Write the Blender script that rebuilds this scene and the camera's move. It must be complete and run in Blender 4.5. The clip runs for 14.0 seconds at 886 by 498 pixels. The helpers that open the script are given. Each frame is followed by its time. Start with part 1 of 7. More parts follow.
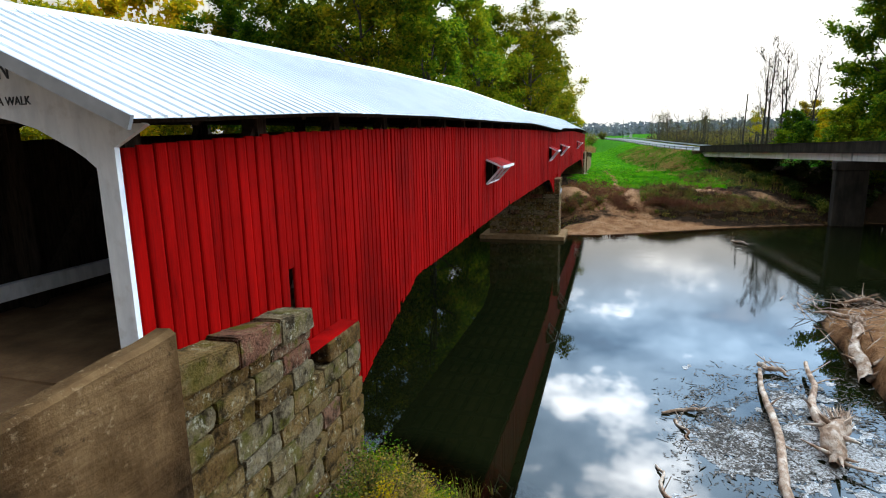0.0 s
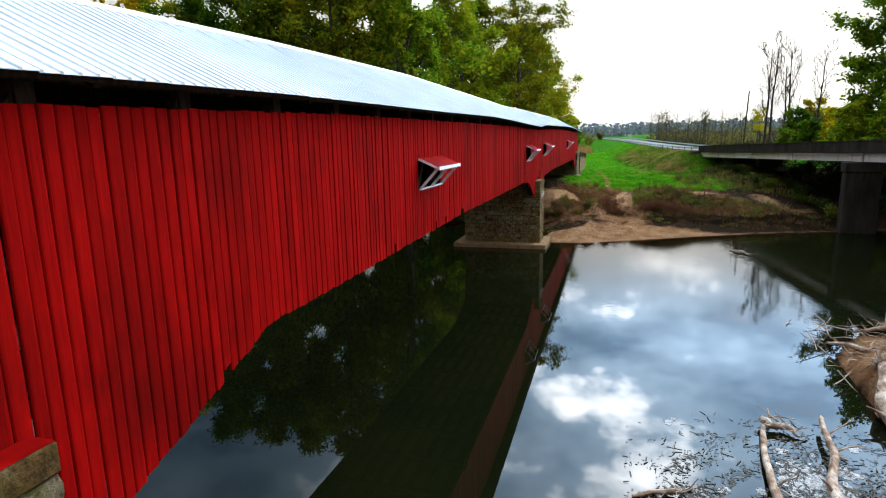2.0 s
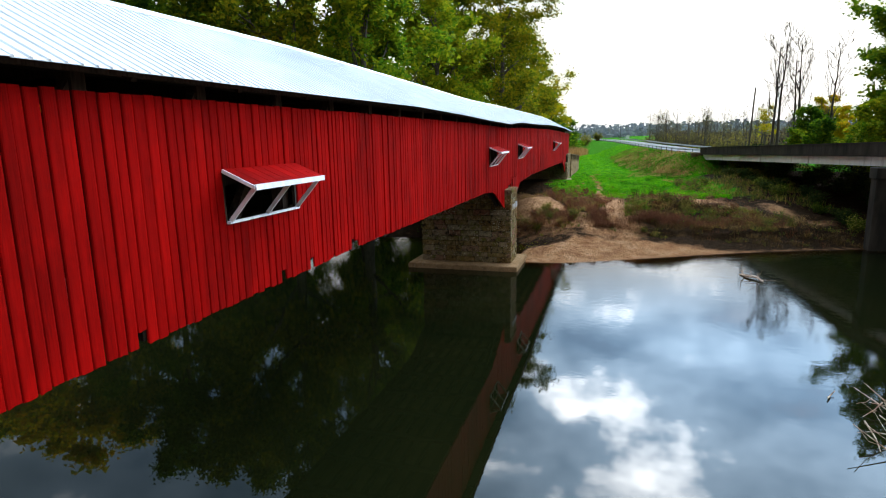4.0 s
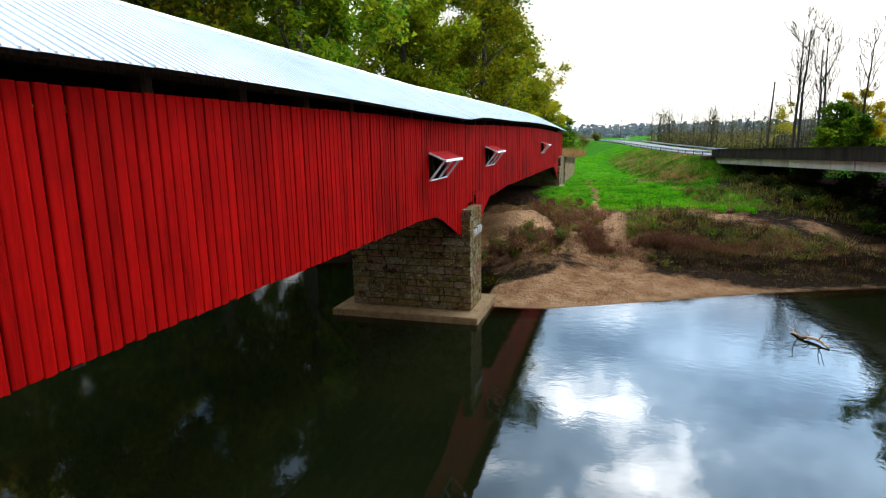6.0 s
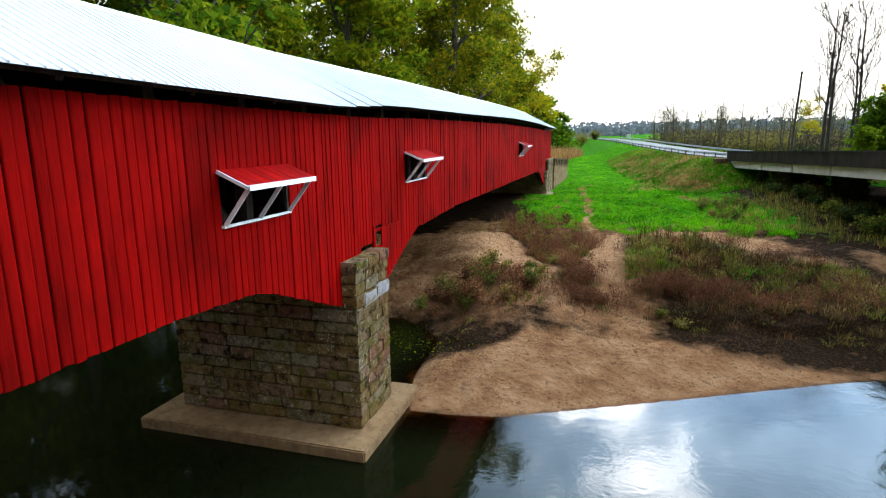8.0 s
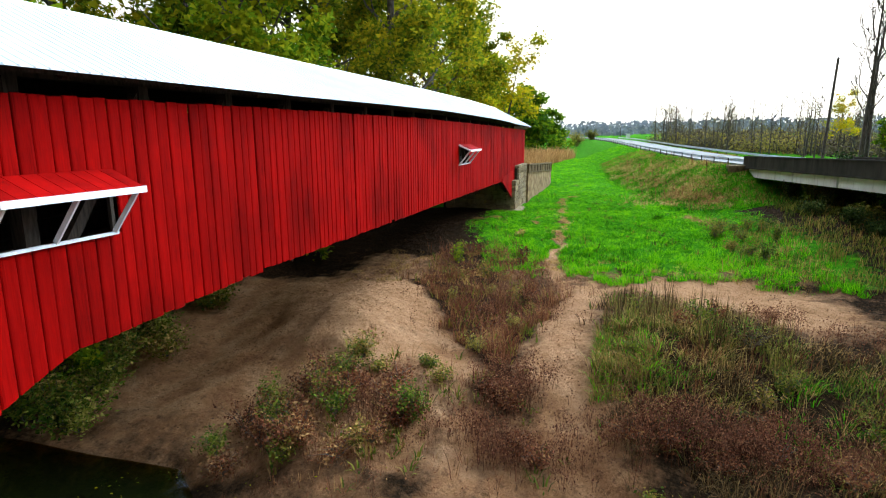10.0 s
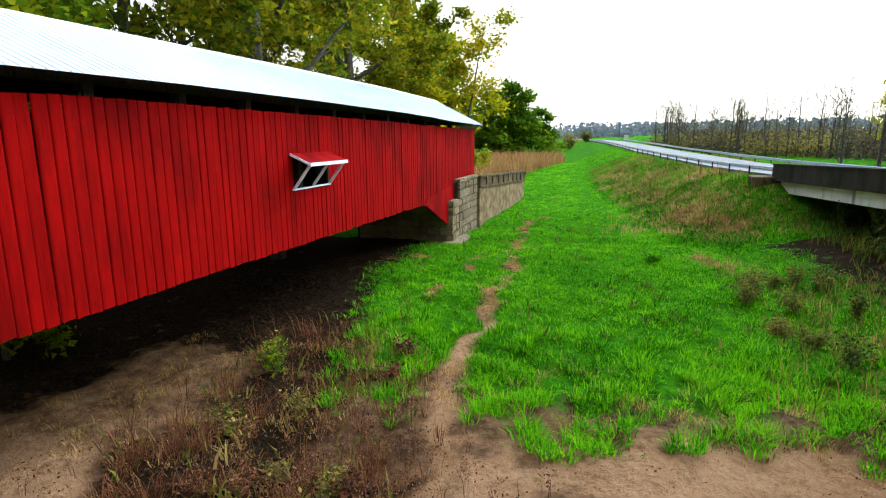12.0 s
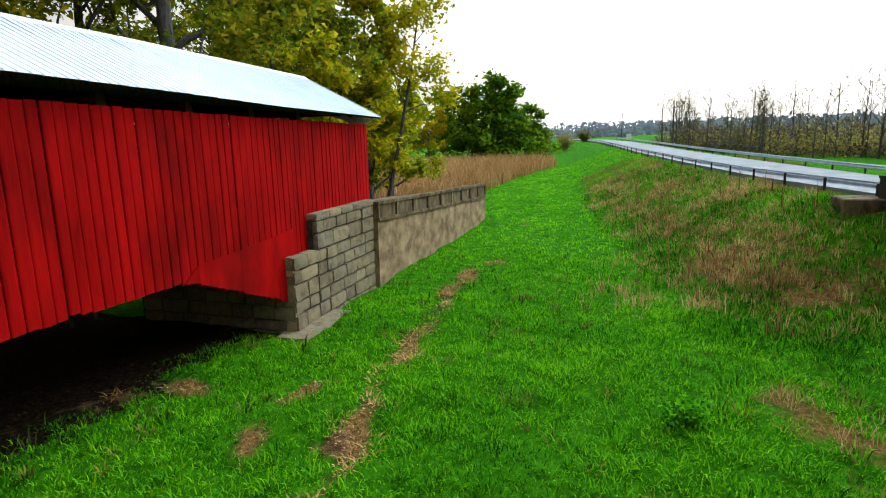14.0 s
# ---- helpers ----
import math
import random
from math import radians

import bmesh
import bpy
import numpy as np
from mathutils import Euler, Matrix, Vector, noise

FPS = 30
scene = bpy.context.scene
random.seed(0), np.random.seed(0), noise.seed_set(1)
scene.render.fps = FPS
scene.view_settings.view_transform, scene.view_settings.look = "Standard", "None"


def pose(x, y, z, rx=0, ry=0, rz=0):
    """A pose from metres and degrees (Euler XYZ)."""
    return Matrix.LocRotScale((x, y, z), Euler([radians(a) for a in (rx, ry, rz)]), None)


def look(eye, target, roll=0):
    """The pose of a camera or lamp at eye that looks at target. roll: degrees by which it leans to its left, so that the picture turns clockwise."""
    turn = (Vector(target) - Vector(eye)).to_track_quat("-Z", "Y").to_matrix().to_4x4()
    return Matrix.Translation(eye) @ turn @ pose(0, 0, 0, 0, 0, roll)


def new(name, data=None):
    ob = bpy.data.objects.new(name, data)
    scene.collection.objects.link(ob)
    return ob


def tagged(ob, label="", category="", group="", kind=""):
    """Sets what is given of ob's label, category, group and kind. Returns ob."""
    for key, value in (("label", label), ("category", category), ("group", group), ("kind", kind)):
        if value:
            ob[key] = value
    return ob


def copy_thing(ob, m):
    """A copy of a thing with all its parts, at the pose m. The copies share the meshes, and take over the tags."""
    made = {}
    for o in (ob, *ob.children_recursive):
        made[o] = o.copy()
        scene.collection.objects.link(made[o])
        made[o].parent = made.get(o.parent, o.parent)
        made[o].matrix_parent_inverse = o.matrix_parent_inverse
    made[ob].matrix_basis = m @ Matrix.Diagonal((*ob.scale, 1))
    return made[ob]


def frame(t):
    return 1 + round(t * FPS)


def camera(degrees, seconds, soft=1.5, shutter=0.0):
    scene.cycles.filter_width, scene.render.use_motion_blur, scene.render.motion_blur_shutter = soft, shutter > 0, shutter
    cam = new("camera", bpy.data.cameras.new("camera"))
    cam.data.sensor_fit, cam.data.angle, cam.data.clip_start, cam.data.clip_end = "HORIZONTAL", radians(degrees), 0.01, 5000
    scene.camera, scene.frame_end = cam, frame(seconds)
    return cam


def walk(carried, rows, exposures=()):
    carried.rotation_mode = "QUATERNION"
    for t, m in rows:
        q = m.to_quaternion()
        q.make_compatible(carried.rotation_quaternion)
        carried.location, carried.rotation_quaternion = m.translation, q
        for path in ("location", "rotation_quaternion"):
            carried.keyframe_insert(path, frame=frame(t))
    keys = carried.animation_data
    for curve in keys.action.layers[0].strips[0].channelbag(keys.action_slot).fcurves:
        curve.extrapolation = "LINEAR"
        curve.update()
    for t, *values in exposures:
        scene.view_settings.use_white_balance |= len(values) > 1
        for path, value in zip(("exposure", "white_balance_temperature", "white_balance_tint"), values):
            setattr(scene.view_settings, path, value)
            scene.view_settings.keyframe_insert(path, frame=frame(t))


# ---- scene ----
# World: x across the river bridge, y along it, z up; water level at z = 0.
cam = camera(75.0, 14.0, 1.1)
# seconds, x, y, z, pitch, lean, yaw
ROWS = [
    (0.0, 5.124, -5.076, 9.483, -11.011, 1.202, 16.476),
    (0.5, 5.344, -3.817, 9.459, -10.989, 1.203, 16.514),
    (1.0, 5.632, -2.526, 9.331, -10.926, 1.124, 16.550),
    (1.5, 5.935, -1.170, 9.259, -10.923, 1.172, 16.568),
    (2.0, 6.276, 0.433, 9.197, -10.948, 1.143, 16.595),
    (2.5, 6.642, 2.330, 9.147, -10.944, 1.122, 16.630),
    (3.0, 6.965, 4.407, 9.109, -10.926, 1.101, 16.660),
    (5.5, 7.299, 17.902, 8.978, -10.782, 0.930, 16.560),
    (6.0, 7.224, 20.982, 9.016, -10.863, 0.929, 16.601),
    (6.5, 7.191, 24.059, 9.037, -10.938, 0.891, 16.642),
    (7.0, 7.210, 27.122, 9.040, -10.999, 0.827, 16.613),
    (9.5, 8.342, 44.501, 9.155, -11.269, 0.384, 16.716),
    (10.0, 8.652, 48.237, 9.109, -11.282, 0.297, 16.743),
    (10.5, 8.947, 52.013, 9.071, -11.244, 0.289, 16.812),
    (11.0, 9.291, 55.929, 9.044, -11.169, 0.361, 16.878),
    (11.5, 9.631, 59.901, 9.023, -11.083, 0.475, 16.945),
    (12.0, 9.926, 63.960, 8.984, -11.024, 0.626, 17.002),
    (12.5, 10.150, 68.201, 8.916, -10.986, 0.907, 17.154),
    (13.0, 10.313, 72.530, 8.859, -10.896, 1.115, 17.265),
    (13.5, 10.386, 77.033, 8.806, -10.839, 1.305, 17.378),
    (14.0, 10.349, 81.611, 8.764, -10.794, 1.443, 17.492),
]
# the film camera slowly opens up, then closes a little
EXPOSURES = ((0, -1.18), (3, -1.12), (5.5, -1.05), (7, -0.98), (9.5, -0.63), (11, -0.53), (12.5, -0.84), (14, -0.97))
walk(cam, [(t, pose(x, y, z, 90 + pitch, 0, yaw) @ pose(0, 0, 0, 0, 0, -lean)) for t, x, y, z, pitch, lean, yaw in ROWS], EXPOSURES)

# ---- world and sun ----
SUN_EL, SUN_ROT = 38.0, 31.0
world = bpy.data.worlds.new("sky")
scene.world = world
world.use_nodes = True
wn = world.node_tree
wn.nodes.clear()


def wnode(kind, **kw):
    n = wn.nodes.new(kind)
    for k, v in kw.items():
        if k == "op":
            n.operation = v
        else:
            n.inputs[k].default_value = v
    return n


def wmath(op, a, b=None):
    n = wn.nodes.new("ShaderNodeMath")
    n.operation = op
    for i, v in enumerate((a, b)):
        if v is None:
            continue
        if isinstance(v, (int, float)):
            n.inputs[i].default_value = v
        else:
            wn.links.new(v, n.inputs[i])
    return n.outputs[0]


w_out = wn.nodes.new("ShaderNodeOutputWorld")
w_bg = wn.nodes.new("ShaderNodeBackground")
w_sky = wn.nodes.new("ShaderNodeTexSky")
w_sky.sky_type = "NISHITA"
w_sky.sun_disc = False
w_sky.sun_elevation, w_sky.sun_rotation = radians(SUN_EL), radians(SUN_ROT)
w_co = wn.nodes.new("ShaderNodeTexCoord")
w_sep = wn.nodes.new("ShaderNodeSeparateXYZ")
wn.links.new(w_co.outputs["Generated"], w_sep.inputs[0])
up = wmath("MAXIMUM", w_sep.outputs[2], 0.0)
den = wmath("ADD", up, 0.22)
w_comb = wn.nodes.new("ShaderNodeCombineXYZ")
wn.links.new(wmath("DIVIDE", w_sep.outputs[0], den), w_comb.inputs[0])
wn.links.new(wmath("DIVIDE", w_sep.outputs[1], den), w_comb.inputs[1])
w_big = wnode("ShaderNodeTexNoise", Scale=1.25, Detail=6.0, Roughness=0.52)
w_fine = wnode("ShaderNodeTexNoise", Scale=3.4, Detail=5.0, Roughness=0.55)
w_big.noise_dimensions = w_fine.noise_dimensions = "3D"
wn.links.new(w_comb.outputs[0], w_big.inputs["Vector"])
wn.links.new(w_comb.outputs[0], w_fine.inputs["Vector"])
mixed = wmath("ADD", wmath("MULTIPLY", w_big.outputs["Fac"], 0.68), wmath("MULTIPLY", w_fine.outputs["Fac"], 0.32))
w_cloud = wn.nodes.new("ShaderNodeValToRGB")
cr = w_cloud.color_ramp
cr.elements[0].position, cr.elements[0].color = 0.41, (0.22, 0.38, 0.60, 1)
cr.elements[1].position, cr.elements[1].color = 0.61, (4.4, 4.5, 4.6, 1)
mid = cr.elements.new(0.52)
mid.color = (0.66, 0.93, 1.25, 1)
wn.links.new(mixed, w_cloud.inputs[0])
# bright haze towards the horizon
w_haze = wn.nodes.new("ShaderNodeMapRange")
w_haze.interpolation_type = "SMOOTHSTEP"
w_haze.inputs[1].default_value, w_haze.inputs[2].default_value = 0.17, 0.34
w_haze.inputs[3].default_value, w_haze.inputs[4].default_value = 1.0, 0.0
wn.links.new(up, w_haze.inputs[0])
w_mix = wn.nodes.new("ShaderNodeMix")
w_mix.data_type = "RGBA"
wn.links.new(w_haze.outputs[0], w_mix.inputs["Factor"])
# open blue through thin places of the cloud deck
w_gap = wn.nodes.new("ShaderNodeMapRange")
w_gap.inputs[1].default_value, w_gap.inputs[2].default_value = 0.36, 0.43
w_gap.inputs[3].default_value, w_gap.inputs[4].default_value = 0.55, 0.0
wn.links.new(mixed, w_gap.inputs[0])
w_skyv = wn.nodes.new("ShaderNodeVectorMath")
w_skyv.operation = "SCALE"
w_skyv.inputs["Scale"].default_value = 0.10
wn.links.new(w_sky.outputs[0], w_skyv.inputs[0])
w_mix2 = wn.nodes.new("ShaderNodeMix")
w_mix2.data_type = "RGBA"
wn.links.new(w_gap.outputs[0], w_mix2.inputs["Factor"])
wn.links.new(w_cloud.outputs[0], w_mix2.inputs["A"])
wn.links.new(w_skyv.outputs[0], w_mix2.inputs["B"])
# the cloud deck glows round the hidden sun
se, sr = radians(SUN_EL), radians(SUN_ROT)
sun_dir = Vector((math.sin(sr) * math.cos(se), math.cos(sr) * math.cos(se), math.sin(se)))
w_dot = wn.nodes.new("ShaderNodeVectorMath")
w_dot.operation = "DOT_PRODUCT"
wn.links.new(w_co.outputs["Generated"], w_dot.inputs[0])
w_dot.inputs[1].default_value = sun_dir
w_glow = wn.nodes.new("ShaderNodeMapRange")
w_glow.interpolation_type = "SMOOTHSTEP"
w_glow.inputs[1].default_value, w_glow.inputs[2].default_value = -0.15, 1.0
w_glow.inputs[3].default_value, w_glow.inputs[4].default_value = 1.0, 8.5
wn.links.new(w_dot.outputs["Value"], w_glow.inputs[0])
w_lit = wn.nodes.new("ShaderNodeVectorMath")
w_lit.operation = "SCALE"
wn.links.new(w_mix2.outputs["Result"], w_lit.inputs[0])
w_core = wn.nodes.new("ShaderNodeMapRange")
w_core.interpolation_type = "SMOOTHSTEP"
w_core.inputs[1].default_value, w_core.inputs[2].default_value = 0.62, 1.0
w_core.inputs[3].default_value, w_core.inputs[4].default_value = 1.0, 4.1
wn.links.new(w_dot.outputs["Value"], w_core.inputs[0])
wn.links.new(wmath("MULTIPLY", w_glow.outputs[0], w_core.outputs[0]), w_lit.inputs["Scale"])
wn.links.new(w_lit.outputs[0], w_mix.inputs["A"])
w_low = wn.nodes.new("ShaderNodeVectorMath")
w_low.operation = "SCALE"
w_low.inputs[0].default_value = (0.84, 0.815, 0.77)
wn.links.new(wmath("ADD", wmath("MULTIPLY", w_glow.outputs[0], 0.85), 1.3), w_low.inputs["Scale"])
wn.links.new(w_low.outputs[0], w_mix.inputs["B"])
wn.links.new(w_mix.outputs["Result"], w_bg.inputs["Color"])
w_bg.inputs["Strength"].default_value = 0.50
wn.links.new(w_bg.outputs[0], w_out.inputs[0])

sun_data = bpy.data.lights.new("sun", "SUN")
sun_data.energy, sun_data.angle, sun_data.color = 0.85, radians(14), (1.0, 0.90, 0.74)
sun = new("sun", sun_data)
sun.matrix_world = look(sun_dir * 300, (0, 0, 0))

# ---- materials ----
def material(name, build, rough=0.8, metal=0.0, spec=0.5):
    m = bpy.data.materials.new(name)
    m.use_nodes = True
    t = m.node_tree
    bs = t.nodes["Principled BSDF"]
    bs.inputs["Roughness"].default_value, bs.inputs["Metallic"].default_value = rough, metal
    bs.inputs["Specular IOR Level"].default_value = spec
    build(Nodes(t, bs))
    return m


class Nodes:
    """Short hands for wiring a material."""

    def __init__(self, tree, bsdf):
        self.t, self.b = tree, bsdf
        self.pos = self.n("ShaderNodeNewGeometry").outputs["Position"]

    def n(self, kind):
        return self.t.nodes.new(kind)

    def put(self, value, socket):
        if hasattr(value, "is_output"):
            self.t.links.new(value, socket)
        else:
            socket.default_value = value

    def scaled(self, v, s):
        n = self.n("ShaderNodeVectorMath")
        n.operation = "MULTIPLY"
        self.put(v, n.inputs[0])
        n.inputs[1].default_value = s
        return n.outputs[0]

    def shifted(self, v):
        """v moved by a different step for each object."""
        r = self.n("ShaderNodeObjectInfo").outputs["Random"]
        n = self.n("ShaderNodeVectorMath")
        n.operation = "ADD"
        self.put(v, n.inputs[0])
        k = self.math("MULTIPLY", r, 97.0)
        c = self.n("ShaderNodeCombineXYZ")
        for i in range(3):
            self.put(k, c.inputs[i])
        self.put(c.outputs[0], n.inputs[1])
        return n.outputs[0]

    def noise(self, v, scale, detail=4.0, rough=0.55):
        n = self.n("ShaderNodeTexNoise")
        self.put(v, n.inputs["Vector"])
        n.inputs["Scale"].default_value, n.inputs["Detail"].default_value = scale, detail
        n.inputs["Roughness"].default_value = rough
        return n.outputs["Fac"]

    def voronoi(self, v, scale):
        n = self.n("ShaderNodeTexVoronoi")
        self.put(v, n.inputs["Vector"])
        n.inputs["Scale"].default_value = scale
        return n.outputs["Distance"]

    def math(self, op, a, b=0.0):
        n = self.n("ShaderNodeMath")
        n.operation = op
        self.put(a, n.inputs[0])
        self.put(b, n.inputs[1])
        return n.outputs[0]

    def span(self, v, a, b, c=0.0, d=1.0):
        n = self.n("ShaderNodeMapRange")
        self.put(v, n.inputs[0])
        for i, k in enumerate((a, b, c, d)):
            n.inputs[i + 1].default_value = k
        return n.outputs[0]

    def ramp(self, v, *stops):
        n = self.n("ShaderNodeValToRGB")
        self.put(v, n.inputs[0])
        e = n.color_ramp.elements
        while len(e) < len(stops):
            e.new(0.5)
        for el, (p, c) in zip(e, stops):
            el.position, el.color = p, (*c, 1)
        return n.outputs[0]

    def mix(self, f, a, b, blend="MIX"):
        n = self.n("ShaderNodeMix")
        n.data_type, n.blend_type = "RGBA", blend
        self.put(f, n.inputs["Factor"])
        for v, k in ((a, "A"), (b, "B")):
            self.put((*v, 1) if isinstance(v, tuple) else v, n.inputs[k])
        return n.outputs["Result"]

    def attr(self, name):
        n = self.n("ShaderNodeAttribute")
        n.attribute_name = name
        return n.outputs["Fac"]

    def random(self):
        return self.n("ShaderNodeObjectInfo").outputs["Random"]

    def island(self):
        return self.n("ShaderNodeNewGeometry").outputs["Random Per Island"]

    def colour(self, c):
        self.put((*c, 1) if isinstance(c, tuple) else c, self.b.inputs["Base Color"])

    def rough(self, v):
        self.put(v, self.b.inputs["Roughness"])

    def bump(self, h, strength=0.5, depth=0.02):
        n = self.n("ShaderNodeBump")
        n.inputs["Strength"].default_value, n.inputs["Distance"].default_value = strength, depth
        self.put(h, n.inputs["Height"])
        self.put(n.outputs[0], self.b.inputs["Normal"])


def m_red(nd):
    v = nd.shifted(nd.pos)
    grain = nd.noise(nd.scaled(v, (14, 14, 0.7)), 3.0, 6, 0.62)
    blot = nd.noise(nd.scaled(v, (1.6, 1.6, 0.35)), 1.3, 4)
    c = nd.ramp(nd.math("ADD", nd.math("MULTIPLY", grain, 0.45), nd.math("MULTIPLY", blot, 0.55)),
                (0.28, (0.078, 0.0009, 0.0007)), (0.44, (0.215, 0.0019, 0.0014)), (0.70, (0.35, 0.0030, 0.0021)))
    tint = nd.span(nd.random(), 0, 1, 0.84, 1.10)
    g = nd.n("ShaderNodeVectorMath")
    g.operation = "SCALE"
    nd.put(c, g.inputs[0])
    nd.put(tint, g.inputs["Scale"])
    stain = nd.span(nd.noise(nd.scaled(nd.pos, (0.5, 0.5, 0.25)), 1.0, 5), 0.50, 0.72, 0, 0.75)
    nd.colour(nd.mix(stain, g.outputs[0], (0.06, 0.0016, 0.0012)))
    nd.rough(nd.span(grain, 0.3, 0.7, 0.6, 0.8))
    nd.bump(grain, 0.35, 0.01)


def m_white_paint(nd):
    n1 = nd.noise(nd.scaled(nd.pos, (3, 3, 0.8)), 2.0, 5)
    dirt = nd.span(nd.noise(nd.pos, 6.0, 5), 0.55, 0.8, 0, 0.5)
    nd.colour(nd.mix(dirt, nd.ramp(n1, (0.3, (0.62, 0.63, 0.64)), (0.6, (0.80, 0.80, 0.80))), (0.42, 0.38, 0.32)))
    nd.bump(n1, 0.2, 0.01)


def m_roof(nd):
    n1 = nd.noise(nd.scaled(nd.pos, (1.0, 0.6, 1.0)), 1.1, 5)
    n2 = nd.noise(nd.pos, 9.0, 3)
    nd.colour(nd.mix(nd.span(n2, 0.62, 0.9, 0, 0.03), nd.ramp(n1, (0.3, (0.60, 0.65, 0.69)), (0.65, (0.69, 0.73, 0.75))), (0.55, 0.55, 0.55)))
    nd.rough(nd.span(n1, 0.3, 0.7, 0.4, 0.55))


def m_dark_wood(nd):
    g = nd.noise(nd.scaled(nd.shifted(nd.pos), (9, 9, 1.2)), 2.0, 4)
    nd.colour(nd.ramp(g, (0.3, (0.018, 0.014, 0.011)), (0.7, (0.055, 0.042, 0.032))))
    nd.bump(g, 0.4, 0.01)


def stony(tones, low, high, moss_c, moss_at, crust=1.0):
    def build(nd):
        v = nd.shifted(nd.pos)
        big = nd.noise(v, 3.0, 6, 0.68)
        fine = nd.noise(v, 21.0, 6, 0.75)
        c = nd.ramp(nd.random(), *tones)
        c = nd.mix(nd.span(big, 0.36, 0.50, 0.95 * crust, 0.0), c, low)
        c = nd.mix(nd.span(big, 0.54, 0.66, 0.0, 0.8 * crust), c, high)
        c = nd.mix(nd.span(fine, 0.50, 0.64, 0, 0.65 * crust), c, low)
        moss = nd.math("MULTIPLY", nd.span(nd.noise(v, 2.3, 6, 0.65), moss_at, moss_at + 0.10, 0, 0.85), nd.span(nd.random(), 0.1, 0.8, 0.3, 1.0))
        c = nd.mix(moss, c, moss_c)
        lichen = nd.math("MULTIPLY", nd.span(nd.noise(v, 9.0, 6, 0.8), 0.55, 0.62, 0, 0.8 * crust), nd.span(nd.noise(v, 1.4, 3), 0.46, 0.58))
        nd.colour(nd.mix(lichen, c, (0.46, 0.41, 0.29)))
        nd.bump(nd.math("ADD", nd.math("MULTIPLY", fine, 0.7), big), 1.0, 0.09)
    return build


m_stone = stony(((0.0, (0.12, 0.064, 0.020)), (0.3, (0.20, 0.120, 0.040)), (0.55, (0.15, 0.100, 0.040)), (0.75, (0.22, 0.170, 0.100)), (0.95, (0.19, 0.080, 0.046))), (0.022, 0.014, 0.007), (0.25, 0.18, 0.090), (0.085, 0.078, 0.006), 0.52)
m_stone_pale = stony(((0.0, (0.15, 0.105, 0.060)), (0.35, (0.24, 0.175, 0.095)), (0.7, (0.20, 0.155, 0.095)), (1.0, (0.32, 0.23, 0.115))), (0.035, 0.023, 0.009), (0.34, 0.25, 0.125), (0.24, 0.165, 0.010), 0.59, 0.45)


def m_mortar(nd):
    n1 = nd.noise(nd.pos, 6.0, 5)
    nd.colour(nd.ramp(n1, (0.3, (0.02, 0.016, 0.011)), (0.7, (0.06, 0.048, 0.034))))
    nd.bump(n1, 0.5, 0.03)


def m_concrete_brown(nd):
    n1 = nd.noise(nd.scaled(nd.pos, (1, 1, 0.7)), 1.1, 6, 0.55)
    n2 = nd.noise(nd.pos, 16.0, 6, 0.7)
    n3 = nd.noise(nd.scaled(nd.pos, (1, 0.5, 5.0)), 1.6, 4)
    c = nd.ramp(n1, (0.34, (0.020, 0.011, 0.005)), (0.48, (0.072, 0.038, 0.015)), (0.64, (0.150, 0.086, 0.036)))
    c = nd.mix(nd.span(n3, 0.52, 0.68, 0, 0.5), c, (0.055, 0.028, 0.012))
    spots = nd.span(nd.noise(nd.pos, 4.5, 6, 0.75), 0.6, 0.70, 0, 0.85)
    c = nd.mix(spots, c, (0.028, 0.016, 0.008))
    pale = nd.math("MULTIPLY", nd.span(nd.noise(nd.pos, 11.0, 5, 0.7), 0.57, 0.66, 0, 0.7), nd.span(nd.noise(nd.pos, 0.7, 3), 0.45, 0.6))
    c = nd.mix(pale, c, (0.27, 0.18, 0.095))
    nd.colour(nd.mix(nd.span(n2, 0.5, 0.75, 0, 0.12), c, (0.16, 0.095, 0.042)))
    nd.bump(nd.math("ADD", nd.math("ADD", nd.math("MULTIPLY", n2, 0.4), n1), nd.math("MULTIPLY", n3, 0.6)), 0.8, 0.05)


def m_concrete(nd):
    n1 = nd.noise(nd.scaled(nd.pos, (1.0, 0.7, 0.9)), 1.6, 7, 0.62)
    n2 = nd.noise(nd.pos, 18.0, 5)
    c = nd.ramp(n1, (0.3, (0.09, 0.053, 0.022)), (0.5, (0.20, 0.130, 0.060)), (0.72, (0.33, 0.225, 0.112)))
    stain = nd.span(nd.noise(nd.scaled(nd.pos, (1.5, 0.8, 0.8)), 1.2, 7, 0.72), 0.54, 0.66, 0, 0.8)
    c = nd.mix(stain, c, (0.065, 0.045, 0.022))
    nd.colour(nd.mix(nd.span(n2, 0.5, 0.8, 0, 0.3), c, (0.15, 0.13, 0.11)))
    nd.bump(n2, 0.4, 0.02)


def m_parapet(nd):
    n1 = nd.noise(nd.scaled(nd.pos, (1.0, 1.0, 0.5)), 1.8, 6, 0.65)
    n2 = nd.noise(nd.pos, 14.0, 5, 0.7)
    c = nd.ramp(n1, (0.32, (0.032, 0.020, 0.009)), (0.5, (0.095, 0.064, 0.030)), (0.68, (0.19, 0.135, 0.066)))
    nd.colour(nd.mix(nd.span(n2, 0.48, 0.72, 0, 0.5), c, (0.05, 0.036, 0.020)))
    nd.bump(n2, 0.5, 0.02)


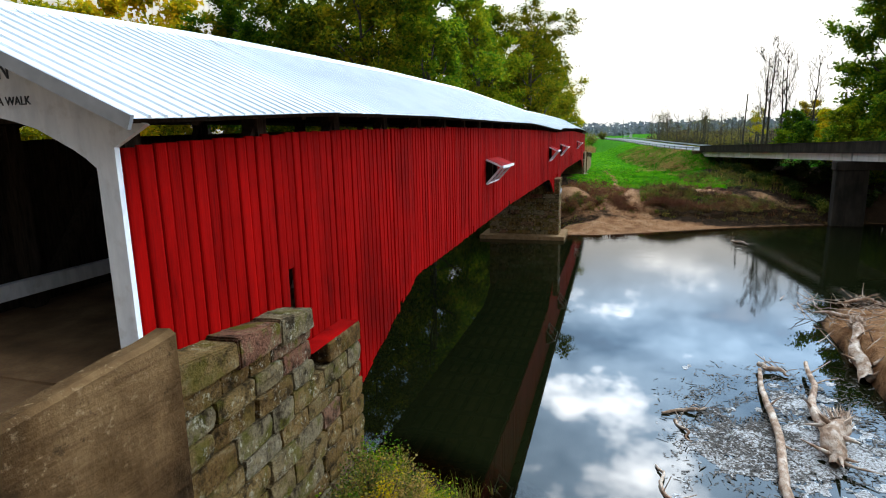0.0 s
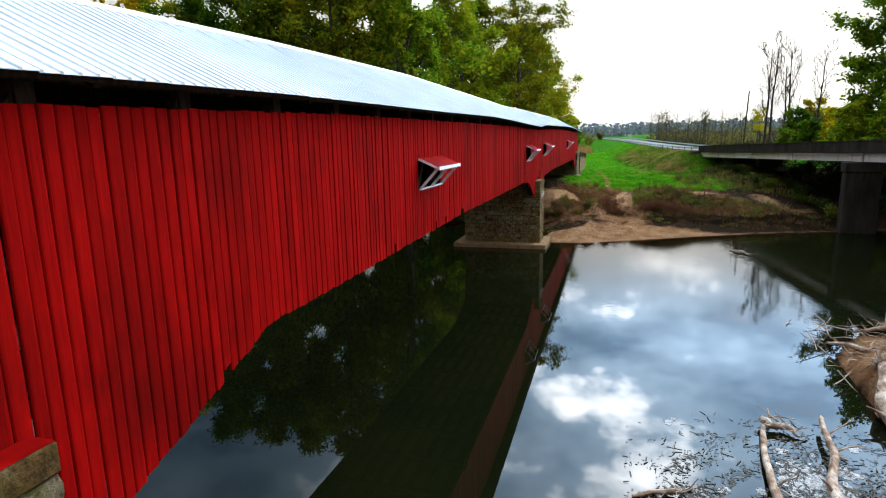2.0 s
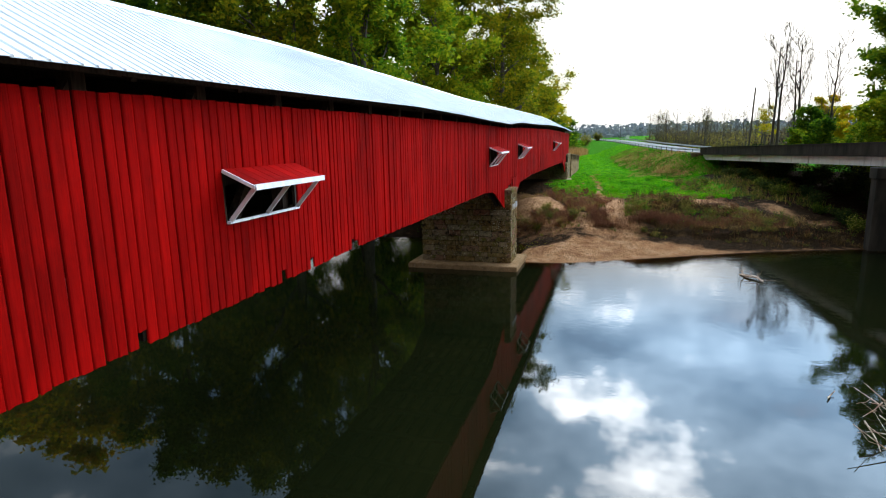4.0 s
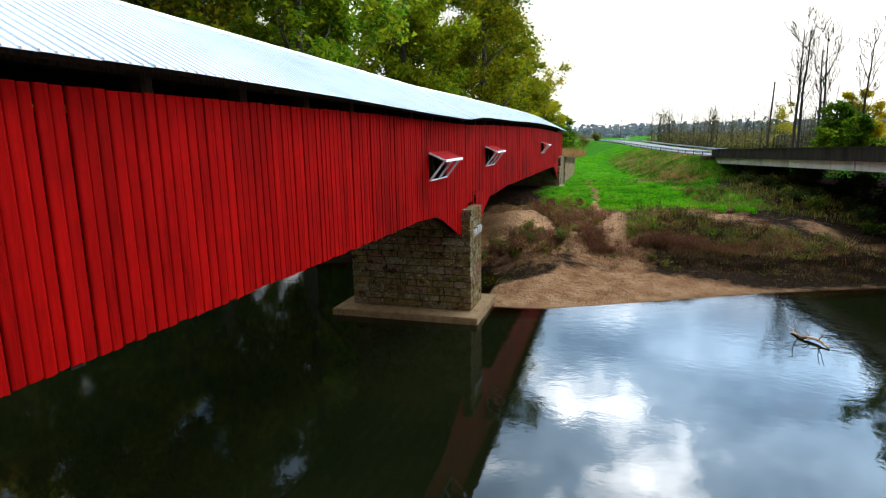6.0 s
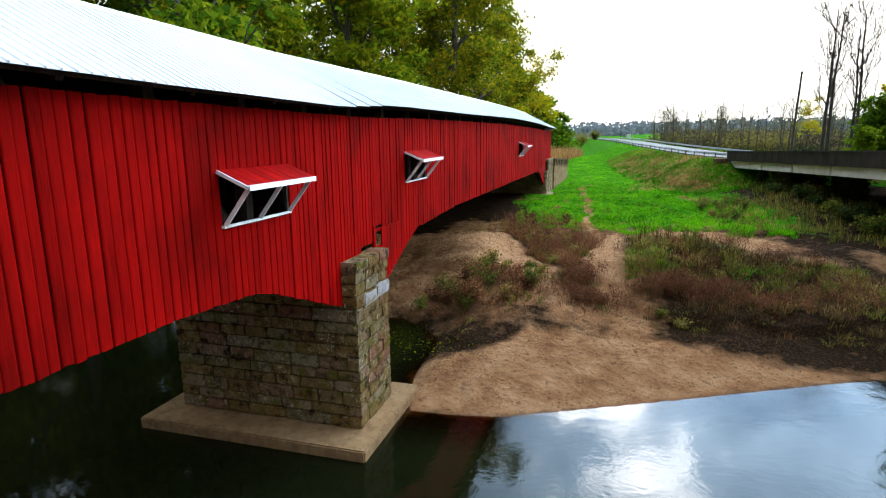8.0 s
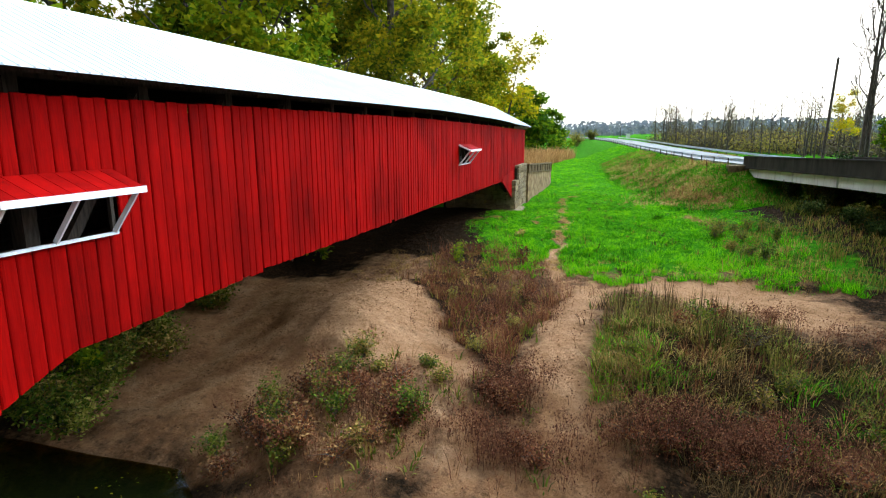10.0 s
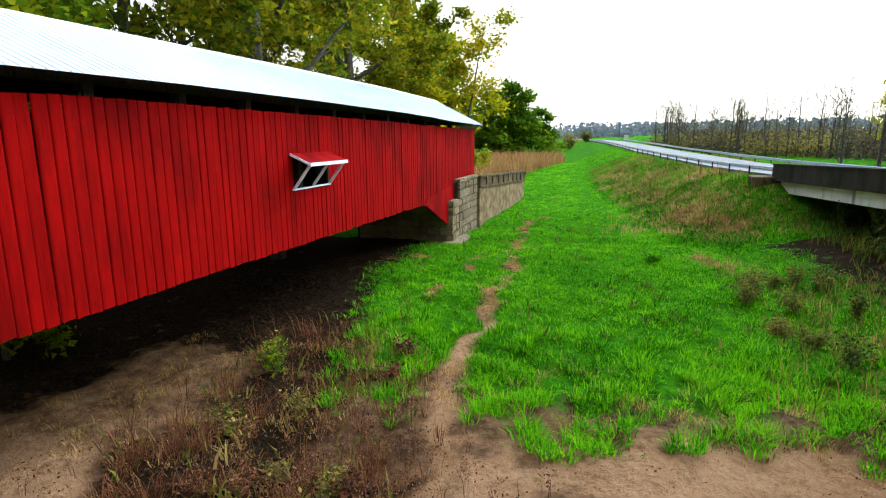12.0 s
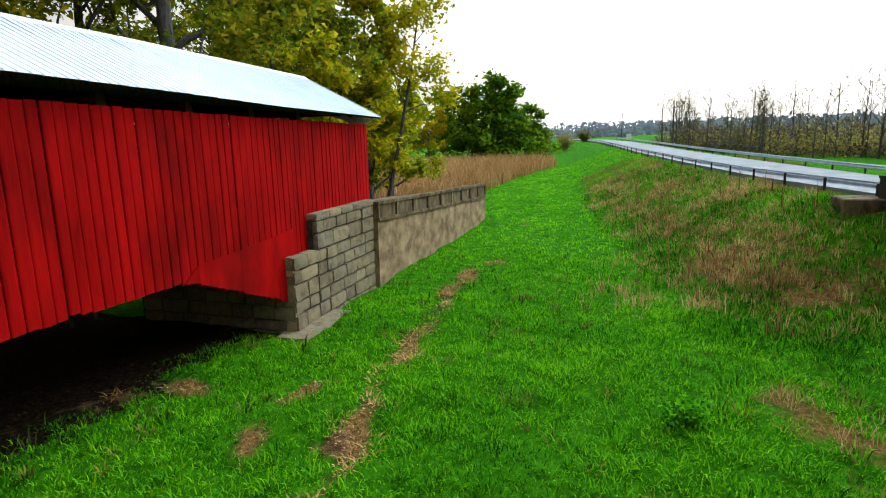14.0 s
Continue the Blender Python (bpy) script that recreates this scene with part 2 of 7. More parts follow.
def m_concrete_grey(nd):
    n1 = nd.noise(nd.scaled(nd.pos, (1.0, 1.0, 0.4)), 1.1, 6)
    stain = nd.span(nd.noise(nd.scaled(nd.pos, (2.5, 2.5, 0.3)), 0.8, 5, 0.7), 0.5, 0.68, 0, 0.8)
    # concrete tones lowered to near black for the backlit, shadowed side
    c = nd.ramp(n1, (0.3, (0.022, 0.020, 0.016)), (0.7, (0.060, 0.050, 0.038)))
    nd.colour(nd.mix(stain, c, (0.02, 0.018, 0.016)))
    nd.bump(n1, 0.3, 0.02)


def m_girder(nd):
    n1 = nd.noise(nd.scaled(nd.pos, (1.0, 1.0, 0.5)), 0.8, 6)
    stain = nd.span(nd.noise(nd.scaled(nd.pos, (2.5, 2.5, 0.4)), 1.0, 5, 0.7), 0.56, 0.72, 0, 0.7)
    nd.colour(nd.mix(stain, nd.ramp(n1, (0.3, (0.58, 0.55, 0.49)), (0.7, (0.74, 0.71, 0.66))), (0.30, 0.26, 0.20)))


def m_ground(nd):
    grass, sand, dry = nd.attr("grass"), nd.attr("sand"), nd.attr("dry")
    edge = nd.noise(nd.pos, 1.3, 6, 0.65)
    fine = nd.noise(nd.pos, 9.0, 6, 0.7)
    tiny = nd.noise(nd.pos, 45.0, 3, 0.7)
    # soil tones lowered to near black for the shade under the bridges
    shaded_soil = nd.ramp(fine, (0.3, (0.008, 0.006, 0.004)), (0.52, (0.026, 0.015, 0.008)), (0.72, (0.075, 0.040, 0.018)))
    sandc = nd.mix(nd.span(tiny, 0.3, 0.7, 0, 0.4), nd.ramp(nd.noise(nd.pos, 0.8, 6), (0.3, (0.23, 0.105, 0.044)), (0.5, (0.39, 0.195, 0.090)), (0.7, (0.53, 0.300, 0.155))), (0.11, 0.050, 0.019))
    sandc = nd.mix(nd.span(nd.noise(nd.pos, 3.2, 5, 0.7), 0.54, 0.66, 0, 0.7), sandc, (0.10, 0.046, 0.018))
    tread = nd.voronoi(nd.scaled(nd.pos, (1.0, 1.0, 0.2)), 4.2)
    # shade of footprint hollows, put into the sand colour as dark spots
    print_shade = nd.math("MULTIPLY", nd.span(tread, 0.10, 0.30, 0.8, 0.0), nd.span(nd.noise(nd.pos, 0.6, 4), 0.45, 0.55))
    sandc = nd.mix(print_shade, sandc, (0.14, 0.066, 0.026))
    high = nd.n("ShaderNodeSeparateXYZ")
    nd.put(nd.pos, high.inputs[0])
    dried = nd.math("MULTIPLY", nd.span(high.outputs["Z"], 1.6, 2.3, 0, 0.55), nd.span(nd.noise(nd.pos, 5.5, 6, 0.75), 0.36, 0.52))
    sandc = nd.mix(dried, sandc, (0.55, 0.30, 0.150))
    grassc = nd.ramp(nd.noise(nd.pos, 2.2, 6, 0.7), (0.3, (0.014, 0.066, 0.002)), (0.5, (0.036, 0.170, 0.003)), (0.72, (0.085, 0.27, 0.005)))
    dryc = nd.ramp(fine, (0.3, (0.07, 0.036, 0.010)), (0.55, (0.24, 0.130, 0.038)), (0.8, (0.38, 0.23, 0.075)))

    def sharp(m, soft=0.14):
        return nd.span(nd.math("ADD", m, nd.math("MULTIPLY", nd.math("SUBTRACT", edge, 0.5), 1.5)), 0.5 - soft, 0.5 + soft)

    c = nd.mix(sharp(sand, 0.34), shaded_soil, sandc)
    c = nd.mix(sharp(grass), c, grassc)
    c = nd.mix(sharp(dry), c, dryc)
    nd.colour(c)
    prints = nd.voronoi(nd.pos, 3.2)
    nd.bump(nd.math("ADD", nd.math("ADD", fine, nd.math("MULTIPLY", tiny, 0.4)), nd.math("MULTIPLY", prints, 0.7)), 1.0, 0.24)


def m_dirt_road(nd):
    n1 = nd.noise(nd.pos, 1.1, 6)
    n2 = nd.noise(nd.pos, 22.0, 5, 0.7)
    c = nd.ramp(n1, (0.3, (0.075, 0.040, 0.016)), (0.5, (0.17, 0.095, 0.042)), (0.7, (0.27, 0.165, 0.080)))
    nd.colour(nd.mix(nd.span(n2, 0.4, 0.75, 0, 0.6), c, (0.09, 0.06, 0.038)))
    nd.bump(n2, 0.6, 0.03)


def m_asphalt(nd):
    n1 = nd.noise(nd.pos, 0.7, 5)
    n2 = nd.noise(nd.pos, 30.0, 4)
    nd.colour(nd.mix(nd.span(n2, 0.4, 0.7, 0, 0.4), nd.ramp(n1, (0.3, (0.15, 0.14, 0.125)), (0.7, (0.23, 0.215, 0.19))), (0.1, 0.1, 0.1)))
    nd.rough(0.9)


def m_water(nd):
    """Turbid river: a mirror skin over dark olive water, clear enough to show the bed in the shallows."""
    v = nd.scaled(nd.pos, (1.0, 1.0, 0.0))
    w1 = nd.noise(v, 1.6, 3)
    w2 = nd.noise(v, 6.0, 4)
    silt = nd.noise(v, 0.12, 3)
    body = nd.n("ShaderNodeBsdfDiffuse")
    nd.put(nd.ramp(silt, (0.35, (0.0032, 0.0046, 0.0014)), (0.65, (0.0056, 0.0062, 0.0018))), body.inputs["Color"])
    clear = nd.n("ShaderNodeBsdfTransparent")
    clear.inputs["Color"].default_value = (0.55, 0.36, 0.15, 1)
    under = nd.n("ShaderNodeMixShader")
    nd.put(nd.span(nd.attr("depth"), 0.0, 0.42), under.inputs[0])
    nd.put(clear.outputs[0], under.inputs[1])
    nd.put(body.outputs[0], under.inputs[2])
    skin = nd.n("ShaderNodeBsdfGlossy")
    skin.inputs["Roughness"].default_value = 0.012
    fres = nd.n("ShaderNodeFresnel")
    fres.inputs["IOR"].default_value = 1.33
    sep = nd.n("ShaderNodeSeparateXYZ")
    nd.put(v, sep.inputs[0])
    breeze = nd.span(sep.outputs[1], 20.0, 44.0, 0.06, 1.0)
    breeze = nd.math("ADD", breeze, nd.span(sep.outputs[1], 42.0, 56.0, 0.0, 1.6))
    patch = nd.math("MULTIPLY", nd.span(nd.noise(v, 0.07, 2), 0.38, 0.62, 0.35, 1.0), breeze)
    bump = nd.n("ShaderNodeBump")
    bump.inputs["Strength"].default_value, bump.inputs["Distance"].default_value = 0.11, 0.05
    nd.put(nd.math("MULTIPLY", nd.math("ADD", w1, nd.math("MULTIPLY", w2, 0.3)), patch), bump.inputs["Height"])
    nd.put(bump.outputs[0], skin.inputs["Normal"])
    nd.put(bump.outputs[0], fres.inputs["Normal"])
    top = nd.n("ShaderNodeMixShader")
    nd.put(fres.outputs[0], top.inputs[0])
    nd.put(under.outputs[0], top.inputs[1])
    nd.put(skin.outputs[0], top.inputs[2])
    nd.put(top.outputs[0], nd.t.nodes["Material Output"].inputs["Surface"])
    nd.t.nodes.remove(nd.b)


def m_bark(nd):
    v = nd.scaled(nd.pos, (5, 5, 1.2))
    n1 = nd.noise(v, 2.0, 5)
    nd.colour(nd.ramp(n1, (0.3, (0.035, 0.028, 0.022)), (0.7, (0.13, 0.11, 0.09))))
    nd.bump(n1, 0.7, 0.03)


def m_driftwood(nd):
    v = nd.shifted(nd.pos)
    n1 = nd.noise(nd.scaled(v, (1.4, 1.0, 1.4)), 2.2, 5, 0.6)
    n2 = nd.noise(nd.scaled(v, (18, 5, 18)), 1.6, 4)
    c = nd.ramp(n1, (0.30, (0.10, 0.050, 0.026)), (0.46, (0.30, 0.185, 0.115)), (0.60, (0.52, 0.40, 0.30)), (0.75, (0.62, 0.52, 0.42)))
    nd.colour(nd.mix(nd.span(n2, 0.52, 0.70, 0, 0.7), c, (0.07, 0.040, 0.024)))
    nd.bump(nd.math("ADD", n2, n1), 0.35, 0.02)


def leafy(*stops, through_light=0.3):
    def build(nd):
        r = nd.island()
        patch = nd.noise(nd.pos, 0.28, 3)
        shift = nd.math("ADD", nd.math("MULTIPLY", r, 0.45), nd.math("ADD", nd.math("MULTIPLY", patch, 0.55), nd.math("MULTIPLY", nd.math("SUBTRACT", nd.random(), 0.5), 0.25)))
        c = nd.ramp(shift, *stops)
        nd.colour(c)
        nd.b.inputs["Roughness"].default_value = 0.62
        nd.b.inputs["Specular IOR Level"].default_value = 0.02
        tr = nd.n("ShaderNodeBsdfTranslucent")
        nd.put(c, tr.inputs["Color"])
        ms = nd.n("ShaderNodeMixShader")
        ms.inputs[0].default_value = through_light
        nd.put(nd.b.outputs[0], ms.inputs[1])
        nd.put(tr.outputs[0], ms.inputs[2])
        nd.put(ms.outputs[0], nd.t.nodes["Material Output"].inputs["Surface"])
    return build


RED = material("red_barn_paint", m_red, 0.85, 0, 0.015)
WHITE = material("white_paint", m_white_paint, 0.55)
ROOF = material("white_metal_roof", m_roof, 0.45, 0.0)
DARK = material("old_dark_timber", m_dark_wood, 0.85, 0, 0.03)
STONE = material("mossy_sandstone", m_stone, 0.9, 0, 0.03)
PALE = material("pale_sandstone", m_stone_pale, 0.9, 0, 0.03)
WASH = material("whitewashed_stone", stony(((0.0, (0.30, 0.29, 0.28)), (1.0, (0.36, 0.34, 0.32))), (0.12, 0.085, 0.05), (0.46, 0.45, 0.44), (0.20, 0.14, 0.06), 0.52, 0.9), 0.85, 0, 0.1)
FOOT = material("tan_footing_concrete", stony(((0.0, (0.24, 0.140, 0.066)), (1.0, (0.28, 0.170, 0.082))), (0.10, 0.056, 0.026), (0.34, 0.22, 0.115), (0.14, 0.110, 0.030), 0.66, 0.5), 0.9, 0, 0.03)
MORTAR = material("dark_joint", m_mortar, 0.95, 0, 0.03)
CONC_B = material("brown_concrete", m_concrete_brown, 0.9, 0, 0.03)
CONC = material("stained_concrete", m_concrete, 0.9, 0, 0.03)
PARA = material("weathered_parapet_concrete", m_parapet, 0.9, 0, 0.03)
CONC_G = material("backlit_tone_concrete", m_concrete_grey, 0.9, 0, 0.03)
GIRDER = material("pale_girder", m_girder, 0.8, 0, 0.03)
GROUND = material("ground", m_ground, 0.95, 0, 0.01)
DIRT = material("dirt_road", m_dirt_road, 0.95, 0, 0.2)
ASPHALT = material("asphalt", m_asphalt, 0.9, 0, 0.15)
WATER = material("river_water", m_water)
BARK = material("bark", m_bark, 0.95, 0, 0.2)
DRIFT = material("driftwood", m_driftwood, 0.9, 0, 0.2)
FLOTSAM = material("pale_chips", leafy((0.2, (0.08, 0.062, 0.048)), (0.36, (0.24, 0.215, 0.19)), (0.55, (0.38, 0.36, 0.335)), (0.85, (0.52, 0.51, 0.49)), through_light=0.0))
BLACK = material("black_paint", lambda nd: nd.colour(nd.ramp(nd.noise(nd.pos, 8.0), (0.3, (0.008, 0.008, 0.01)), (0.7, (0.02, 0.02, 0.022)))), 0.6)
STEEL = material("galvanised_steel", lambda nd: nd.colour(nd.ramp(nd.noise(nd.pos, 3.0), (0.3, (0.30, 0.31, 0.32)), (0.7, (0.45, 0.46, 0.48)))), 0.35, 0.6)
LEAF_GREEN = material("green_leaves", leafy((0.25, (0.030, 0.085, 0.005)), (0.42, (0.080, 0.165, 0.006)), (0.58, (0.18, 0.25, 0.008)), (0.80, (0.36, 0.34, 0.010)), through_light=0.5))
LEAF_OLIVE = material("olive_leaves", leafy((0.25, (0.042, 0.080, 0.005)), (0.42, (0.11, 0.155, 0.006)), (0.58, (0.25, 0.235, 0.008)), (0.80, (0.44, 0.32, 0.010)), through_light=0.5))
LEAF_YELLOW = material("yellowing_leaves", leafy((0.25, (0.15, 0.19, 0.006)), (0.45, (0.34, 0.33, 0.008)), (0.65, (0.58, 0.41, 0.008)), (0.9, (0.68, 0.33, 0.010)), through_light=0.5))
LEAF_SPARSE = material("pale_autumn_leaves", leafy((0.25, (0.12, 0.12, 0.03)), (0.55, (0.24, 0.20, 0.04)), (0.9, (0.34, 0.24, 0.06)), through_light=0.5))
GRASS = material("lush_grass", leafy((0.24, (0.00844, 0.05065, 0.001055)), (0.40, (0.02743, 0.1582, 0.00211)), (0.54, (0.06963, 0.306, 0.003165)), (0.78, (0.2215, 0.4853, 0.005275)), through_light=0.5))
GRASS_D = material("rank_grass", leafy((0.2, (0.02025, 0.05063, 0.005062)), (0.42, (0.062, 0.105, 0.010)), (0.6, (0.155, 0.175, 0.017)), (0.85, (0.36, 0.29, 0.07))))
WEED_G = material("green_weeds", leafy((0.2, (0.02691, 0.04784, 0.007475)), (0.40, (0.08222, 0.1121, 0.01345)), (0.54, (0.1943, 0.1794, 0.02392)), (0.68, (0.2392, 0.142, 0.03588)), (0.85, (0.4784, 0.314, 0.09717))))
WEED_B = material("dead_brown_weeds", leafy((0.2, (0.0312, 0.0144, 0.0072)), (0.42, (0.114, 0.0384, 0.0168)), (0.56, (0.204, 0.0672, 0.03)), (0.68, (0.24, 0.12, 0.042)), (0.85, (0.372, 0.204, 0.0744))))
WEED_T = material("tan_green_stalks", leafy((0.2, (0.040, 0.034, 0.009)), (0.45, (0.12, 0.088, 0.024)), (0.62, (0.25, 0.17, 0.050)), (0.85, (0.46, 0.31, 0.11))))
DUN = material("dun_brush", leafy((0.2, (0.022, 0.014, 0.006)), (0.42, (0.065, 0.038, 0.014)), (0.58, (0.13, 0.075, 0.026)), (0.85, (0.30, 0.19, 0.065))))
# leaf tones lowered to carry the shade of the highway deck
SHRUB = material("shade_dark_shrub_leaves", leafy((0.2, (0.010, 0.020, 0.006)), (0.45, (0.026, 0.046, 0.010)), (0.65, (0.055, 0.080, 0.016)), (0.85, (0.12, 0.13, 0.030))))
DOCK = material("red_seed_heads", leafy((0.2, (0.022, 0.009, 0.005)), (0.45, (0.075, 0.026, 0.013)), (0.62, (0.14, 0.052, 0.026)), (0.85, (0.27, 0.13, 0.060))))
WEED_R = material("russet_grass", leafy((0.2, (0.115, 0.06325, 0.01725)), (0.45, (0.276, 0.1552, 0.046)), (0.62, (0.414, 0.2415, 0.0805)), (0.85, (0.575, 0.391, 0.1495))))
WEED_D = material("dry_straw", leafy((0.2, (0.17, 0.080, 0.020)), (0.5, (0.40, 0.22, 0.062)), (0.8, (0.58, 0.38, 0.14))))
CORN = material("ripe_corn", leafy((0.2, (0.11, 0.050, 0.016)), (0.5, (0.30, 0.15, 0.050)), (0.8, (0.50, 0.29, 0.11))))
SCRUB = material("grey_brown_twigs", leafy((0.2, (0.040, 0.028, 0.018)), (0.45, (0.085, 0.062, 0.040)), (0.62, (0.13, 0.105, 0.060)), (0.85, (0.20, 0.18, 0.05))))
# distance haze is mixed into these wood tones as pale blue-grey
FARWOOD = material("hazed_far_woods", leafy((0.2, (0.13, 0.145, 0.165)), (0.5, (0.19, 0.205, 0.22)), (0.8, (0.25, 0.25, 0.23))))

# ---- mesh helpers ----
def part(name, bm, mat, parent=None, label=""):
    me = bpy.data.meshes.new(name)
    bm.to_mesh(me)
    bm.free()
    me.materials.append(mat)
    ob = new(name, me)
    ob.parent = parent
    return tagged(ob, label) if label else ob


def soup(name, verts, faces, mat, parent=None, smooth=False):
    """One mesh object out of arrays; faces: an (n, 3) or (n, 4) array, or a list."""
    me = bpy.data.meshes.new(name)
    v = np.asarray(verts, np.float32)
    if isinstance(faces, np.ndarray):
        n, k = faces.shape
        me.vertices.add(len(v))
        me.vertices.foreach_set("co", v.ravel())
        me.loops.add(n * k)
        me.loops.foreach_set("vertex_index", faces.astype(np.int32).ravel())
        me.polygons.add(n)
        me.polygons.foreach_set("loop_start", np.arange(0, n * k, k, dtype=np.int32))
        me.update(calc_edges=True)
    else:
        me.from_pydata([tuple(map(float, p)) for p in v], [], faces)
    if smooth:
        me.polygons.foreach_set("use_smooth", np.ones(len(me.polygons), bool))
    me.materials.append(mat)
    ob = new(name, me)
    ob.parent = parent
    return ob


def box(bm, x0, x1, y0, y1, z0, z1, m=None):
    c = [(x, y, z) for z in (z0, z1) for y in (y0, y1) for x in (x0, x1)]
    v = [bm.verts.new(m @ Vector(p) if m else p) for p in c]
    for f in ((0, 2, 3, 1), (4, 5, 7, 6), (0, 1, 5, 4), (2, 6, 7, 3), (0, 4, 6, 2), (1, 3, 7, 5)):
        bm.faces.new([v[i] for i in f])
    return v


def box_mesh(name, x0, x1, y0, y1, z0, z1, mat, parent=None, label="", bevel=0.0, m=None):
    bm = bmesh.new()
    box(bm, x0, x1, y0, y1, z0, z1, m)
    if bevel:
        bmesh.ops.bevel(bm, geom=bm.edges[:], offset=bevel, segments=2, affect="EDGES")
    return part(name, bm, mat, parent, label)


def beam(bm, a, b, w, h=None, up=(0, 0, 1)):
    """A square-edged bar from a to b."""
    a, b = Vector(a), Vector(b)
    h = h or w
    d = (b - a).normalized()
    s = d.cross(Vector(up))
    if s.length < 1e-4:
        s = d.cross(Vector((1, 0, 0)))
    s.normalize()
    u = s.cross(d)
    v = [bm.verts.new(p + s * (i * w / 2) + u * (j * h / 2)) for p in (a, b) for i, j in ((-1, -1), (1, -1), (1, 1), (-1, 1))]
    for f in ((0, 3, 2, 1), (4, 5, 6, 7), (0, 1, 5, 4), (1, 2, 6, 5), (2, 3, 7, 6), (3, 0, 4, 7)):
        bm.faces.new([v[i] for i in f])


def tube_arrays(pts, radii, sides=6):
    """Vertices and quads of a tapered, bent tube."""
    pts = np.asarray(pts, float)
    d = np.gradient(pts, axis=0)
    d /= np.linalg.norm(d, axis=1, keepdims=True) + 1e-9
    ref = np.where(np.abs(d[:, 2:3]) > 0.9, [[1.0, 0, 0]], [[0, 0, 1.0]])
    s = np.cross(d, ref)
    s /= np.linalg.norm(s, axis=1, keepdims=True) + 1e-9
    u = np.cross(s, d)
    a = np.linspace(0, 2 * np.pi, sides, endpoint=False)
    r = np.asarray(radii, float)[:, None, None]
    v = pts[:, None] + r * (np.cos(a)[None, :, None] * s[:, None] + np.sin(a)[None, :, None] * u[:, None])
    f = []
    for i in range(len(pts) - 1):
        for j in range(sides):
            k = (j + 1) % sides
            f.append((i * sides + j, i * sides + k, (i + 1) * sides + k, (i + 1) * sides + j))
    f = np.array(f)
    return v.reshape(-1, 3), f


def empty(name, at=(0, 0, 0)):
    ob = new(name)
    ob.location = at
    ob.empty_display_size = 0.2
    return ob


def smooth(a, b, v):
    t = np.clip((v - a) / (b - a), 0, 1)
    return t * t * (3 - 2 * t)


# ---- the lie of the land ----
ROAD_Y = [-400, -40, 54, 108, 121, 135, 160, 181, 210, 240, 270, 330, 420]
ROAD_X = [102, 46.7, 32.2, 23.9, 21.3, 18.9, 15.2, 12.6, 9.0, 3.6, -4.0, -22, -55]
ROAD_Z = [10.0, 10.0, 7.53, 6.1, 6.05, 6.2, 6.5, 6.8, 7.15, 7.45, 7.6, 7.4, 7.0]


def shore_far(x):
    return np.interp(x, [-200, -30, -10, -6, -2.5, -0.5, 1.2, 4, 8, 15.6, 21, 30, 60, 200], [52, 57, 59, 58.8, 58.5, 55, 50.6, 50.9, 52.8, 56.8, 59.2, 62, 68, 110])


def shore_near(x):
    return np.interp(x, [-200, -30, -6, 0, 2, 4, 9, 14, 15.2, 17, 30, 60, 200], [4, 6, 9.4, 9.4, 8.2, 7.0, 6.5, 8.5, 26.5, 29.5, 33, 38, 70])


def lump(x, y, cx, cy, sx, sy, h, turn=0.0):
    c, s = math.cos(turn), math.sin(turn)
    u, v = (x - cx) * c + (y - cy) * s, -(x - cx) * s + (y - cy) * c
    return h * np.exp(-((u / sx) ** 2 + (v / sy) ** 2))


def wobble(x, y):
    return 0.10 * np.sin(x * 0.9 + 1.3 * np.sin(y * 0.37)) * np.sin(y * 0.71 + 0.8) + 0.05 * np.sin(x * 2.3 + y * 1.1) * np.sin(y * 2.9 - x * 0.7) + 0.025 * np.sin(x * 4.9 + 2 * np.sin(y * 1.7)) * np.sin(y * 5.3 + 1.5 * np.sin(x * 2.1))


def grit(x, y, size, seed):
    """Smooth random relief between -1 and 1, bumps about the given size across."""
    u, v = x / size + 17.3 * seed, y / size - 9.1 * seed
    i, j = np.floor(u), np.floor(v)
    a, b = u - i, v - j
    a, b = a * a * (3 - 2 * a), b * b * (3 - 2 * b)

    def h(p, q):
        k = np.sin(p * 127.1 + q * 311.7 + seed * 74.7) * 43758.5453
        return 2 * (k - np.floor(k)) - 1

    return (h(i, j) * (1 - a) + h(i + 1, j) * a) * (1 - b) + (h(i, j + 1) * (1 - a) + h(i + 1, j + 1) * a) * b


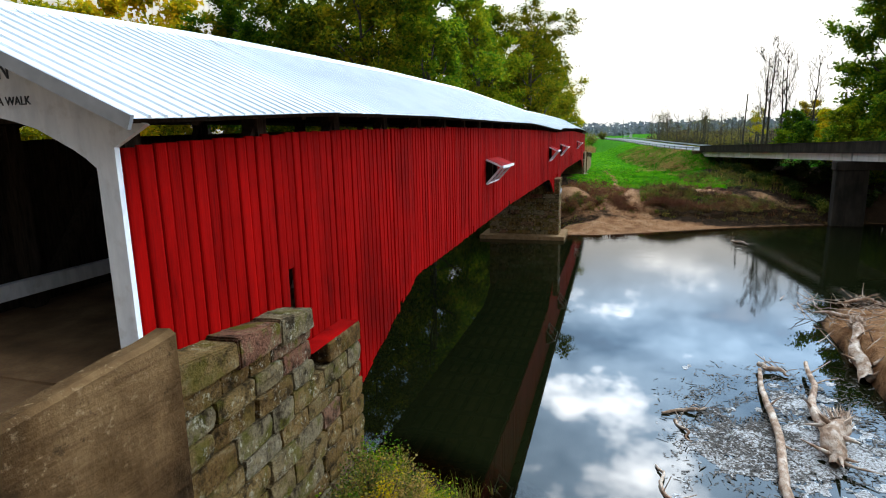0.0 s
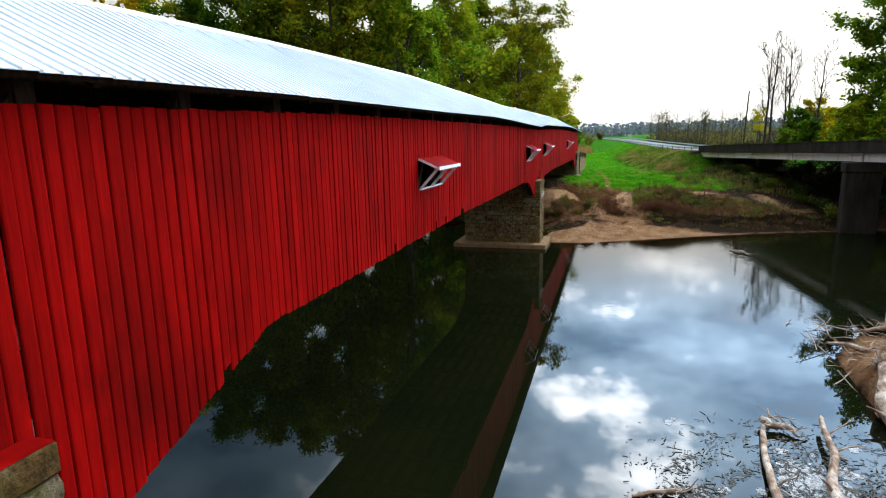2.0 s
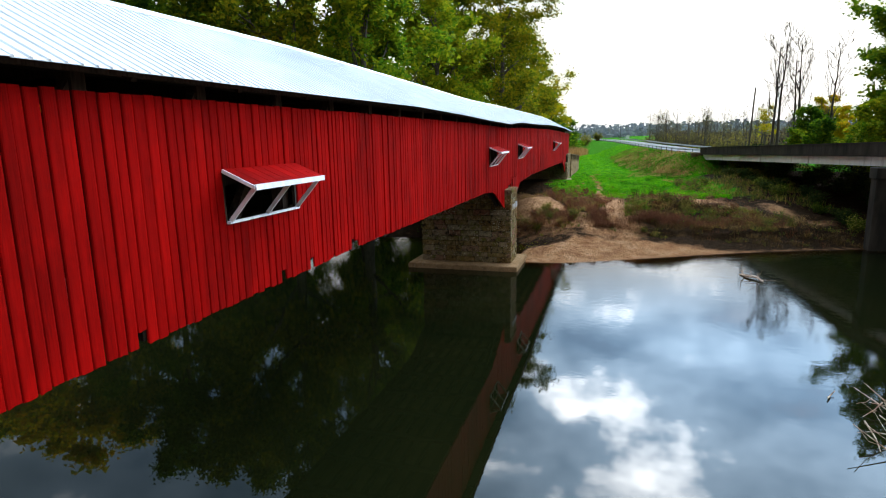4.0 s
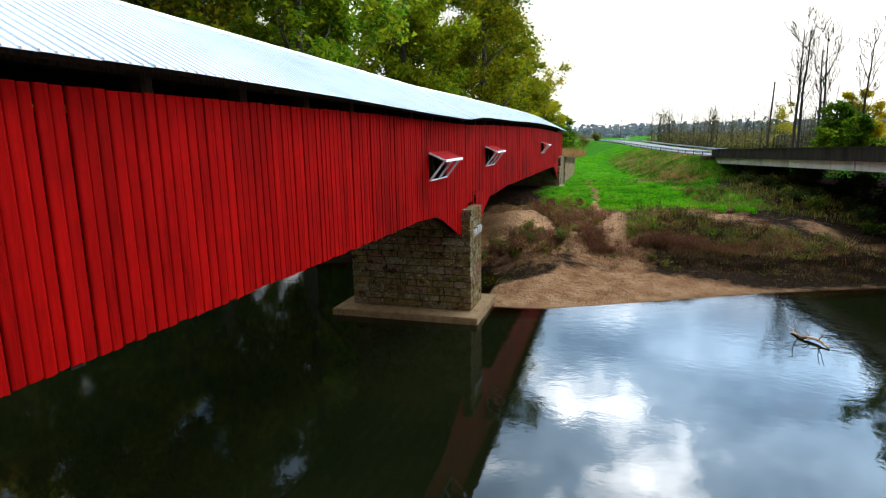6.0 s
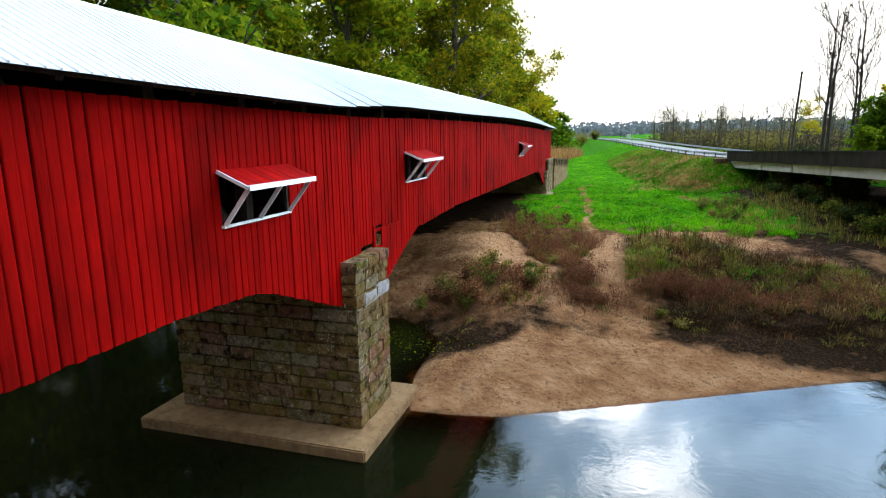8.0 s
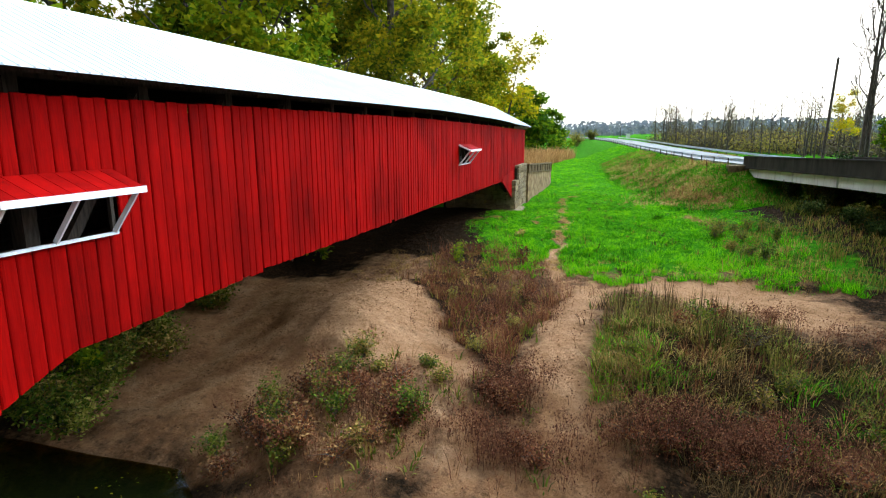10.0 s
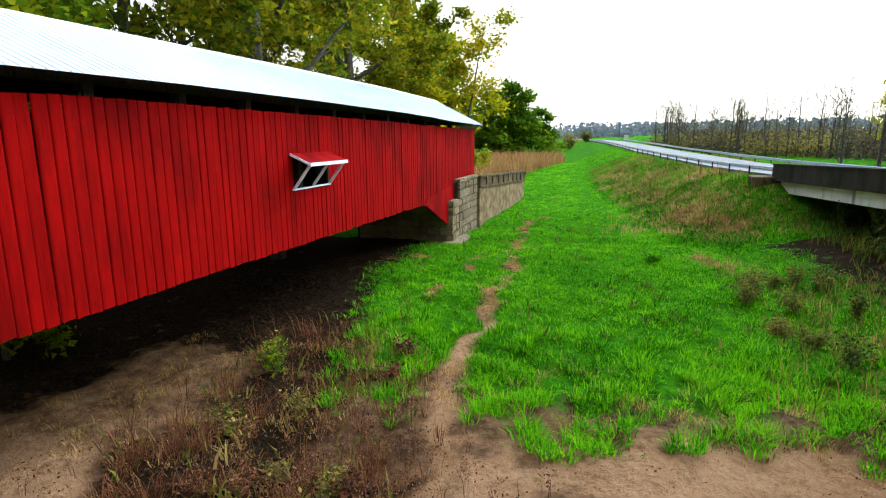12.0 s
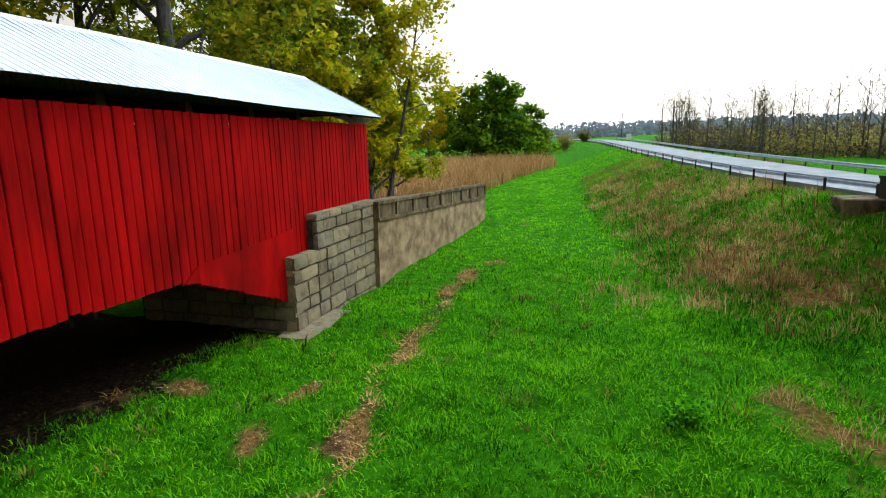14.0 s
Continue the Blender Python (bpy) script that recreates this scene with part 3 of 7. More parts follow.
def land(x, y):
    """Height of the ground."""
    x, y = np.asarray(x, float), np.asarray(y, float)
    d = y - shore_far(x)
    far = -1.2 + 1.2 * smooth(-6, 0, d) + 0.5 * smooth(0, 4, d) + 1.6 * smooth(4, 14, d) + 0.55 * smooth(14, 40, d)
    far = far + lump(x, y, -1.2, 68.3, 3.6, 4.2, 0.75) + lump(x, y, 10.5, 67.5, 5.0, 4.2, 0.75) + lump(x, y, 20, 67, 6, 4, 0.5)
    far = far - lump(x, y, 4.3, 70.0, 2.2, 6.0, 0.75, -0.15) - lump(x, y, 7.0, 62.0, 1.6, 4.0, 0.25)
    far = far - lump(x, y, -8, 72, 3.0, 9.0, 0.5) - lump(x, y, -2.2, 56.9, 3.3, 2.5, 0.85)
    far = far + 1.2 * smooth(112, 170, y) + 2.3 * smooth(170, 300, y) * smooth(-60, 0, x) + 0.6 * smooth(170, 400, y)
    far = far + 1.1 * smooth(16, 22, x) * smooth(70, 90, y)
    # embankment of the highway
    rx, rz = np.interp(y, ROAD_Y, ROAD_X), np.interp(y, ROAD_Y, ROAD_Z)
    off = np.abs(x - rx)
    bank = 1 - smooth(4.2, 13.0, off)
    ends = smooth(101, 109, y)
    far = far + np.maximum(rz - 0.25 - far, 0) * bank * ends
    e = shore_near(x) - y
    near = -1.2 + 1.2 * smooth(-5, 0, e) + 0.35 * smooth(0, 2.5, e) + 2.4 * smooth(0.8, 5.0, e) * (1 - 0.75 * smooth(10, 15, x)) + 2.2 * smooth(8, 20, e)
    z = np.where(y > 0.5 * (shore_far(x) + shore_near(x)), far, near)
    keep = (y > 52) | (y < 8)
    # a low cut bank behind the beach
    lip = np.interp(x, [8.2, 9.2, 11, 13, 16, 20, 26], [61.3, 60.5, 60.2, 60.5, 60.9, 62.2, 64.5]) + 0.25 * grit(x, y, 1.1, 3)
    z = z + 0.42 * smooth(-0.12, 0.12, y - lip) * (1 - smooth(0.5, 4.5, y - lip)) * smooth(8.2, 9.2, x) * (1 - smooth(22, 26, x)) * (y > 52)
    near_by = smooth(48, 54, y) * (1 - smooth(84, 98, y)) * (np.abs(x) < 40)
    z = z + near_by * (0.13 * grit(x, y, 1.9, 1) + 0.08 * grit(x, y, 0.85, 2) + 0.035 * grit(x, y, 0.42, 4)) * smooth(0.0, 0.5, z)
    return z + wobble(x, y) * np.where(keep, 1.0, 0.5) * smooth(0.05, 0.8, np.abs(z) + 0.02)


PATH_Y = [58, 61, 64, 65.5, 70, 74.5, 77.5, 80, 83, 86.3, 88, 90, 91.8, 94.5, 97.6, 100.8, 104, 107.4, 109.2, 113]
PATH_X = [8.2, 8.2, 7.3, 6.6, 6.6, 6.6, 5.7, 5.3, 5.75, 5.0, 5.3, 5.4, 5.2, 4.4, 4.4, 4.2, 3.7, 3.5, 4.4, 3.9]


def thicket(x, y):
    """The fan of dead brush between the dune and the trail."""
    jag = 0.5 * np.sin(x * 1.7 + y * 2.3) + 0.35 * np.sin(x * 4.1 - y * 3.3)
    left = np.interp(y, [63, 65, 68, 73, 82], [5.3, 4.9, 3.3, -0.8, -1.5]) + 0.6 * jag
    right = np.interp(y, [63, 65, 68, 73, 78, 82], [5.6, 6.0, 6.3, 6.7, 5.6, 3.5]) + 0.6 * jag
    return smooth(-0.3, 0.7, x - left) * smooth(-0.3, 0.7, right - x) * smooth(64, 66, y) * (1 - smooth(79, 83, y)) * (1 - 0.7 * smooth(70.5, 74.5, y))


def zones(x, y):
    """How far the ground is grass, sand or dry straw at a place, each 0 to 1."""
    d = y - shore_far(x)
    rx = np.interp(y, ROAD_Y, ROAD_X)
    front = np.interp(x, [-12, -4, 0, 3, 6, 9, 13, 17, 22, 40], [96, 93, 86, 79, 78.5, 78.5, 79.5, 80, 76, 66])
    grass = 0.62 * smooth(-5.0, 1.0, y - front) + 0.38 * smooth(-1.5, 4.0, y - front)
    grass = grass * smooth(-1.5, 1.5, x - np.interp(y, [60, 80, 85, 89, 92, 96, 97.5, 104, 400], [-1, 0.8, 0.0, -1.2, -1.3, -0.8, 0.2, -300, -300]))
    px = np.interp(y, PATH_Y, PATH_X)
    trail = (0.98 + 0.25 * np.sin(y * 1.9) * np.sin(y * 0.8 + 1)) * np.exp(-((x - px - 0.15 * np.sin(y * 2.3)) / 0.44) ** 2) * smooth(60, 66, y) * (1 - smooth(100, 114, y))
    bare = lump(x, y, 3.0, 91.1, 0.40, 0.9, 0.9, 0.3) + lump(x, y, 2.8, 93.5, 0.35, 1.0, 0.9, -0.3) + lump(x, y, -0.1, 92.9, 0.8, 0.5, 0.9) + lump(x, y, 3.7, 106.3, 0.6, 2.2, 0.8, 0.2)
    bare = bare + lump(x, y, 4.8, 91.3, 0.5, 0.6, 0.7) + lump(x, y, 4.5, 109.2, 0.8, 0.6, 0.7) + lump(x, y, 3.9, 121.5, 0.5, 1.5, 0.6) + lump(x, y, -1.6, 92.0, 0.8, 0.7, 0.6) + lump(x, y, 2.6, 86.5, 0.5, 1.6, 0.7)
    reach = np.interp(x, [-2, 0, 1.2, 3, 4.2, 8, 10, 13, 16, 18, 30], [0.2, 0.6, 4.2, 5.2, 7.0, 5.6, 4.4, 2.2, 0.7, 0.2, 0.1])
    sand = smooth(-0.5, 0.5, d) * (1 - smooth(reach - 0.8, reach + 0.8, d)) * smooth(0.5, 2.5, x + 1.5)
    dune_edge = np.interp(y, [60, 64.5, 68, 73], [4.4, 4.9, 3.2, -0.9])
    sand = np.maximum(sand, smooth(-0.8, 0.5, dune_edge - x) * smooth(-10.5, -6.5, x - 0.25 * (60 - y)) * smooth(58.6, 60.2, y) * (1 - smooth(72.5, 75.0, y)) * 0.98)
    patch = lump(x, y, 1.9, 62.2, 2.7, 2.2, 1.15, 0.1) + lump(x, y, 1.2, 59.2, 3.2, 0.7, 0.9)
    sand = sand * (1 - 0.52 * np.clip(patch, 0, 1))
    sand = np.maximum(sand, lump(x, y, 5.3, 60.6, 0.8, 2.8, 1.0, 0.1))
    sand = np.maximum(sand, lump(x, y, 6.6, 60.4, 1.3, 2.6, 0.9))
    sand = np.maximum(sand, 0.42 * lump(x, y, 2.2, 59.2, 3.0, 1.6, 1.3))
    sand = np.maximum(sand, np.exp(-((x - np.interp(y, [56, 62, 66, 70, 76], [8.5, 8.2, 7.0, 7.1, 8.0])) / 1.4) ** 2) * (1 - smooth(74, 78, y)) * smooth(50, 55, y))
    sand = np.maximum(sand, np.maximum(lump(x, y, 13.6, 76.0, 4.2, 2.2, 1.3, 0.1), lump(x, y, 16.2, 73.0, 2.0, 2.6, 1.2)))
    sand = np.maximum(sand, lump(x, y, 15.1, 63.2, 1.1, 0.7, 0.8))
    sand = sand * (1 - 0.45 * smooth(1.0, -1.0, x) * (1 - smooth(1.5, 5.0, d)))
    deep = smooth(83, 88, y)
    trail = trail * (1 - 0.45 * deep * (0.5 + 0.5 * np.sin(y * 1.15 + 0.6 * np.sin(y * 0.47))))
    sand = np.maximum(sand, np.maximum(trail, bare * 0.9) * (1 - 0.3 * deep))
    for cx, cy, sx, sy in ((22.0, 69.6, 1.2, 2.4), (20.6, 65.6, 0.8, 1.8), (18.4, 69.0, 1.4, 0.7), (16.5, 64.4, 1.2, 0.5), (24.5, 67, 1.5, 0.8)):
        sand = np.maximum(sand, lump(x, y, cx, cy, sx, sy, 0.85, 0.25))
    near = smooth(0, 0.6, shore_near(x) - y) * smooth(13.5, 15.5, x) * (1 - smooth(60, 70, y))
    sand = np.maximum(sand, near)
    sand = np.maximum(sand, 0.56 * smooth(73, 75, y) * (1 - smooth(77.5, 80.5, y)) * smooth(2.5, 4.0, x) * (1 - smooth(14, 18, x)))
    sand = np.maximum(sand, 0.60 * smooth(72, 74, y) * (1 - smooth(78, 80, y)) * smooth(-6, -4, x) * (1 - smooth(-0.5, 1.0, x)))
    sand = np.maximum(sand, np.clip(lump(x, y, 13.2, 73.4, 2.8, 1.7, 1.5) + lump(x, y, 15.4, 71.0, 1.5, 1.7, 1.4) + lump(x, y, 10.6, 74.9, 3.0, 0.8, 1.2), 0, 1))
    sand = sand * (1 - 0.75 * np.clip(lump(x, y, 16.6, 77.2, 2.4, 0.5, 1.0, -0.25) + lump(x, y, 12.6, 77.3, 1.2, 0.45, 0.9) + lump(x, y, 18.6, 74.2, 0.5, 1.6, 0.8), 0, 1))
    weed = thicket(x, y)
    sand = sand * (1 - 0.9 * weed)
    grass = np.clip(grass - (1.1 - 0.5 * deep) * trail - 0.7 * bare, 0, 1)
    bank = (1 - smooth(9.5, 12.5, np.abs(x - rx))) * smooth(100, 104, y)
    dry = bank * (0.40 + 0.20 * np.sin(x * 0.9 + y * 0.4) * np.sin(y * 0.7 - 1)) * (1 - 0.5 * smooth(115, 150, y))
    for cx, cy, sx, sy, h in ((14.3, 107.1, 1.2, 1.7, 0.4), (16.4, 103.8, 1.5, 1.1, 0.4), (12.7, 115, 0.7, 4.0, 0.4), (13.2, 103, 1.0, 0.8, 0.4), (16.7, 107, 1.2, 1.1, 0.3), (13.9, 95.6, 1.0, 0.9, 0.6), (14.9, 94.2, 1.3, 1.0, 0.6), (10.6, 113, 0.6, 3.0, 0.4), (10.6, 104.5, 0.7, 0.7, 0.5)):
        dry = dry + lump(x, y, cx, cy, sx, sy, h)
    # no straw under the highway deck: the dark soil stands for its shade
    dry = dry * (1 - smooth(6.0, 4.0, np.abs(x - rx)) * (1 - smooth(108, 111, y)))
    dry = np.maximum(dry, np.maximum(0.62 * trail, 0.9 * bare) * deep)
    dry = np.maximum(dry, 0.34 * smooth(11, 16, x) * smooth(78, 82, y) * (1 - smooth(103, 108, y)) * smooth(6, 10, rx - x))
    nearbank = smooth(0.5, 3, shore_near(x) - y) * (x < 14)
    # grass stops short of the highway bridge, leaving the same shade-dark soil
    grass = np.maximum(grass * np.where(y < 99, smooth(5.5, 9.5, rx - x), 1.0), 0.22 * nearbank)
    return np.clip(grass, 0, 1), np.clip(sand, 0, 1), np.clip(dry, 0, 1)


def graded(*runs):
    out = []
    for a, b, n in runs:
        out += list(np.linspace(a, b, n, endpoint=False))
    return np.array(out + [runs[-1][1]])


def make_ground():
    xs = graded((-2500, -600, 8), (-600, -120, 16), (-120, -40, 32), (-40, -8, 64), (-8, 22, 140), (22, 60, 44), (60, 150, 30), (150, 600, 15), (600, 2500, 8))
    ys = graded((-600, -60, 8), (-60, -8, 26), (-8, 12, 50), (12, 48, 36), (48, 54, 18), (54, 84, 150), (84, 112, 70), (112, 180, 70), (180, 420, 80), (420, 1000, 20), (1000, 3500, 10))
    gx, gy = np.meshgrid(xs, ys)
    z = land(gx, gy)
    nx, ny = len(xs), len(ys)
    v = np.stack([gx, gy, z], -1).reshape(-1, 3)
    i, j = np.meshgrid(np.arange(nx - 1), np.arange(ny - 1))
    a = (j * nx + i).ravel()
    f = np.stack([a, a + 1, a + 1 + nx, a + nx], -1)
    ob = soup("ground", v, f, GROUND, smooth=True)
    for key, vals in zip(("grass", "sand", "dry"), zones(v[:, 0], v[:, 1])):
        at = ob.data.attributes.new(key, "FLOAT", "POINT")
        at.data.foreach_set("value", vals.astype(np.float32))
    return tagged(ob, "river banks of sand, lush grass and dry weeds", "ground", kind="structure")


make_ground()

def make_water():
    xs = graded((-400, -60, 8), (-60, -12, 24), (-12, 24, 90), (24, 60, 24), (60, 400, 10))
    ys = graded((-40, 4, 10), (4, 12, 20), (12, 46, 34), (46, 64, 60), (64, 125, 24))
    gx, gy = np.meshgrid(xs, ys)
    v = np.stack([gx, gy, 0 * gx], -1).reshape(-1, 3)
    i, j = np.meshgrid(np.arange(len(xs) - 1), np.arange(len(ys) - 1))
    a = (j * len(xs) + i).ravel()
    ob = soup("water", v, np.stack([a, a + 1, a + 1 + len(xs), a + len(xs)], -1), WATER)
    at = ob.data.attributes.new("depth", "FLOAT", "POINT")
    at.data.foreach_set("value", np.maximum(-land(v[:, 0], v[:, 1]), 0).astype(np.float32))
    return tagged(ob, "still dark green river mirroring the clouds", "river", kind="structure")


make_water()


# ---- highway ----
def ribbon(name, left, right, zs, ys, mat, thick, label, category):
    bm = bmesh.new()
    rows = []
    for y, z in zip(ys, zs):
        c = float(np.interp(y, ROAD_Y, ROAD_X))
        rows.append([bm.verts.new((c + o, y, z + h)) for o, h in ((left, -thick), (left, 0), (right, 0), (right, -thick))])
    for a, b in zip(rows, rows[1:]):
        for k in range(4):
            bm.faces.new((a[k], b[k], b[(k + 1) % 4], a[(k + 1) % 4]))
    return tagged(part(name, bm, mat), label, category, kind="structure")


road_ys = list(np.arange(109, 330, 3.0))
ribbon("road", -3.2, 3.2, [float(np.interp(y, ROAD_Y, ROAD_Z)) for y in road_ys], road_ys, ASPHALT, 0.5, "pale grey asphalt highway curving over its embankment", "road")


def guard_rail(side, y0, y1, label):
    root = tagged(empty("guard_rail"), label, "guard rail", "guard rails of the highway")
    ys = np.arange(y0, y1, 3.8)
    bm = bmesh.new()
    prof = ((0.0, 0.26), (0.05, 0.32), (0.0, 0.38), (0.0, 0.42), (0.05, 0.48), (0.0, 0.54))
    rows = []
    for y in ys:
        c, z = float(np.interp(y, ROAD_Y, ROAD_X)) + side, float(np.interp(y, ROAD_Y, ROAD_Z))
        sgn = 1 if side < 0 else -1
        rows.append([bm.verts.new((c + sgn * o, y, z + h)) for o, h in prof])
    for a, b in zip(rows, rows[1:]):
        for k in range(len(prof) - 1):
            bm.faces.new((a[k], b[k], b[k + 1], a[k + 1]))
    bmesh.ops.solidify(bm, geom=bm.faces[:], thickness=0.012)
    part("rail", bm, STEEL, root)
    post = None
    for y in ys:
        c, z = float(np.interp(y, ROAD_Y, ROAD_X)) + side, float(np.interp(y, ROAD_Y, ROAD_Z))
        o = 0.1 if side > 0 else -0.1
        if post is None:
            post = box_mesh("post", -0.05, 0.05, -0.05, 0.05, -0.8, 0.50, DARK, root, "dark wooden post")
            post.location = (c + o, y, z)
        else:
            q = new("post", post.data)
            q.parent, q.location = root, (c + o, y, z)


guard_rail(-3.7, 108.6, 236, "galvanised steel guard rail on short wooden posts")
guard_rail(3.7, 108.6, 236, "galvanised steel guard rail on short wooden posts")


def highway_bridge():
    root = tagged(empty("highway_bridge", (0, 0, 0)), "concrete highway bridge, coloured dark for backlight, with pale girders on concrete piers", "bridge")
    y0, y1 = -40.0, 108.0

    def cx(y):
        return float(np.interp(y, ROAD_Y, ROAD_X))

    def rz(y):
        return float(np.interp(y, ROAD_Y, ROAD_Z)) - 6.1

    def strip(name, o0, o1, z0, z1, mat, a=y0, b=y1, label=""):
        bm = bmesh.new()
        ring = []
        for y in sorted({a, *[k for k in (54.0,) if a < k < b], b}):
            ring.append([bm.verts.new((cx(y) + o, y, z + rz(y))) for o, z in ((o0, z0), (o1, z0), (o1, z1), (o0, z1))])
        for p, q in zip(ring, ring[1:]):
            for k in range(4):
                bm.faces.new((p[k], p[(k + 1) % 4], q[(k + 1) % 4], q[k]))
        bm.faces.new(ring[0][::-1])
        bm.faces.new(ring[-1])
        return part(name, bm, mat, root, label)

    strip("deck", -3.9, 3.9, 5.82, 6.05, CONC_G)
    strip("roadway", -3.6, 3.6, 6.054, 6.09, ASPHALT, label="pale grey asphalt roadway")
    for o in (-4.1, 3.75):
        strip("parapet", o, o + 0.35, 5.95, 6.86, CONC_G, label="weathered concrete parapet, darkened as if backlit")
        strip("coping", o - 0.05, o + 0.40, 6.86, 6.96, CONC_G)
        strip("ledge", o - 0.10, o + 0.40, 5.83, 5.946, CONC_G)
    spans = [107.3, 98.5, 92.0, 85.5, 74.0, 60.5, 48.5, 37.0, 25.0, 13.0, -12.0, -40.0]
    for o in (-3.85, -1.4, 1.0, 3.2):
        for a, b in zip(spans, spans[1:]):
            strip("girder", o, o + 0.45, 5.08, 5.82, GIRDER, b + 0.14, a - 0.14, "pale stained concrete girder")
    for a in (60.5, 37.0, 13.0, -12.0):
        bm = bmesh.new()
        c, h = cx(a), rz(a)
        box(bm, c - 5.3, c + 4.3, a - 0.7, a + 0.7, 4.2 + h, 5.06 + h)
        box(bm, c - 5.2, c - 2.4, a - 0.55, a + 0.55, -2.0, 4.2 + h)
        box(bm, c + 0.6, c + 3.4, a - 0.55, a + 0.55, -2.0, 4.2 + h)
        bmesh.ops.bevel(bm, geom=bm.edges[:], offset=0.06, segments=1, affect="EDGES")
        part("pier", bm, CONC_G, root, "stained concrete wall pier, darkened for shadow")
    bm = bmesh.new()
    c = cx(108)
    box(bm, c - 5.4, c + 5.2, 107.4, 109.0, 1.5, 6.10)
    bmesh.ops.bevel(bm, geom=bm.edges[:], offset=0.05, segments=1, affect="EDGES")
    part("abutment", bm, PARA, root, "weathered concrete abutment")


highway_bridge()


# ---- covered bridge ----
TOP_Y = [-1, 0, 4, 13, 25, 38, 45, 50, 55, 62, 74, 89, 97, 104, 105]
TOP_Z = [9.42, 9.44, 9.62, 9.78, 9.80, 9.79, 9.70, 9.66, 9.73, 9.78, 9.81, 9.66, 9.52, 9.44, 9.43]
EAVE_Y = [-1, 0, 4, 10, 20, 29, 35, 42, 48, 51, 53, 62, 68, 75, 81, 89, 93, 97, 105]
EAVE_Z = [9.72, 9.74, 9.93, 10.03, 10.07, 10.14, 10.07, 9.94, 9.87, 10.03, 10.07, 10.10, 10.16, 10.20, 10.16, 10.06, 9.97, 9.84, 9.72]
RIDGE_Y = [-1, 0, 6, 15, 26, 42, 50, 60, 84, 95, 105]
RIDGE_Z = [11.26, 11.30, 11.60, 11.84, 11.98, 11.78, 11.66, 11.73, 11.74, 11.68, 11.48]
BOT_Y = [0, 5.6, 5.7, 9.7, 12, 25, 42, 44.3, 44.9, 49.7, 49.8, 51.0, 51.1, 55.3, 62, 76, 92.8, 93.4, 97.9, 98, 104]
BOT_Z = [6.1, 4.25, 4.2, 5.75, 5.75, 5.95, 5.85, 5.72, 5.55, 3.72, 5.0, 5.0, 4.0, 5.52, 5.68, 5.58, 5.42, 5.3, 3.5, 5.0, 5.9]
WIDE, EAVE_X, MID = 5.8, 0.55, -2.9
WINDOWS = ((18.75, 21.35, 7.52, 8.42), (43.35, 45.85, 7.36, 8.36), (53.95, 56.4, 7.42, 8.42), (80.1, 82.55, 7.40, 8.40))
LONG = 104.15
RUN = EAVE_X - MID


def top_z(y):
    return float(np.interp(y, TOP_Y, TOP_Z))


def ridge_z(y):
    return float(np.interp(y, RIDGE_Y, RIDGE_Z))


def bottom_z(y):
    return float(np.interp(y, BOT_Y, BOT_Z))


def eave_z(y):
    return float(np.interp(y, EAVE_Y, EAVE_Z))


bridge = tagged(empty("covered_bridge", (MID, 52, 0)), "long red wooden covered bridge with a white metal roof", "covered bridge")
inv = Matrix.Translation((MID, 52, 0)).inverted()


def on_bridge(ob, parent=None):
    ob.parent = parent or bridge
    if parent is None:
        ob.matrix_parent_inverse = inv
    return ob


def bpart(name, bm, mat, label=""):
    return on_bridge(part(name, bm, mat, None, label))


# far side wall, seen from inside and from the river
bm = bmesh.new()
rnd = random.Random(4)
y = 0.0
while y < LONG:
    b0 = max(bottom_z(y), 4.6)
    box(bm, -WIDE - 0.03 + rnd.uniform(-0.008, 0.008), -WIDE + 0.0, y, y + 0.245, b0, top_z(y) - 0.02)
    y += 0.26
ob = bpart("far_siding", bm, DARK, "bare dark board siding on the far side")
ob["kind"] = "stuff"

# truss: posts, braces, chords
for x in (-0.32, -WIDE + 0.32):
    ys = np.arange(0.4, LONG, 2.6)
    for a, b in zip(ys, ys[1:]):
        bm = bmesh.new()
        beam(bm, (x, a, 6.3), (x, a, top_z(a) + 0.42), 0.24, 0.28)
        bpart("truss_post", bm, DARK)
        p, q = (a, b) if (a % 51) < 25 else (b, a)
        bm = bmesh.new()
        beam(bm, (x, p, 6.35), (x, q, top_z(q) + 0.15), 0.18, 0.2)
        bpart("truss_brace", bm, DARK)
    for low in (True, False):
        for a, b in zip(ys, ys[1:]):
            bm = bmesh.new()
            za, zb = (6.2, 6.2) if low else (top_z(a) + 0.42, top_z(b) + 0.42)
            beam(bm, (x, a, za), (x, b, zb), 0.3, 0.3)
            bpart("chord", bm, DARK)
    # laminated arches of the two spans
    for s0, s1 in ((4.0, 50.0), (51.0, 98.5)):
        bm = bmesh.new()
        n = 26
        pts = [(x + (-0.2 if x > -2 else 0.2), s0 + (s1 - s0) * i / n, 3.9 + 5.0 * (1 - (2 * i / n - 1) ** 2)) for i in range(n + 1)]
        rings = [[bm.verts.new((p[0] + i * 0.08, p[1], p[2] + j * 0.2)) for i, j in ((-1, -1), (1, -1), (1, 1), (-1, 1))] for p in pts]
        for a, b in zip(rings, rings[1:]):
            for k in range(4):
                bm.faces.new((a[k], a[(k + 1) % 4], b[(k + 1) % 4], b[k]))
        bm.faces.new(rings[0][::-1])
        bm.faces.new(rings[-1])
        bpart("arch", bm, DARK, "heavy laminated timber arch")

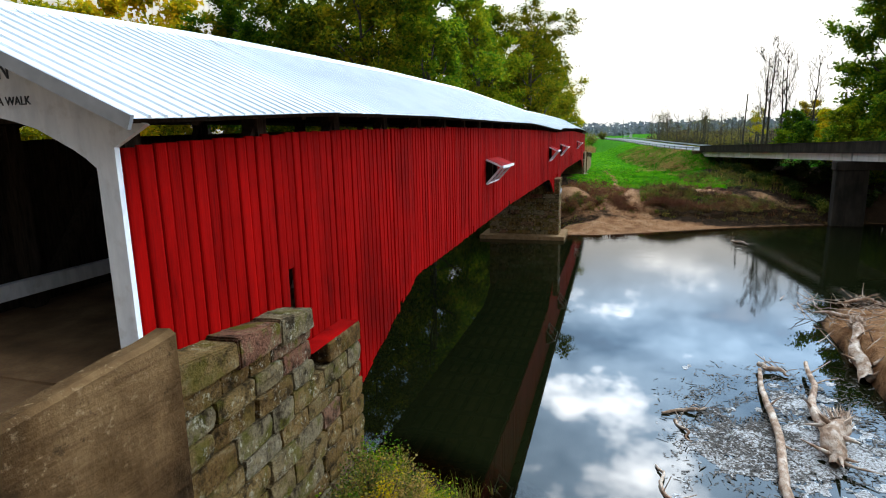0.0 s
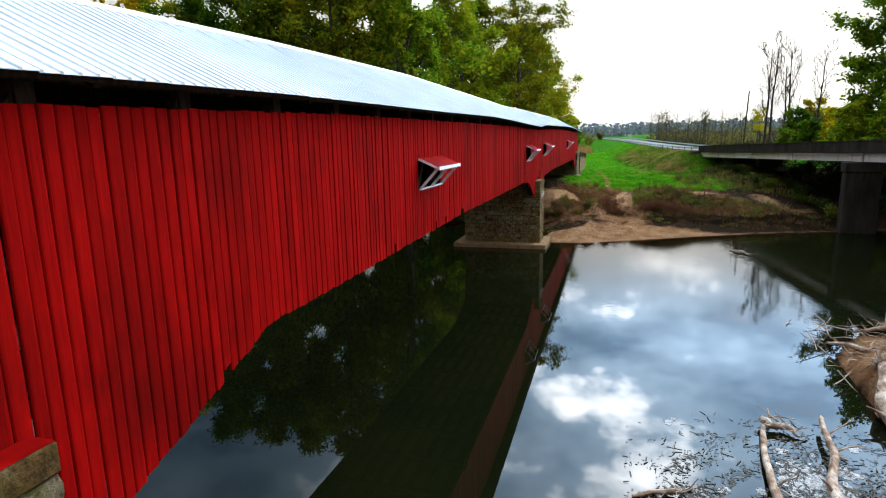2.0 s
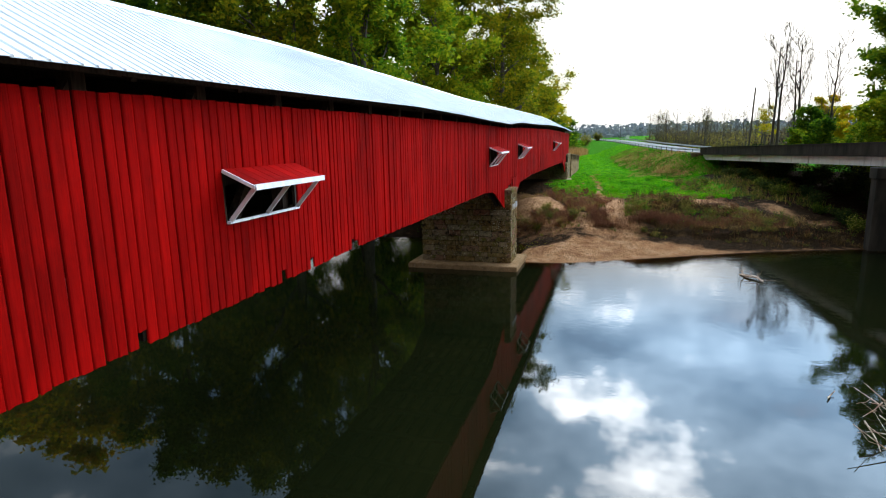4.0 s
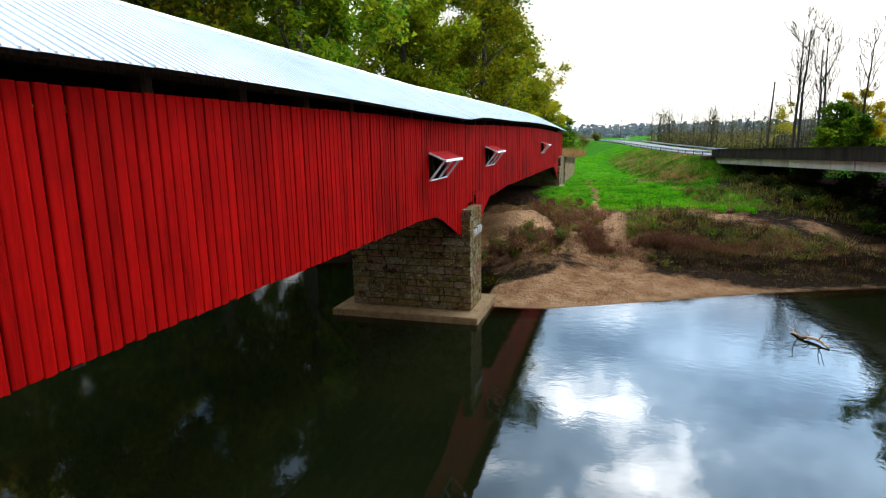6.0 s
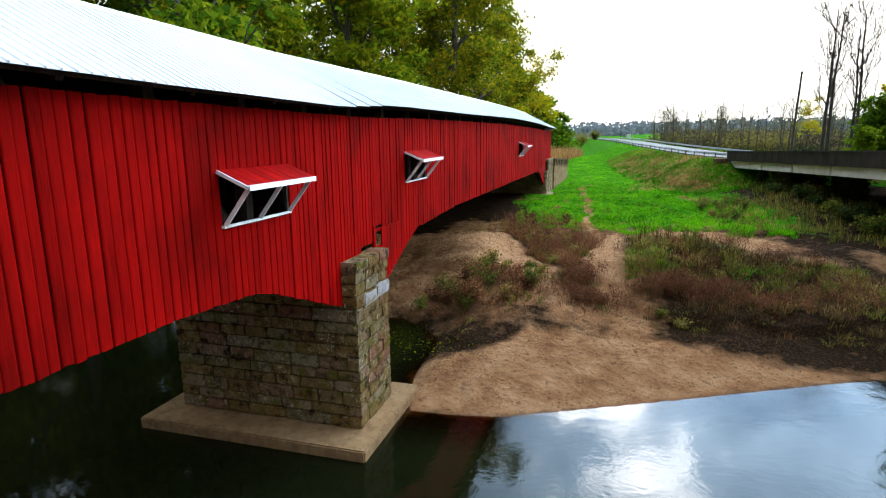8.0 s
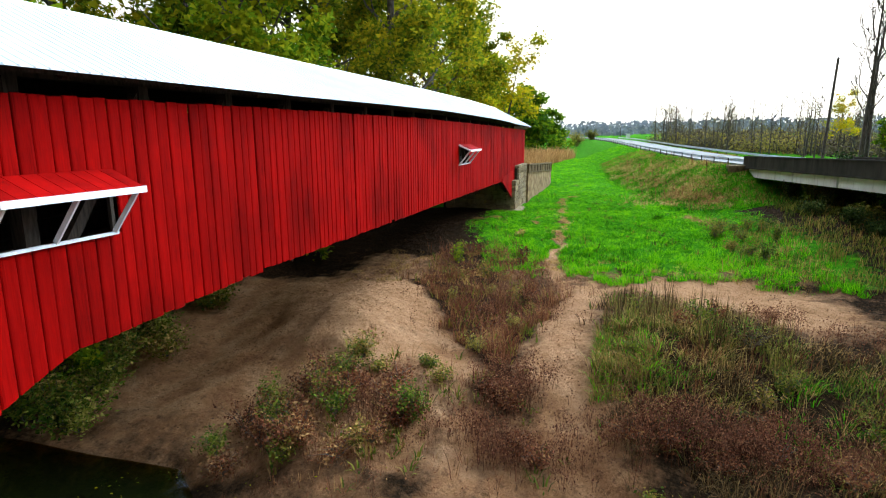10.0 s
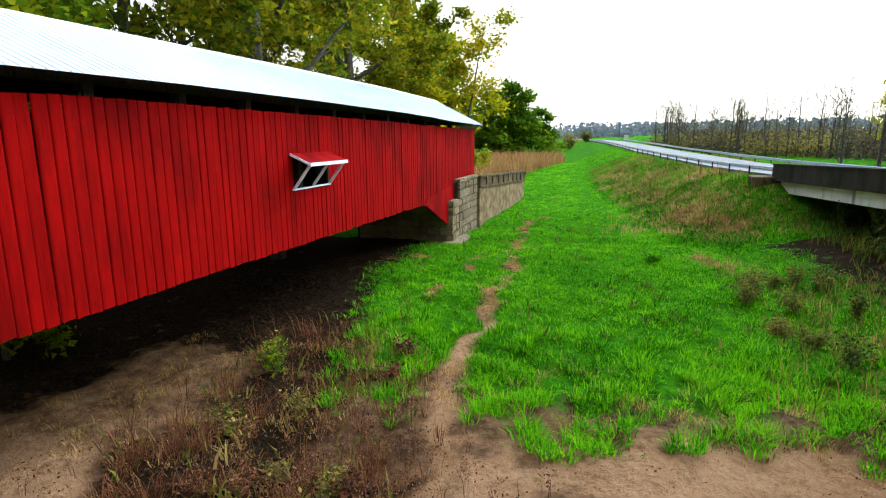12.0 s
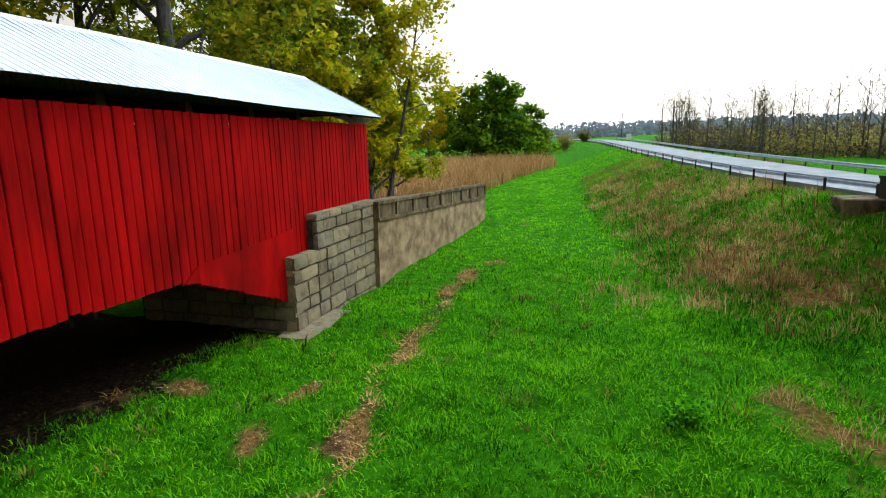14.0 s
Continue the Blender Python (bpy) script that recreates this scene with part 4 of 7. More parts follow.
# floor and cross beams
bm = bmesh.new()
box(bm, -WIDE + 0.1, -0.1, 0.25, LONG - 0.3, 6.36, 6.44)
bpart("floor_deck", bm, DIRT, "worn bridge floor covered with brown dirt")
for y in np.arange(1.0, LONG, 2.6):
    on_bridge(box_mesh("floor_beam", -WIDE + 0.06, -0.06, y - 0.12, y + 0.12, 5.86, 6.05, DARK))
for x in np.arange(-WIDE + 0.5, -0.3, 0.8):
    on_bridge(box_mesh("joist", x - 0.08, x + 0.08, 0.5, LONG - 0.5, 6.06, 6.35, DARK))
for y in np.arange(1.0, LONG, 2.6):
    bm = bmesh.new()
    beam(bm, (-WIDE + 0.2, y, top_z(y) + 0.42), (-0.2, y, top_z(y) + 0.42), 0.2, 0.25)
    bpart("tie_beam", bm, DARK)
    for side in (1, -1):
        bm = bmesh.new()
        beam(bm, (MID + side * (RUN - 0.3), y, eave_z(y) - 0.04), (MID, y, ridge_z(y) - 0.21), 0.12, 0.14)
        bpart("rafter", bm, DARK)
for x in (-0.62, -WIDE + 0.62):
    on_bridge(box_mesh("guide_rail", x - 0.09, x + 0.09, 0.6, 16.0, 6.78, 7.06, WHITE, None, "whitewashed timber guide rail along the floor"))
    # past 16 m the same rail is coloured dark for the unlit interior
    on_bridge(box_mesh("guide_rail", x - 0.09, x + 0.09, 16.02, LONG - 0.6, 6.78, 7.06, DARK))

# roof: underlay boards, then metal sheets
for side in (1, -1):
    bm = bmesh.new()
    rows = []
    for y in np.linspace(-0.33, LONG + 0.25, 80):
        xe = MID + side * (RUN - 0.16)
        rows.append([bm.verts.new(p) for p in ((xe, y, eave_z(y) - 0.06), (xe, y, eave_z(y) + 0.02), (MID, y, ridge_z(y) - 0.05), (MID, y, ridge_z(y) - 0.13))])
    for a, b in zip(rows, rows[1:]):
        for k in range(4):
            bm.faces.new((a[k], a[(k + 1) % 4], b[(k + 1) % 4], b[k]))
    bm.faces.new(rows[0][::-1])
    bm.faces.new(rows[-1])
    bpart("roof_deck", bm, DARK, "dark boarding under the roof metal")

sheet_me = None


def sheet_mesh():
    """A ribbed sheet 0.92 long along y, 1 unit wide along x from the eave (x = 0) up to the ridge (x = 1)."""
    prof = []
    for k in range(4):
        y0 = 0.23 * k
        prof += [(y0, 0.0), (y0 + 0.012, 0.028), (y0 + 0.034, 0.028), (y0 + 0.046, 0.0)]
    prof.append((0.93, 0.0))
    v = [(x, y - 0.46, z) for x in (0.0, 1.0) for y, z in prof]
    n = len(prof)
    v += [(x, y - 0.46, -0.012) for x in (0.0,) for y, z in prof]
    f = [(i, i + n, i + n + 1, i + 1) for i in range(n - 1)] + [(i, i + 1, i + 1 + 2 * n, i + 2 * n) for i in range(n - 1)]
    me = bpy.data.meshes.new("roof_sheet")
    me.from_pydata(v, [], f)
    me.materials.append(ROOF)
    return me


sheet_me = sheet_mesh()
count = int((LONG + 0.62) / 0.92)
step = (LONG + 0.62) / count
for side in (1, -1):
    for i in range(count):
        y = -0.35 + step * (i + 0.5)
        ez, rz = eave_z(y), ridge_z(y)
        de = (eave_z(y + 0.46) - eave_z(y - 0.46) + ridge_z(y + 0.46) - ridge_z(y - 0.46)) / 1.84
        up = Vector((-side * RUN, 0, rz - ez))
        along = Vector((0, 1.0, de)) * (step / 0.92)
        nrm = up.cross(along) if side < 0 else along.cross(up)
        nrm = nrm.normalized() if nrm.z > 0 else -nrm.normalized()
        m = Matrix.Identity(4)
        m.col[0], m.col[1], m.col[2] = (*up, 0), (*along, 0), (*nrm, 0)
        m.col[3] = (MID + side * RUN, y, ez, 1)
        ob = new("roof_sheet", sheet_me)
        ob.parent = bridge
        ob.matrix_parent_inverse = inv
        ob.matrix_basis = m
bm = bmesh.new()
rows = []
for y in np.linspace(-0.36, LONG + 0.28, 90):
    z = ridge_z(y)
    rows.append([bm.verts.new(p) for p in ((MID - 0.26, y, z - 0.105), (MID - 0.02, y, z + 0.045), (MID + 0.02, y, z + 0.045), (MID + 0.26, y, z - 0.105), (MID + 0.24, y, z - 0.13), (MID, y, z + 0.0), (MID - 0.24, y, z - 0.13))])
for a, b in zip(rows, rows[1:]):
    for k in range(7):
        bm.faces.new((a[k], a[(k + 1) % 7], b[(k + 1) % 7], b[k]))
bpart("ridge_cap", bm, ROOF, "white metal ridge cap")
# grey rake trim at both gables
for y in (-0.37, LONG + 0.27):
    bm = bmesh.new()
    for side in (1, -1):
        beam(bm, (MID + side * (RUN + 0.02), y, eave_z(y) - 0.05), (MID, y, ridge_z(y) - 0.05), 0.045, 0.15)
    bpart("rake_trim", bm, STEEL, "grey metal rake trim")


# ---- gable portals ----
def portal(y0, y1, face):
    """White boarded portal front with an arched opening."""
    bm = bmesh.new()
    half, spring = 2.63, 9.22
    n = 20
    arch_u, arch_h = [0.0, 0.49, 0.70, 0.927, 1.0], [1.0, 0.88, 0.66, 0.23, 0.0]
    arch = []
    for k in range(n + 1):
        u = math.cos(math.pi * k / n)
        arch.append((MID + half * u, spring + 0.68 * float(np.interp(abs(u), arch_u, arch_h))))
    ze, zr = eave_z(y0) - 0.07, ridge_z(y0) - 0.1
    outer = []
    for x, z in arch:
        t = abs(x - MID) / (EAVE_X - 0.12 - MID)
        outer.append((x, zr - (zr - ze) * t))
    for ys in ((y0, y1),):
        rings = []
        for y in ys:
            rings.append(([bm.verts.new((x, y, z)) for x, z in arch], [bm.verts.new((x, y, z)) for x, z in outer]))
        (ai, ao), (bi, bo) = rings
        for k in range(n):
            bm.faces.new((ai[k], ai[k + 1], ao[k + 1], ao[k]))
            bm.faces.new((bi[k], bo[k], bo[k + 1], bi[k + 1]))
            bm.faces.new((ai[k], bi[k], bi[k + 1], ai[k + 1]))
    # posts with flared heads
    for s in (1, -1):
        prof = [(half, 6.3), (half, spring), (half, outer[0][1]), (2.9 + 0.44, ze + 0.0), (2.9 + 0.0, top_z(0) - 0.0), (2.9, 6.3)]
        fr = [bm.verts.new((MID + s * x, y0, z)) for x, z in prof]
        bk = [bm.verts.new((MID + s * x, y1, z)) for x, z in prof]
        bm.faces.new(fr if s < 0 else fr[::-1])
        bm.faces.new(bk[::-1] if s < 0 else bk)
        for k in range(len(prof)):
            q = (k + 1) % len(prof)
            bm.faces.new((fr[k], fr[q], bk[q], bk[k]))
    bmesh.ops.recalc_face_normals(bm, faces=bm.faces[:])
    return bpart("portal", bm, WHITE, "white painted arched portal front")


portal(-0.05, 0.02, -1)
portal(LONG - 0.02, LONG + 0.05, 1)


def lettering(text, size, x, z, squash=1.0):
    c = bpy.data.curves.new("lettering", "FONT")
    c.body, c.size, c.extrude = text, size, 0.004
    c.align_x = "RIGHT"
    tmp = bpy.data.objects.new("lettering", c)
    me = bpy.data.meshes.new_from_object(tmp)
    bpy.data.objects.remove(tmp)
    me.materials.append(BLACK)
    ob = new("lettering", me)
    ob.parent = bridge
    ob.matrix_parent_inverse = inv
    ob.matrix_basis = pose(x, -0.056, z, 90, 0, 0) @ Matrix.Diagonal((squash, 1, 1, 1))
    ob["label"] = "black painted letters"


lettering("A WALK", 0.135, -1.06, 9.925, 0.95)
lettering("ON", 0.31, -1.31, 10.21, 0.72)


# ---- window hatches ----
def hatch(y0, y1, z0, z1):
    root = new("window_hatch")
    root.location = (0, (y0 + y1) / 2, z0)
    root["label"] = "red propped-open shutter with white trim and struts"
    on_bridge(root)
    h = (y1 - y0) / 2
    rise = z1 - z0
    hinge, lip = (0.05, rise + 0.10), (0.74, rise - 0.20)
    d = Vector((lip[0] - hinge[0], 0, lip[1] - hinge[1]))
    # boards of the shutter
    n = 9
    for k in range(n):
        bm = bmesh.new()
        a, b = -h - 0.04 + (2 * h + 0.08) * k / n, -h - 0.04 + (2 * h + 0.08) * (k + 1) / n - 0.012
        beam(bm, (hinge[0], (a + b) / 2, hinge[1]), (lip[0], (a + b) / 2, lip[1]), b - a, 0.03)
        part("shutter_board", bm, RED, root)
    bm = bmesh.new()
    beam(bm, (lip[0] + 0.015, -h - 0.05, lip[1] - 0.03), (lip[0] + 0.015, h + 0.05, lip[1] - 0.03), 0.035, 0.11)
    part("edge_trim", bm, WHITE, root, "white edge trim")
    bm = bmesh.new()
    beam(bm, (hinge[0], -h - 0.06, hinge[1] - 0.02), (lip[0], -h - 0.06, lip[1] - 0.03), 0.03, 0.07)
    part("side_trim", bm, WHITE, root, "white edge trim")
    for y in (-h + 0.06, 0.0, h - 0.06):
        bm = bmesh.new()
        beam(bm, (0.07, y, 0.0), (lip[0] - 0.05, y, lip[1] - 0.02), 0.085, 0.04, (0, 1, 0))
        part("strut", bm, WHITE, root, "white painted strut")
    part_ob = box_mesh("sill", 0.02, 0.10, -h, h, -0.05, 0.0, WHITE, root, "thin white sill")
    bm = bmesh.new()
    for a, b in (((-0.03, -h, 0), (-0.03, -h, rise)), ((-0.03, h, 0), (-0.03, h, rise)), ((-0.03, -h, rise), (-0.03, h, rise))):
        beam(bm, a, b, 0.07, 0.07)
    part("opening_frame", bm, DARK, root)


for w in WINDOWS:
    hatch(*w)


# ---- stone masonry ----
def stone_shapes(n, rnd):
    """Hewn blocks with worn arrises and a lumpy, quarry-faced skin."""
    out = []
    for k in range(n):
        bm = bmesh.new()
        box(bm, -0.5, 0.5, -0.5, 0.5, -0.5, 0.5)
        bmesh.ops.subdivide_edges(bm, edges=bm.edges[:], cuts=2, use_grid_fill=True)
        off = Vector((rnd.uniform(0, 50), rnd.uniform(0, 50), rnd.uniform(0, 50)))
        for v in bm.verts:
            near = sum(abs(c) > 0.45 for c in v.co)
            if near == 3:
                v.co *= 0.93
            elif near == 2:
                v.co *= 0.962
            d = noise.noise_vector(v.co * 2.3 + off)
            v.co += d * 0.04 + Vector([rnd.uniform(-0.014, 0.014) for _ in range(3)])
        for f in bm.faces:
            f.smooth = False
        me = bpy.data.meshes.new("stone")
        bm.to_mesh(me)
        bm.free()
        out.append(me)
    return out


def masonry(root, shapes, mat, plane, at, u0, u1, z_of, depth, courses, rnd, wide=(0.55, 1.1), gap=0.02, name="stone"):
    """Courses of blocks on one upright face. plane 'x': the face looks along x and runs along y; 'y': the reverse. z_of(u): top of the wall at u."""
    made = 0
    for z0, z1 in zip(courses, courses[1:]):
        u = u0 - rnd.uniform(0, 0.35)
        while u < u1 - 0.05:
            w = rnd.uniform(*wide)
            a, b = max(u, u0), min(u + w, u1)
            if u1 - b < 0.25:
                b = u1
            u += w
            if b - a < 0.12:
                continue
            if z1 > z_of((a + b) / 2) + 0.06:
                if b == u1:
                    break
                continue
            me = rnd.choice(shapes)
            ob = new(name, me)
            if not me.materials:
                me.materials.append(mat)
            out = rnd.uniform(-0.025, 0.022)
            c, hgt = (a + b) / 2, (z0 + z1) / 2
            if plane == "x":
                seam = rnd.uniform(0.2, 0.8) * gap
                ob.matrix_basis = Matrix.Translation((at + out - depth / 2, c, hgt)) @ Matrix.Rotation(rnd.uniform(-0.012, 0.012), 4, "X") @ Matrix.Rotation(rnd.uniform(-0.015, 0.015), 4, "Z") @ Matrix.Diagonal((depth, b - a - seam, z1 - z0 - 0.6 * gap - 0.015, 1))
            else:
                ob.matrix_basis = Matrix.Translation((c, at - out + depth / 2, hgt)) @ Matrix.Diagonal((b - a - gap, abs(depth), z1 - z0 - gap, 1))
            ob.parent = root
            made += 1
            if b == u1:
                break
    return made


def rows_of(z0, z1, h, rnd):
    n = max(1, round((z1 - z0) / h))
    zs = [z0 + (z1 - z0) * k / n for k in range(n + 1)]
    return [zs[0]] + [z + rnd.uniform(-0.05, 0.05) * h / 0.42 for z in zs[1:-1]] + [zs[-1]]


def near_abutment():
    rnd = random.Random(11)
    root = tagged(empty("stone_abutment"), "mossy sandstone block abutment stepping down to the river", "abutment")
    shapes = stone_shapes(12, rnd)
    face = 0.46
    # rubble core behind the facing stones
    bm = bmesh.new()
    box(bm, -6.1, face - 0.12, -0.1, 2.8, 1.0, 6.3)
    box(bm, -6.1, face - 0.12, 2.8, 4.7, 1.0, 5.2)
    part("core", bm, MORTAR, root)
    masonry(root, shapes, STONE, "x", face, -0.05, 4.86, lambda u: 6.7, 0.5, rows_of(2.2, 5.60, 0.38, rnd), rnd, (0.55, 1.15))
    masonry(root, shapes, STONE, "x", face, -0.05, 3.0, lambda u: 6.7, 0.5, rows_of(5.60, 6.58, 0.32, rnd), rnd, (0.5, 1.05))
    masonry(root, shapes, STONE, "y", 4.80, -5.9, face - 0.1, lambda u: 5.2, -0.5, rows_of(0.4, 5.1, 0.45, rnd), rnd, (0.7, 1.3))
    for a, b, z, w in ((-0.12, 1.0, 6.99, 0.74), (1.01, 2.0, 6.93, 0.72), (2.01, 3.0, 6.86, 0.70)):
        bm = bmesh.new()
        box(bm, face + 0.07 - w, face + 0.07, a, b - 0.01, z - 0.40, z)
        bmesh.ops.subdivide_edges(bm, edges=bm.edges[:], cuts=3, use_grid_fill=True)
        for v in bm.verts:
            v.co += noise.noise_vector(v.co * 2.0) * 0.035
            if v.co.z > z - 0.05:
                v.co.z -= 0.10 * (v.co.y - a) / (b - a) - 0.03
        sharp_edges = [e for e in bm.edges if len(e.link_faces) == 2 and e.calc_face_angle() > 1.0]
        bmesh.ops.bevel(bm, geom=sharp_edges, offset=0.025, segments=2, affect="EDGES")
        part("cap_stone", bm, STONE, root, "large flat mossy cap stone")
    bm = bmesh.new()
    box(bm, face - 0.42, face + 0.0, 3.55, 4.86, 5.6, 5.98)
    bmesh.ops.bevel(bm, geom=bm.edges[:], offset=0.03, segments=1, affect="EDGES")
    part("step_stone", bm, STONE, root, "step stone splashed with red paint")
    bm = bmesh.new()
    box(bm, face - 0.40, face - 0.02, 3.0, 4.84, 5.984, 5.99)
    part("paint_splash", bm, RED, root, "red paint spilled on the step")


def near_wing_wall():
    bm = bmesh.new()
    y = np.linspace(-0.12, -14, 40)
    rows = []
    rnd = random.Random(2)
    for k, v in enumerate(y):
        top = 7.48 - 0.085 * (-v) ** 1.0 + rnd.uniform(-0.012, 0.012)
        rows.append([bm.verts.new(p) for p in ((0.58, v, 1.5), (0.58 + rnd.uniform(-0.008, 0.008), v, top - 0.05), (0.52, v, top), (0.34, v, top - 0.01), (0.28, v, top - 0.06), (0.28, v, 1.5))])
    for a, b in zip(rows, rows[1:]):
        for k in range(6):
            bm.faces.new((a[k], a[(k + 1) % 6], b[(k + 1) % 6], b[k]))
    bm.faces.new(rows[0][::-1])
    bm.faces.new(rows[-1])
    bmesh.ops.recalc_face_normals(bm, faces=bm.faces[:])
    tagged(part("wing_wall", bm, CONC_B), "weathered brown concrete wing wall beside the dirt approach", "wall", kind="structure")


near_abutment()
near_wing_wall()

bm = bmesh.new()
rows = []
for y in np.linspace(-16, 0.6, 34):
    rows.append([bm.verts.new((x, y, 6.40 + 0.10 * math.exp(-((x + 5.4) / 0.8) ** 2) + 0.12 * math.exp(-((x - 0.2) / 0.6) ** 2) + 0.015 * math.sin(3 * y + 2 * x))) for x in np.linspace(-9, 0.3, 30)])
for a, b in zip(rows, rows[1:]):
    for k in range(len(a) - 1):
        bm.faces.new((a[k], a[k + 1], b[k + 1], b[k]))
tagged(part("dirt_approach", bm, DIRT), "rutted brown dirt approach to the bridge", "road", kind="structure")


def river_pier():
    rnd = random.Random(21)
    root = tagged(empty("stone_pier"), "sandstone block pier on a concrete footing in the river", "pier")
    shapes = stone_shapes(10, rnd)
    x0, x1, y0, y1 = -6.05, 0.46, 48.45, 50.92
    bm = bmesh.new()
    box(bm, -6.75, 1.06, 47.3, 52.0, -1.0, 0.34)
    bmesh.ops.bevel(bm, geom=bm.edges[:], offset=0.04, segments=2, affect="EDGES")
    part("footing", bm, FOOT, root, "tan concrete footing slab")
    bm = bmesh.new()
    box(bm, x0 + 0.15, x1 - 0.15, y0 + 0.15, y1 - 0.15, 0.2, 5.2)
    part("core", bm, MORTAR, root)
    rows = rows_of(0.35, 5.2, 0.37, rnd)
    masonry(root, shapes, STONE, "y", y0, x0, x1, lambda u: 5.3, 0.4, rows, rnd, (0.7, 1.35))
    masonry(root, shapes, STONE, "x", x1, y0, y1, lambda u: 5.3, 0.4, rows, rnd, (0.7, 1.3))
    masonry(root, shapes, STONE, "y", y1, x0, x1, lambda u: 5.3, -0.4, rows, rnd, (0.9, 1.6))
    for a, b, z0 in ((y0 + 0.55, y0 + 1.45, 4.05), (y0 + 1.47, y1 + 0.01, 4.08)):
        box_mesh("painted_stone", x1 - 0.3, x1 + 0.035, a, b, z0, z0 + 0.40, WASH, root, "stone block daubed with whitewash", 0.03)
    for k in range(3):
        a = y0 - 0.02 + (y1 - y0 + 0.04) * k / 3
        ob = new("cap_stone", rnd.choice(shapes))
        ob.parent = root
        ob.matrix_basis = Matrix.Translation((x1 - 0.24, a + 0.42, 5.36)) @ Matrix.Diagonal((0.6, 0.84, 0.32, 1))


river_pier()


def far_abutment():
    rnd = random.Random(31)
    root = tagged(empty("stone_abutment"), "brown stepped sandstone abutment beside the grass", "abutment")
    shapes = stone_shapes(10, rnd)
    face = 0.36
    bm = bmesh.new()
    box(bm, -6.1, face - 0.12, 98.9, 104.2, 1.0, 6.1)
    box(bm, -6.1, face - 0.12, 97.6, 98.9, 1.0, 5.0)
    part("core", bm, MORTAR, root)
    masonry(root, shapes, PALE, "x", face, 98.95, 103.75, lambda u: 6.2, 0.45, rows_of(2.2, 6.12, 0.49, rnd), rnd, (0.7, 1.4), 0.07)
    masonry(root, shapes, PALE, "x", face, 97.4, 98.95, lambda u: 5.2, 0.45, rows_of(2.2, 5.16, 0.49, rnd), rnd, (0.7, 1.2), 0.07)
    masonry(root, shapes, PALE, "y", 97.4, -5.9, face - 0.05, lambda u: 5.2, 0.45, rows_of(2.2, 5.16, 0.42, rnd), rnd, (0.7, 1.2))
    for k in range(5):
        a = 98.95 + 0.96 * k
        ob = new("cap_stone", rnd.choice(shapes))
        ob.parent = root
        ob.matrix_basis = Matrix.Translation((face - 0.25, a + 0.48, 6.24)) @ Matrix.Diagonal((0.56, 0.95, 0.24, 1))
    ob = new("footing_stone", rnd.choice(shapes))
    ob.parent = root
    ob.matrix_basis = Matrix.Translation((0.45, 98.4, 2.45)) @ Matrix.Diagonal((1.1, 3.4, 0.5, 1))


far_abutment()


def far_wing(x, sgn, y0, y1, label):
    """Concrete retaining wall with a panelled parapet, falling away from the bridge."""
    root = tagged(empty("wing_wall"), label, "wall")
    n = 12

    def z_low(y):
        return 5.42 - 1.02 * (y - 103.8) / 20.0

    def z_high(y):
        return 6.26 - 0.80 * (y - 103.8) / 20.0

    bm = bmesh.new()
    rows = []
    for y in np.linspace(y0, y1, n + 1):
        rows.append([bm.verts.new(p) for p in ((x, y, 1.2), (x, y, z_low(y)), (x - sgn * 0.4, y, z_low(y)), (x - sgn * 0.4, y, 1.2))])
    for a, b in zip(rows, rows[1:]):
        for k in range(4):
            bm.faces.new((a[k], a[(k + 1) % 4], b[(k + 1) % 4], b[k]))
    bm.faces.new(rows[0][::-1])
    bm.faces.new(rows[-1])
    bmesh.ops.recalc_face_normals(bm, faces=bm.faces[:])
    part("retaining_wall", bm, CONC, root, "stained pale concrete wall")

    def slanted(name, ya, yb, f0, f1, xo, xi, mat):
        bm = bmesh.new()
        v = []
        for y in (ya, yb):
            lo, hi = z_low(y), z_high(y)
            z0, z1 = lo + (hi - lo) * f0, lo + (hi - lo) * f1
            v.append([bm.verts.new(p) for p in ((x + sgn * xo, y, z0), (x + sgn * xo, y, z1), (x - sgn * xi, y, z1), (x - sgn * xi, y, z0))])
        for k in range(4):
            bm.faces.new((v[0][k], v[0][(k + 1) % 4], v[1][(k + 1) % 4], v[1][k]))
        bm.faces.new(v[0][::-1])
        bm.faces.new(v[1])
        bmesh.ops.recalc_face_normals(bm, faces=bm.faces[:])
        return part(name, bm, mat, root)

    slanted("base_rail", y0, y1, 0.0, 0.16, 0.10, 0.30, PARA)
    slanted("coping", y0 - 0.03, y1 + 0.03, 0.84, 1.0, 0.10, 0.30, PARA)
    step_y = (y1 - y0) / 9
    for k in range(9):
        a = y0 + step_y * k
        slanted("panel", a + 0.14, a + step_y - 0.14, 0.16, 0.84, 0.0, 0.2, PARA)
    for k in range(10):
        a = y0 + step_y * k
        slanted("pilaster", a - 0.14 if k else a, a + 0.14 if k < 9 else a, 0.16, 0.84, 0.07, 0.27, PARA)


far_wing(0.5, 1, 103.8, 123.6, "long stained concrete wing wall with a panelled parapet")
far_wing(-6.3, -1, 104.2, 116.0, "concrete wing wall with a panelled parapet")
bm = bmesh.new()
rows = []
for y in np.linspace(103.6, 123.5, 20):
    z = float(np.interp(y, [103, 124, 150], [5.55, 4.55, float(land(-3, 150)) + 0.02]))
    rows.append([bm.verts.new((x, y, z + 0.03 * math.sin(x * 2 + y))) for x in np.linspace(-5.9, 0.15, 12)])
for a, b in zip(rows, rows[1:]):
    for k in range(len(a) - 1):
        bm.faces.new((a[k], a[k + 1], b[k + 1], b[k]))
tagged(part("far_approach", bm, DIRT), "dirt approach behind the wing walls", "road", kind="structure")

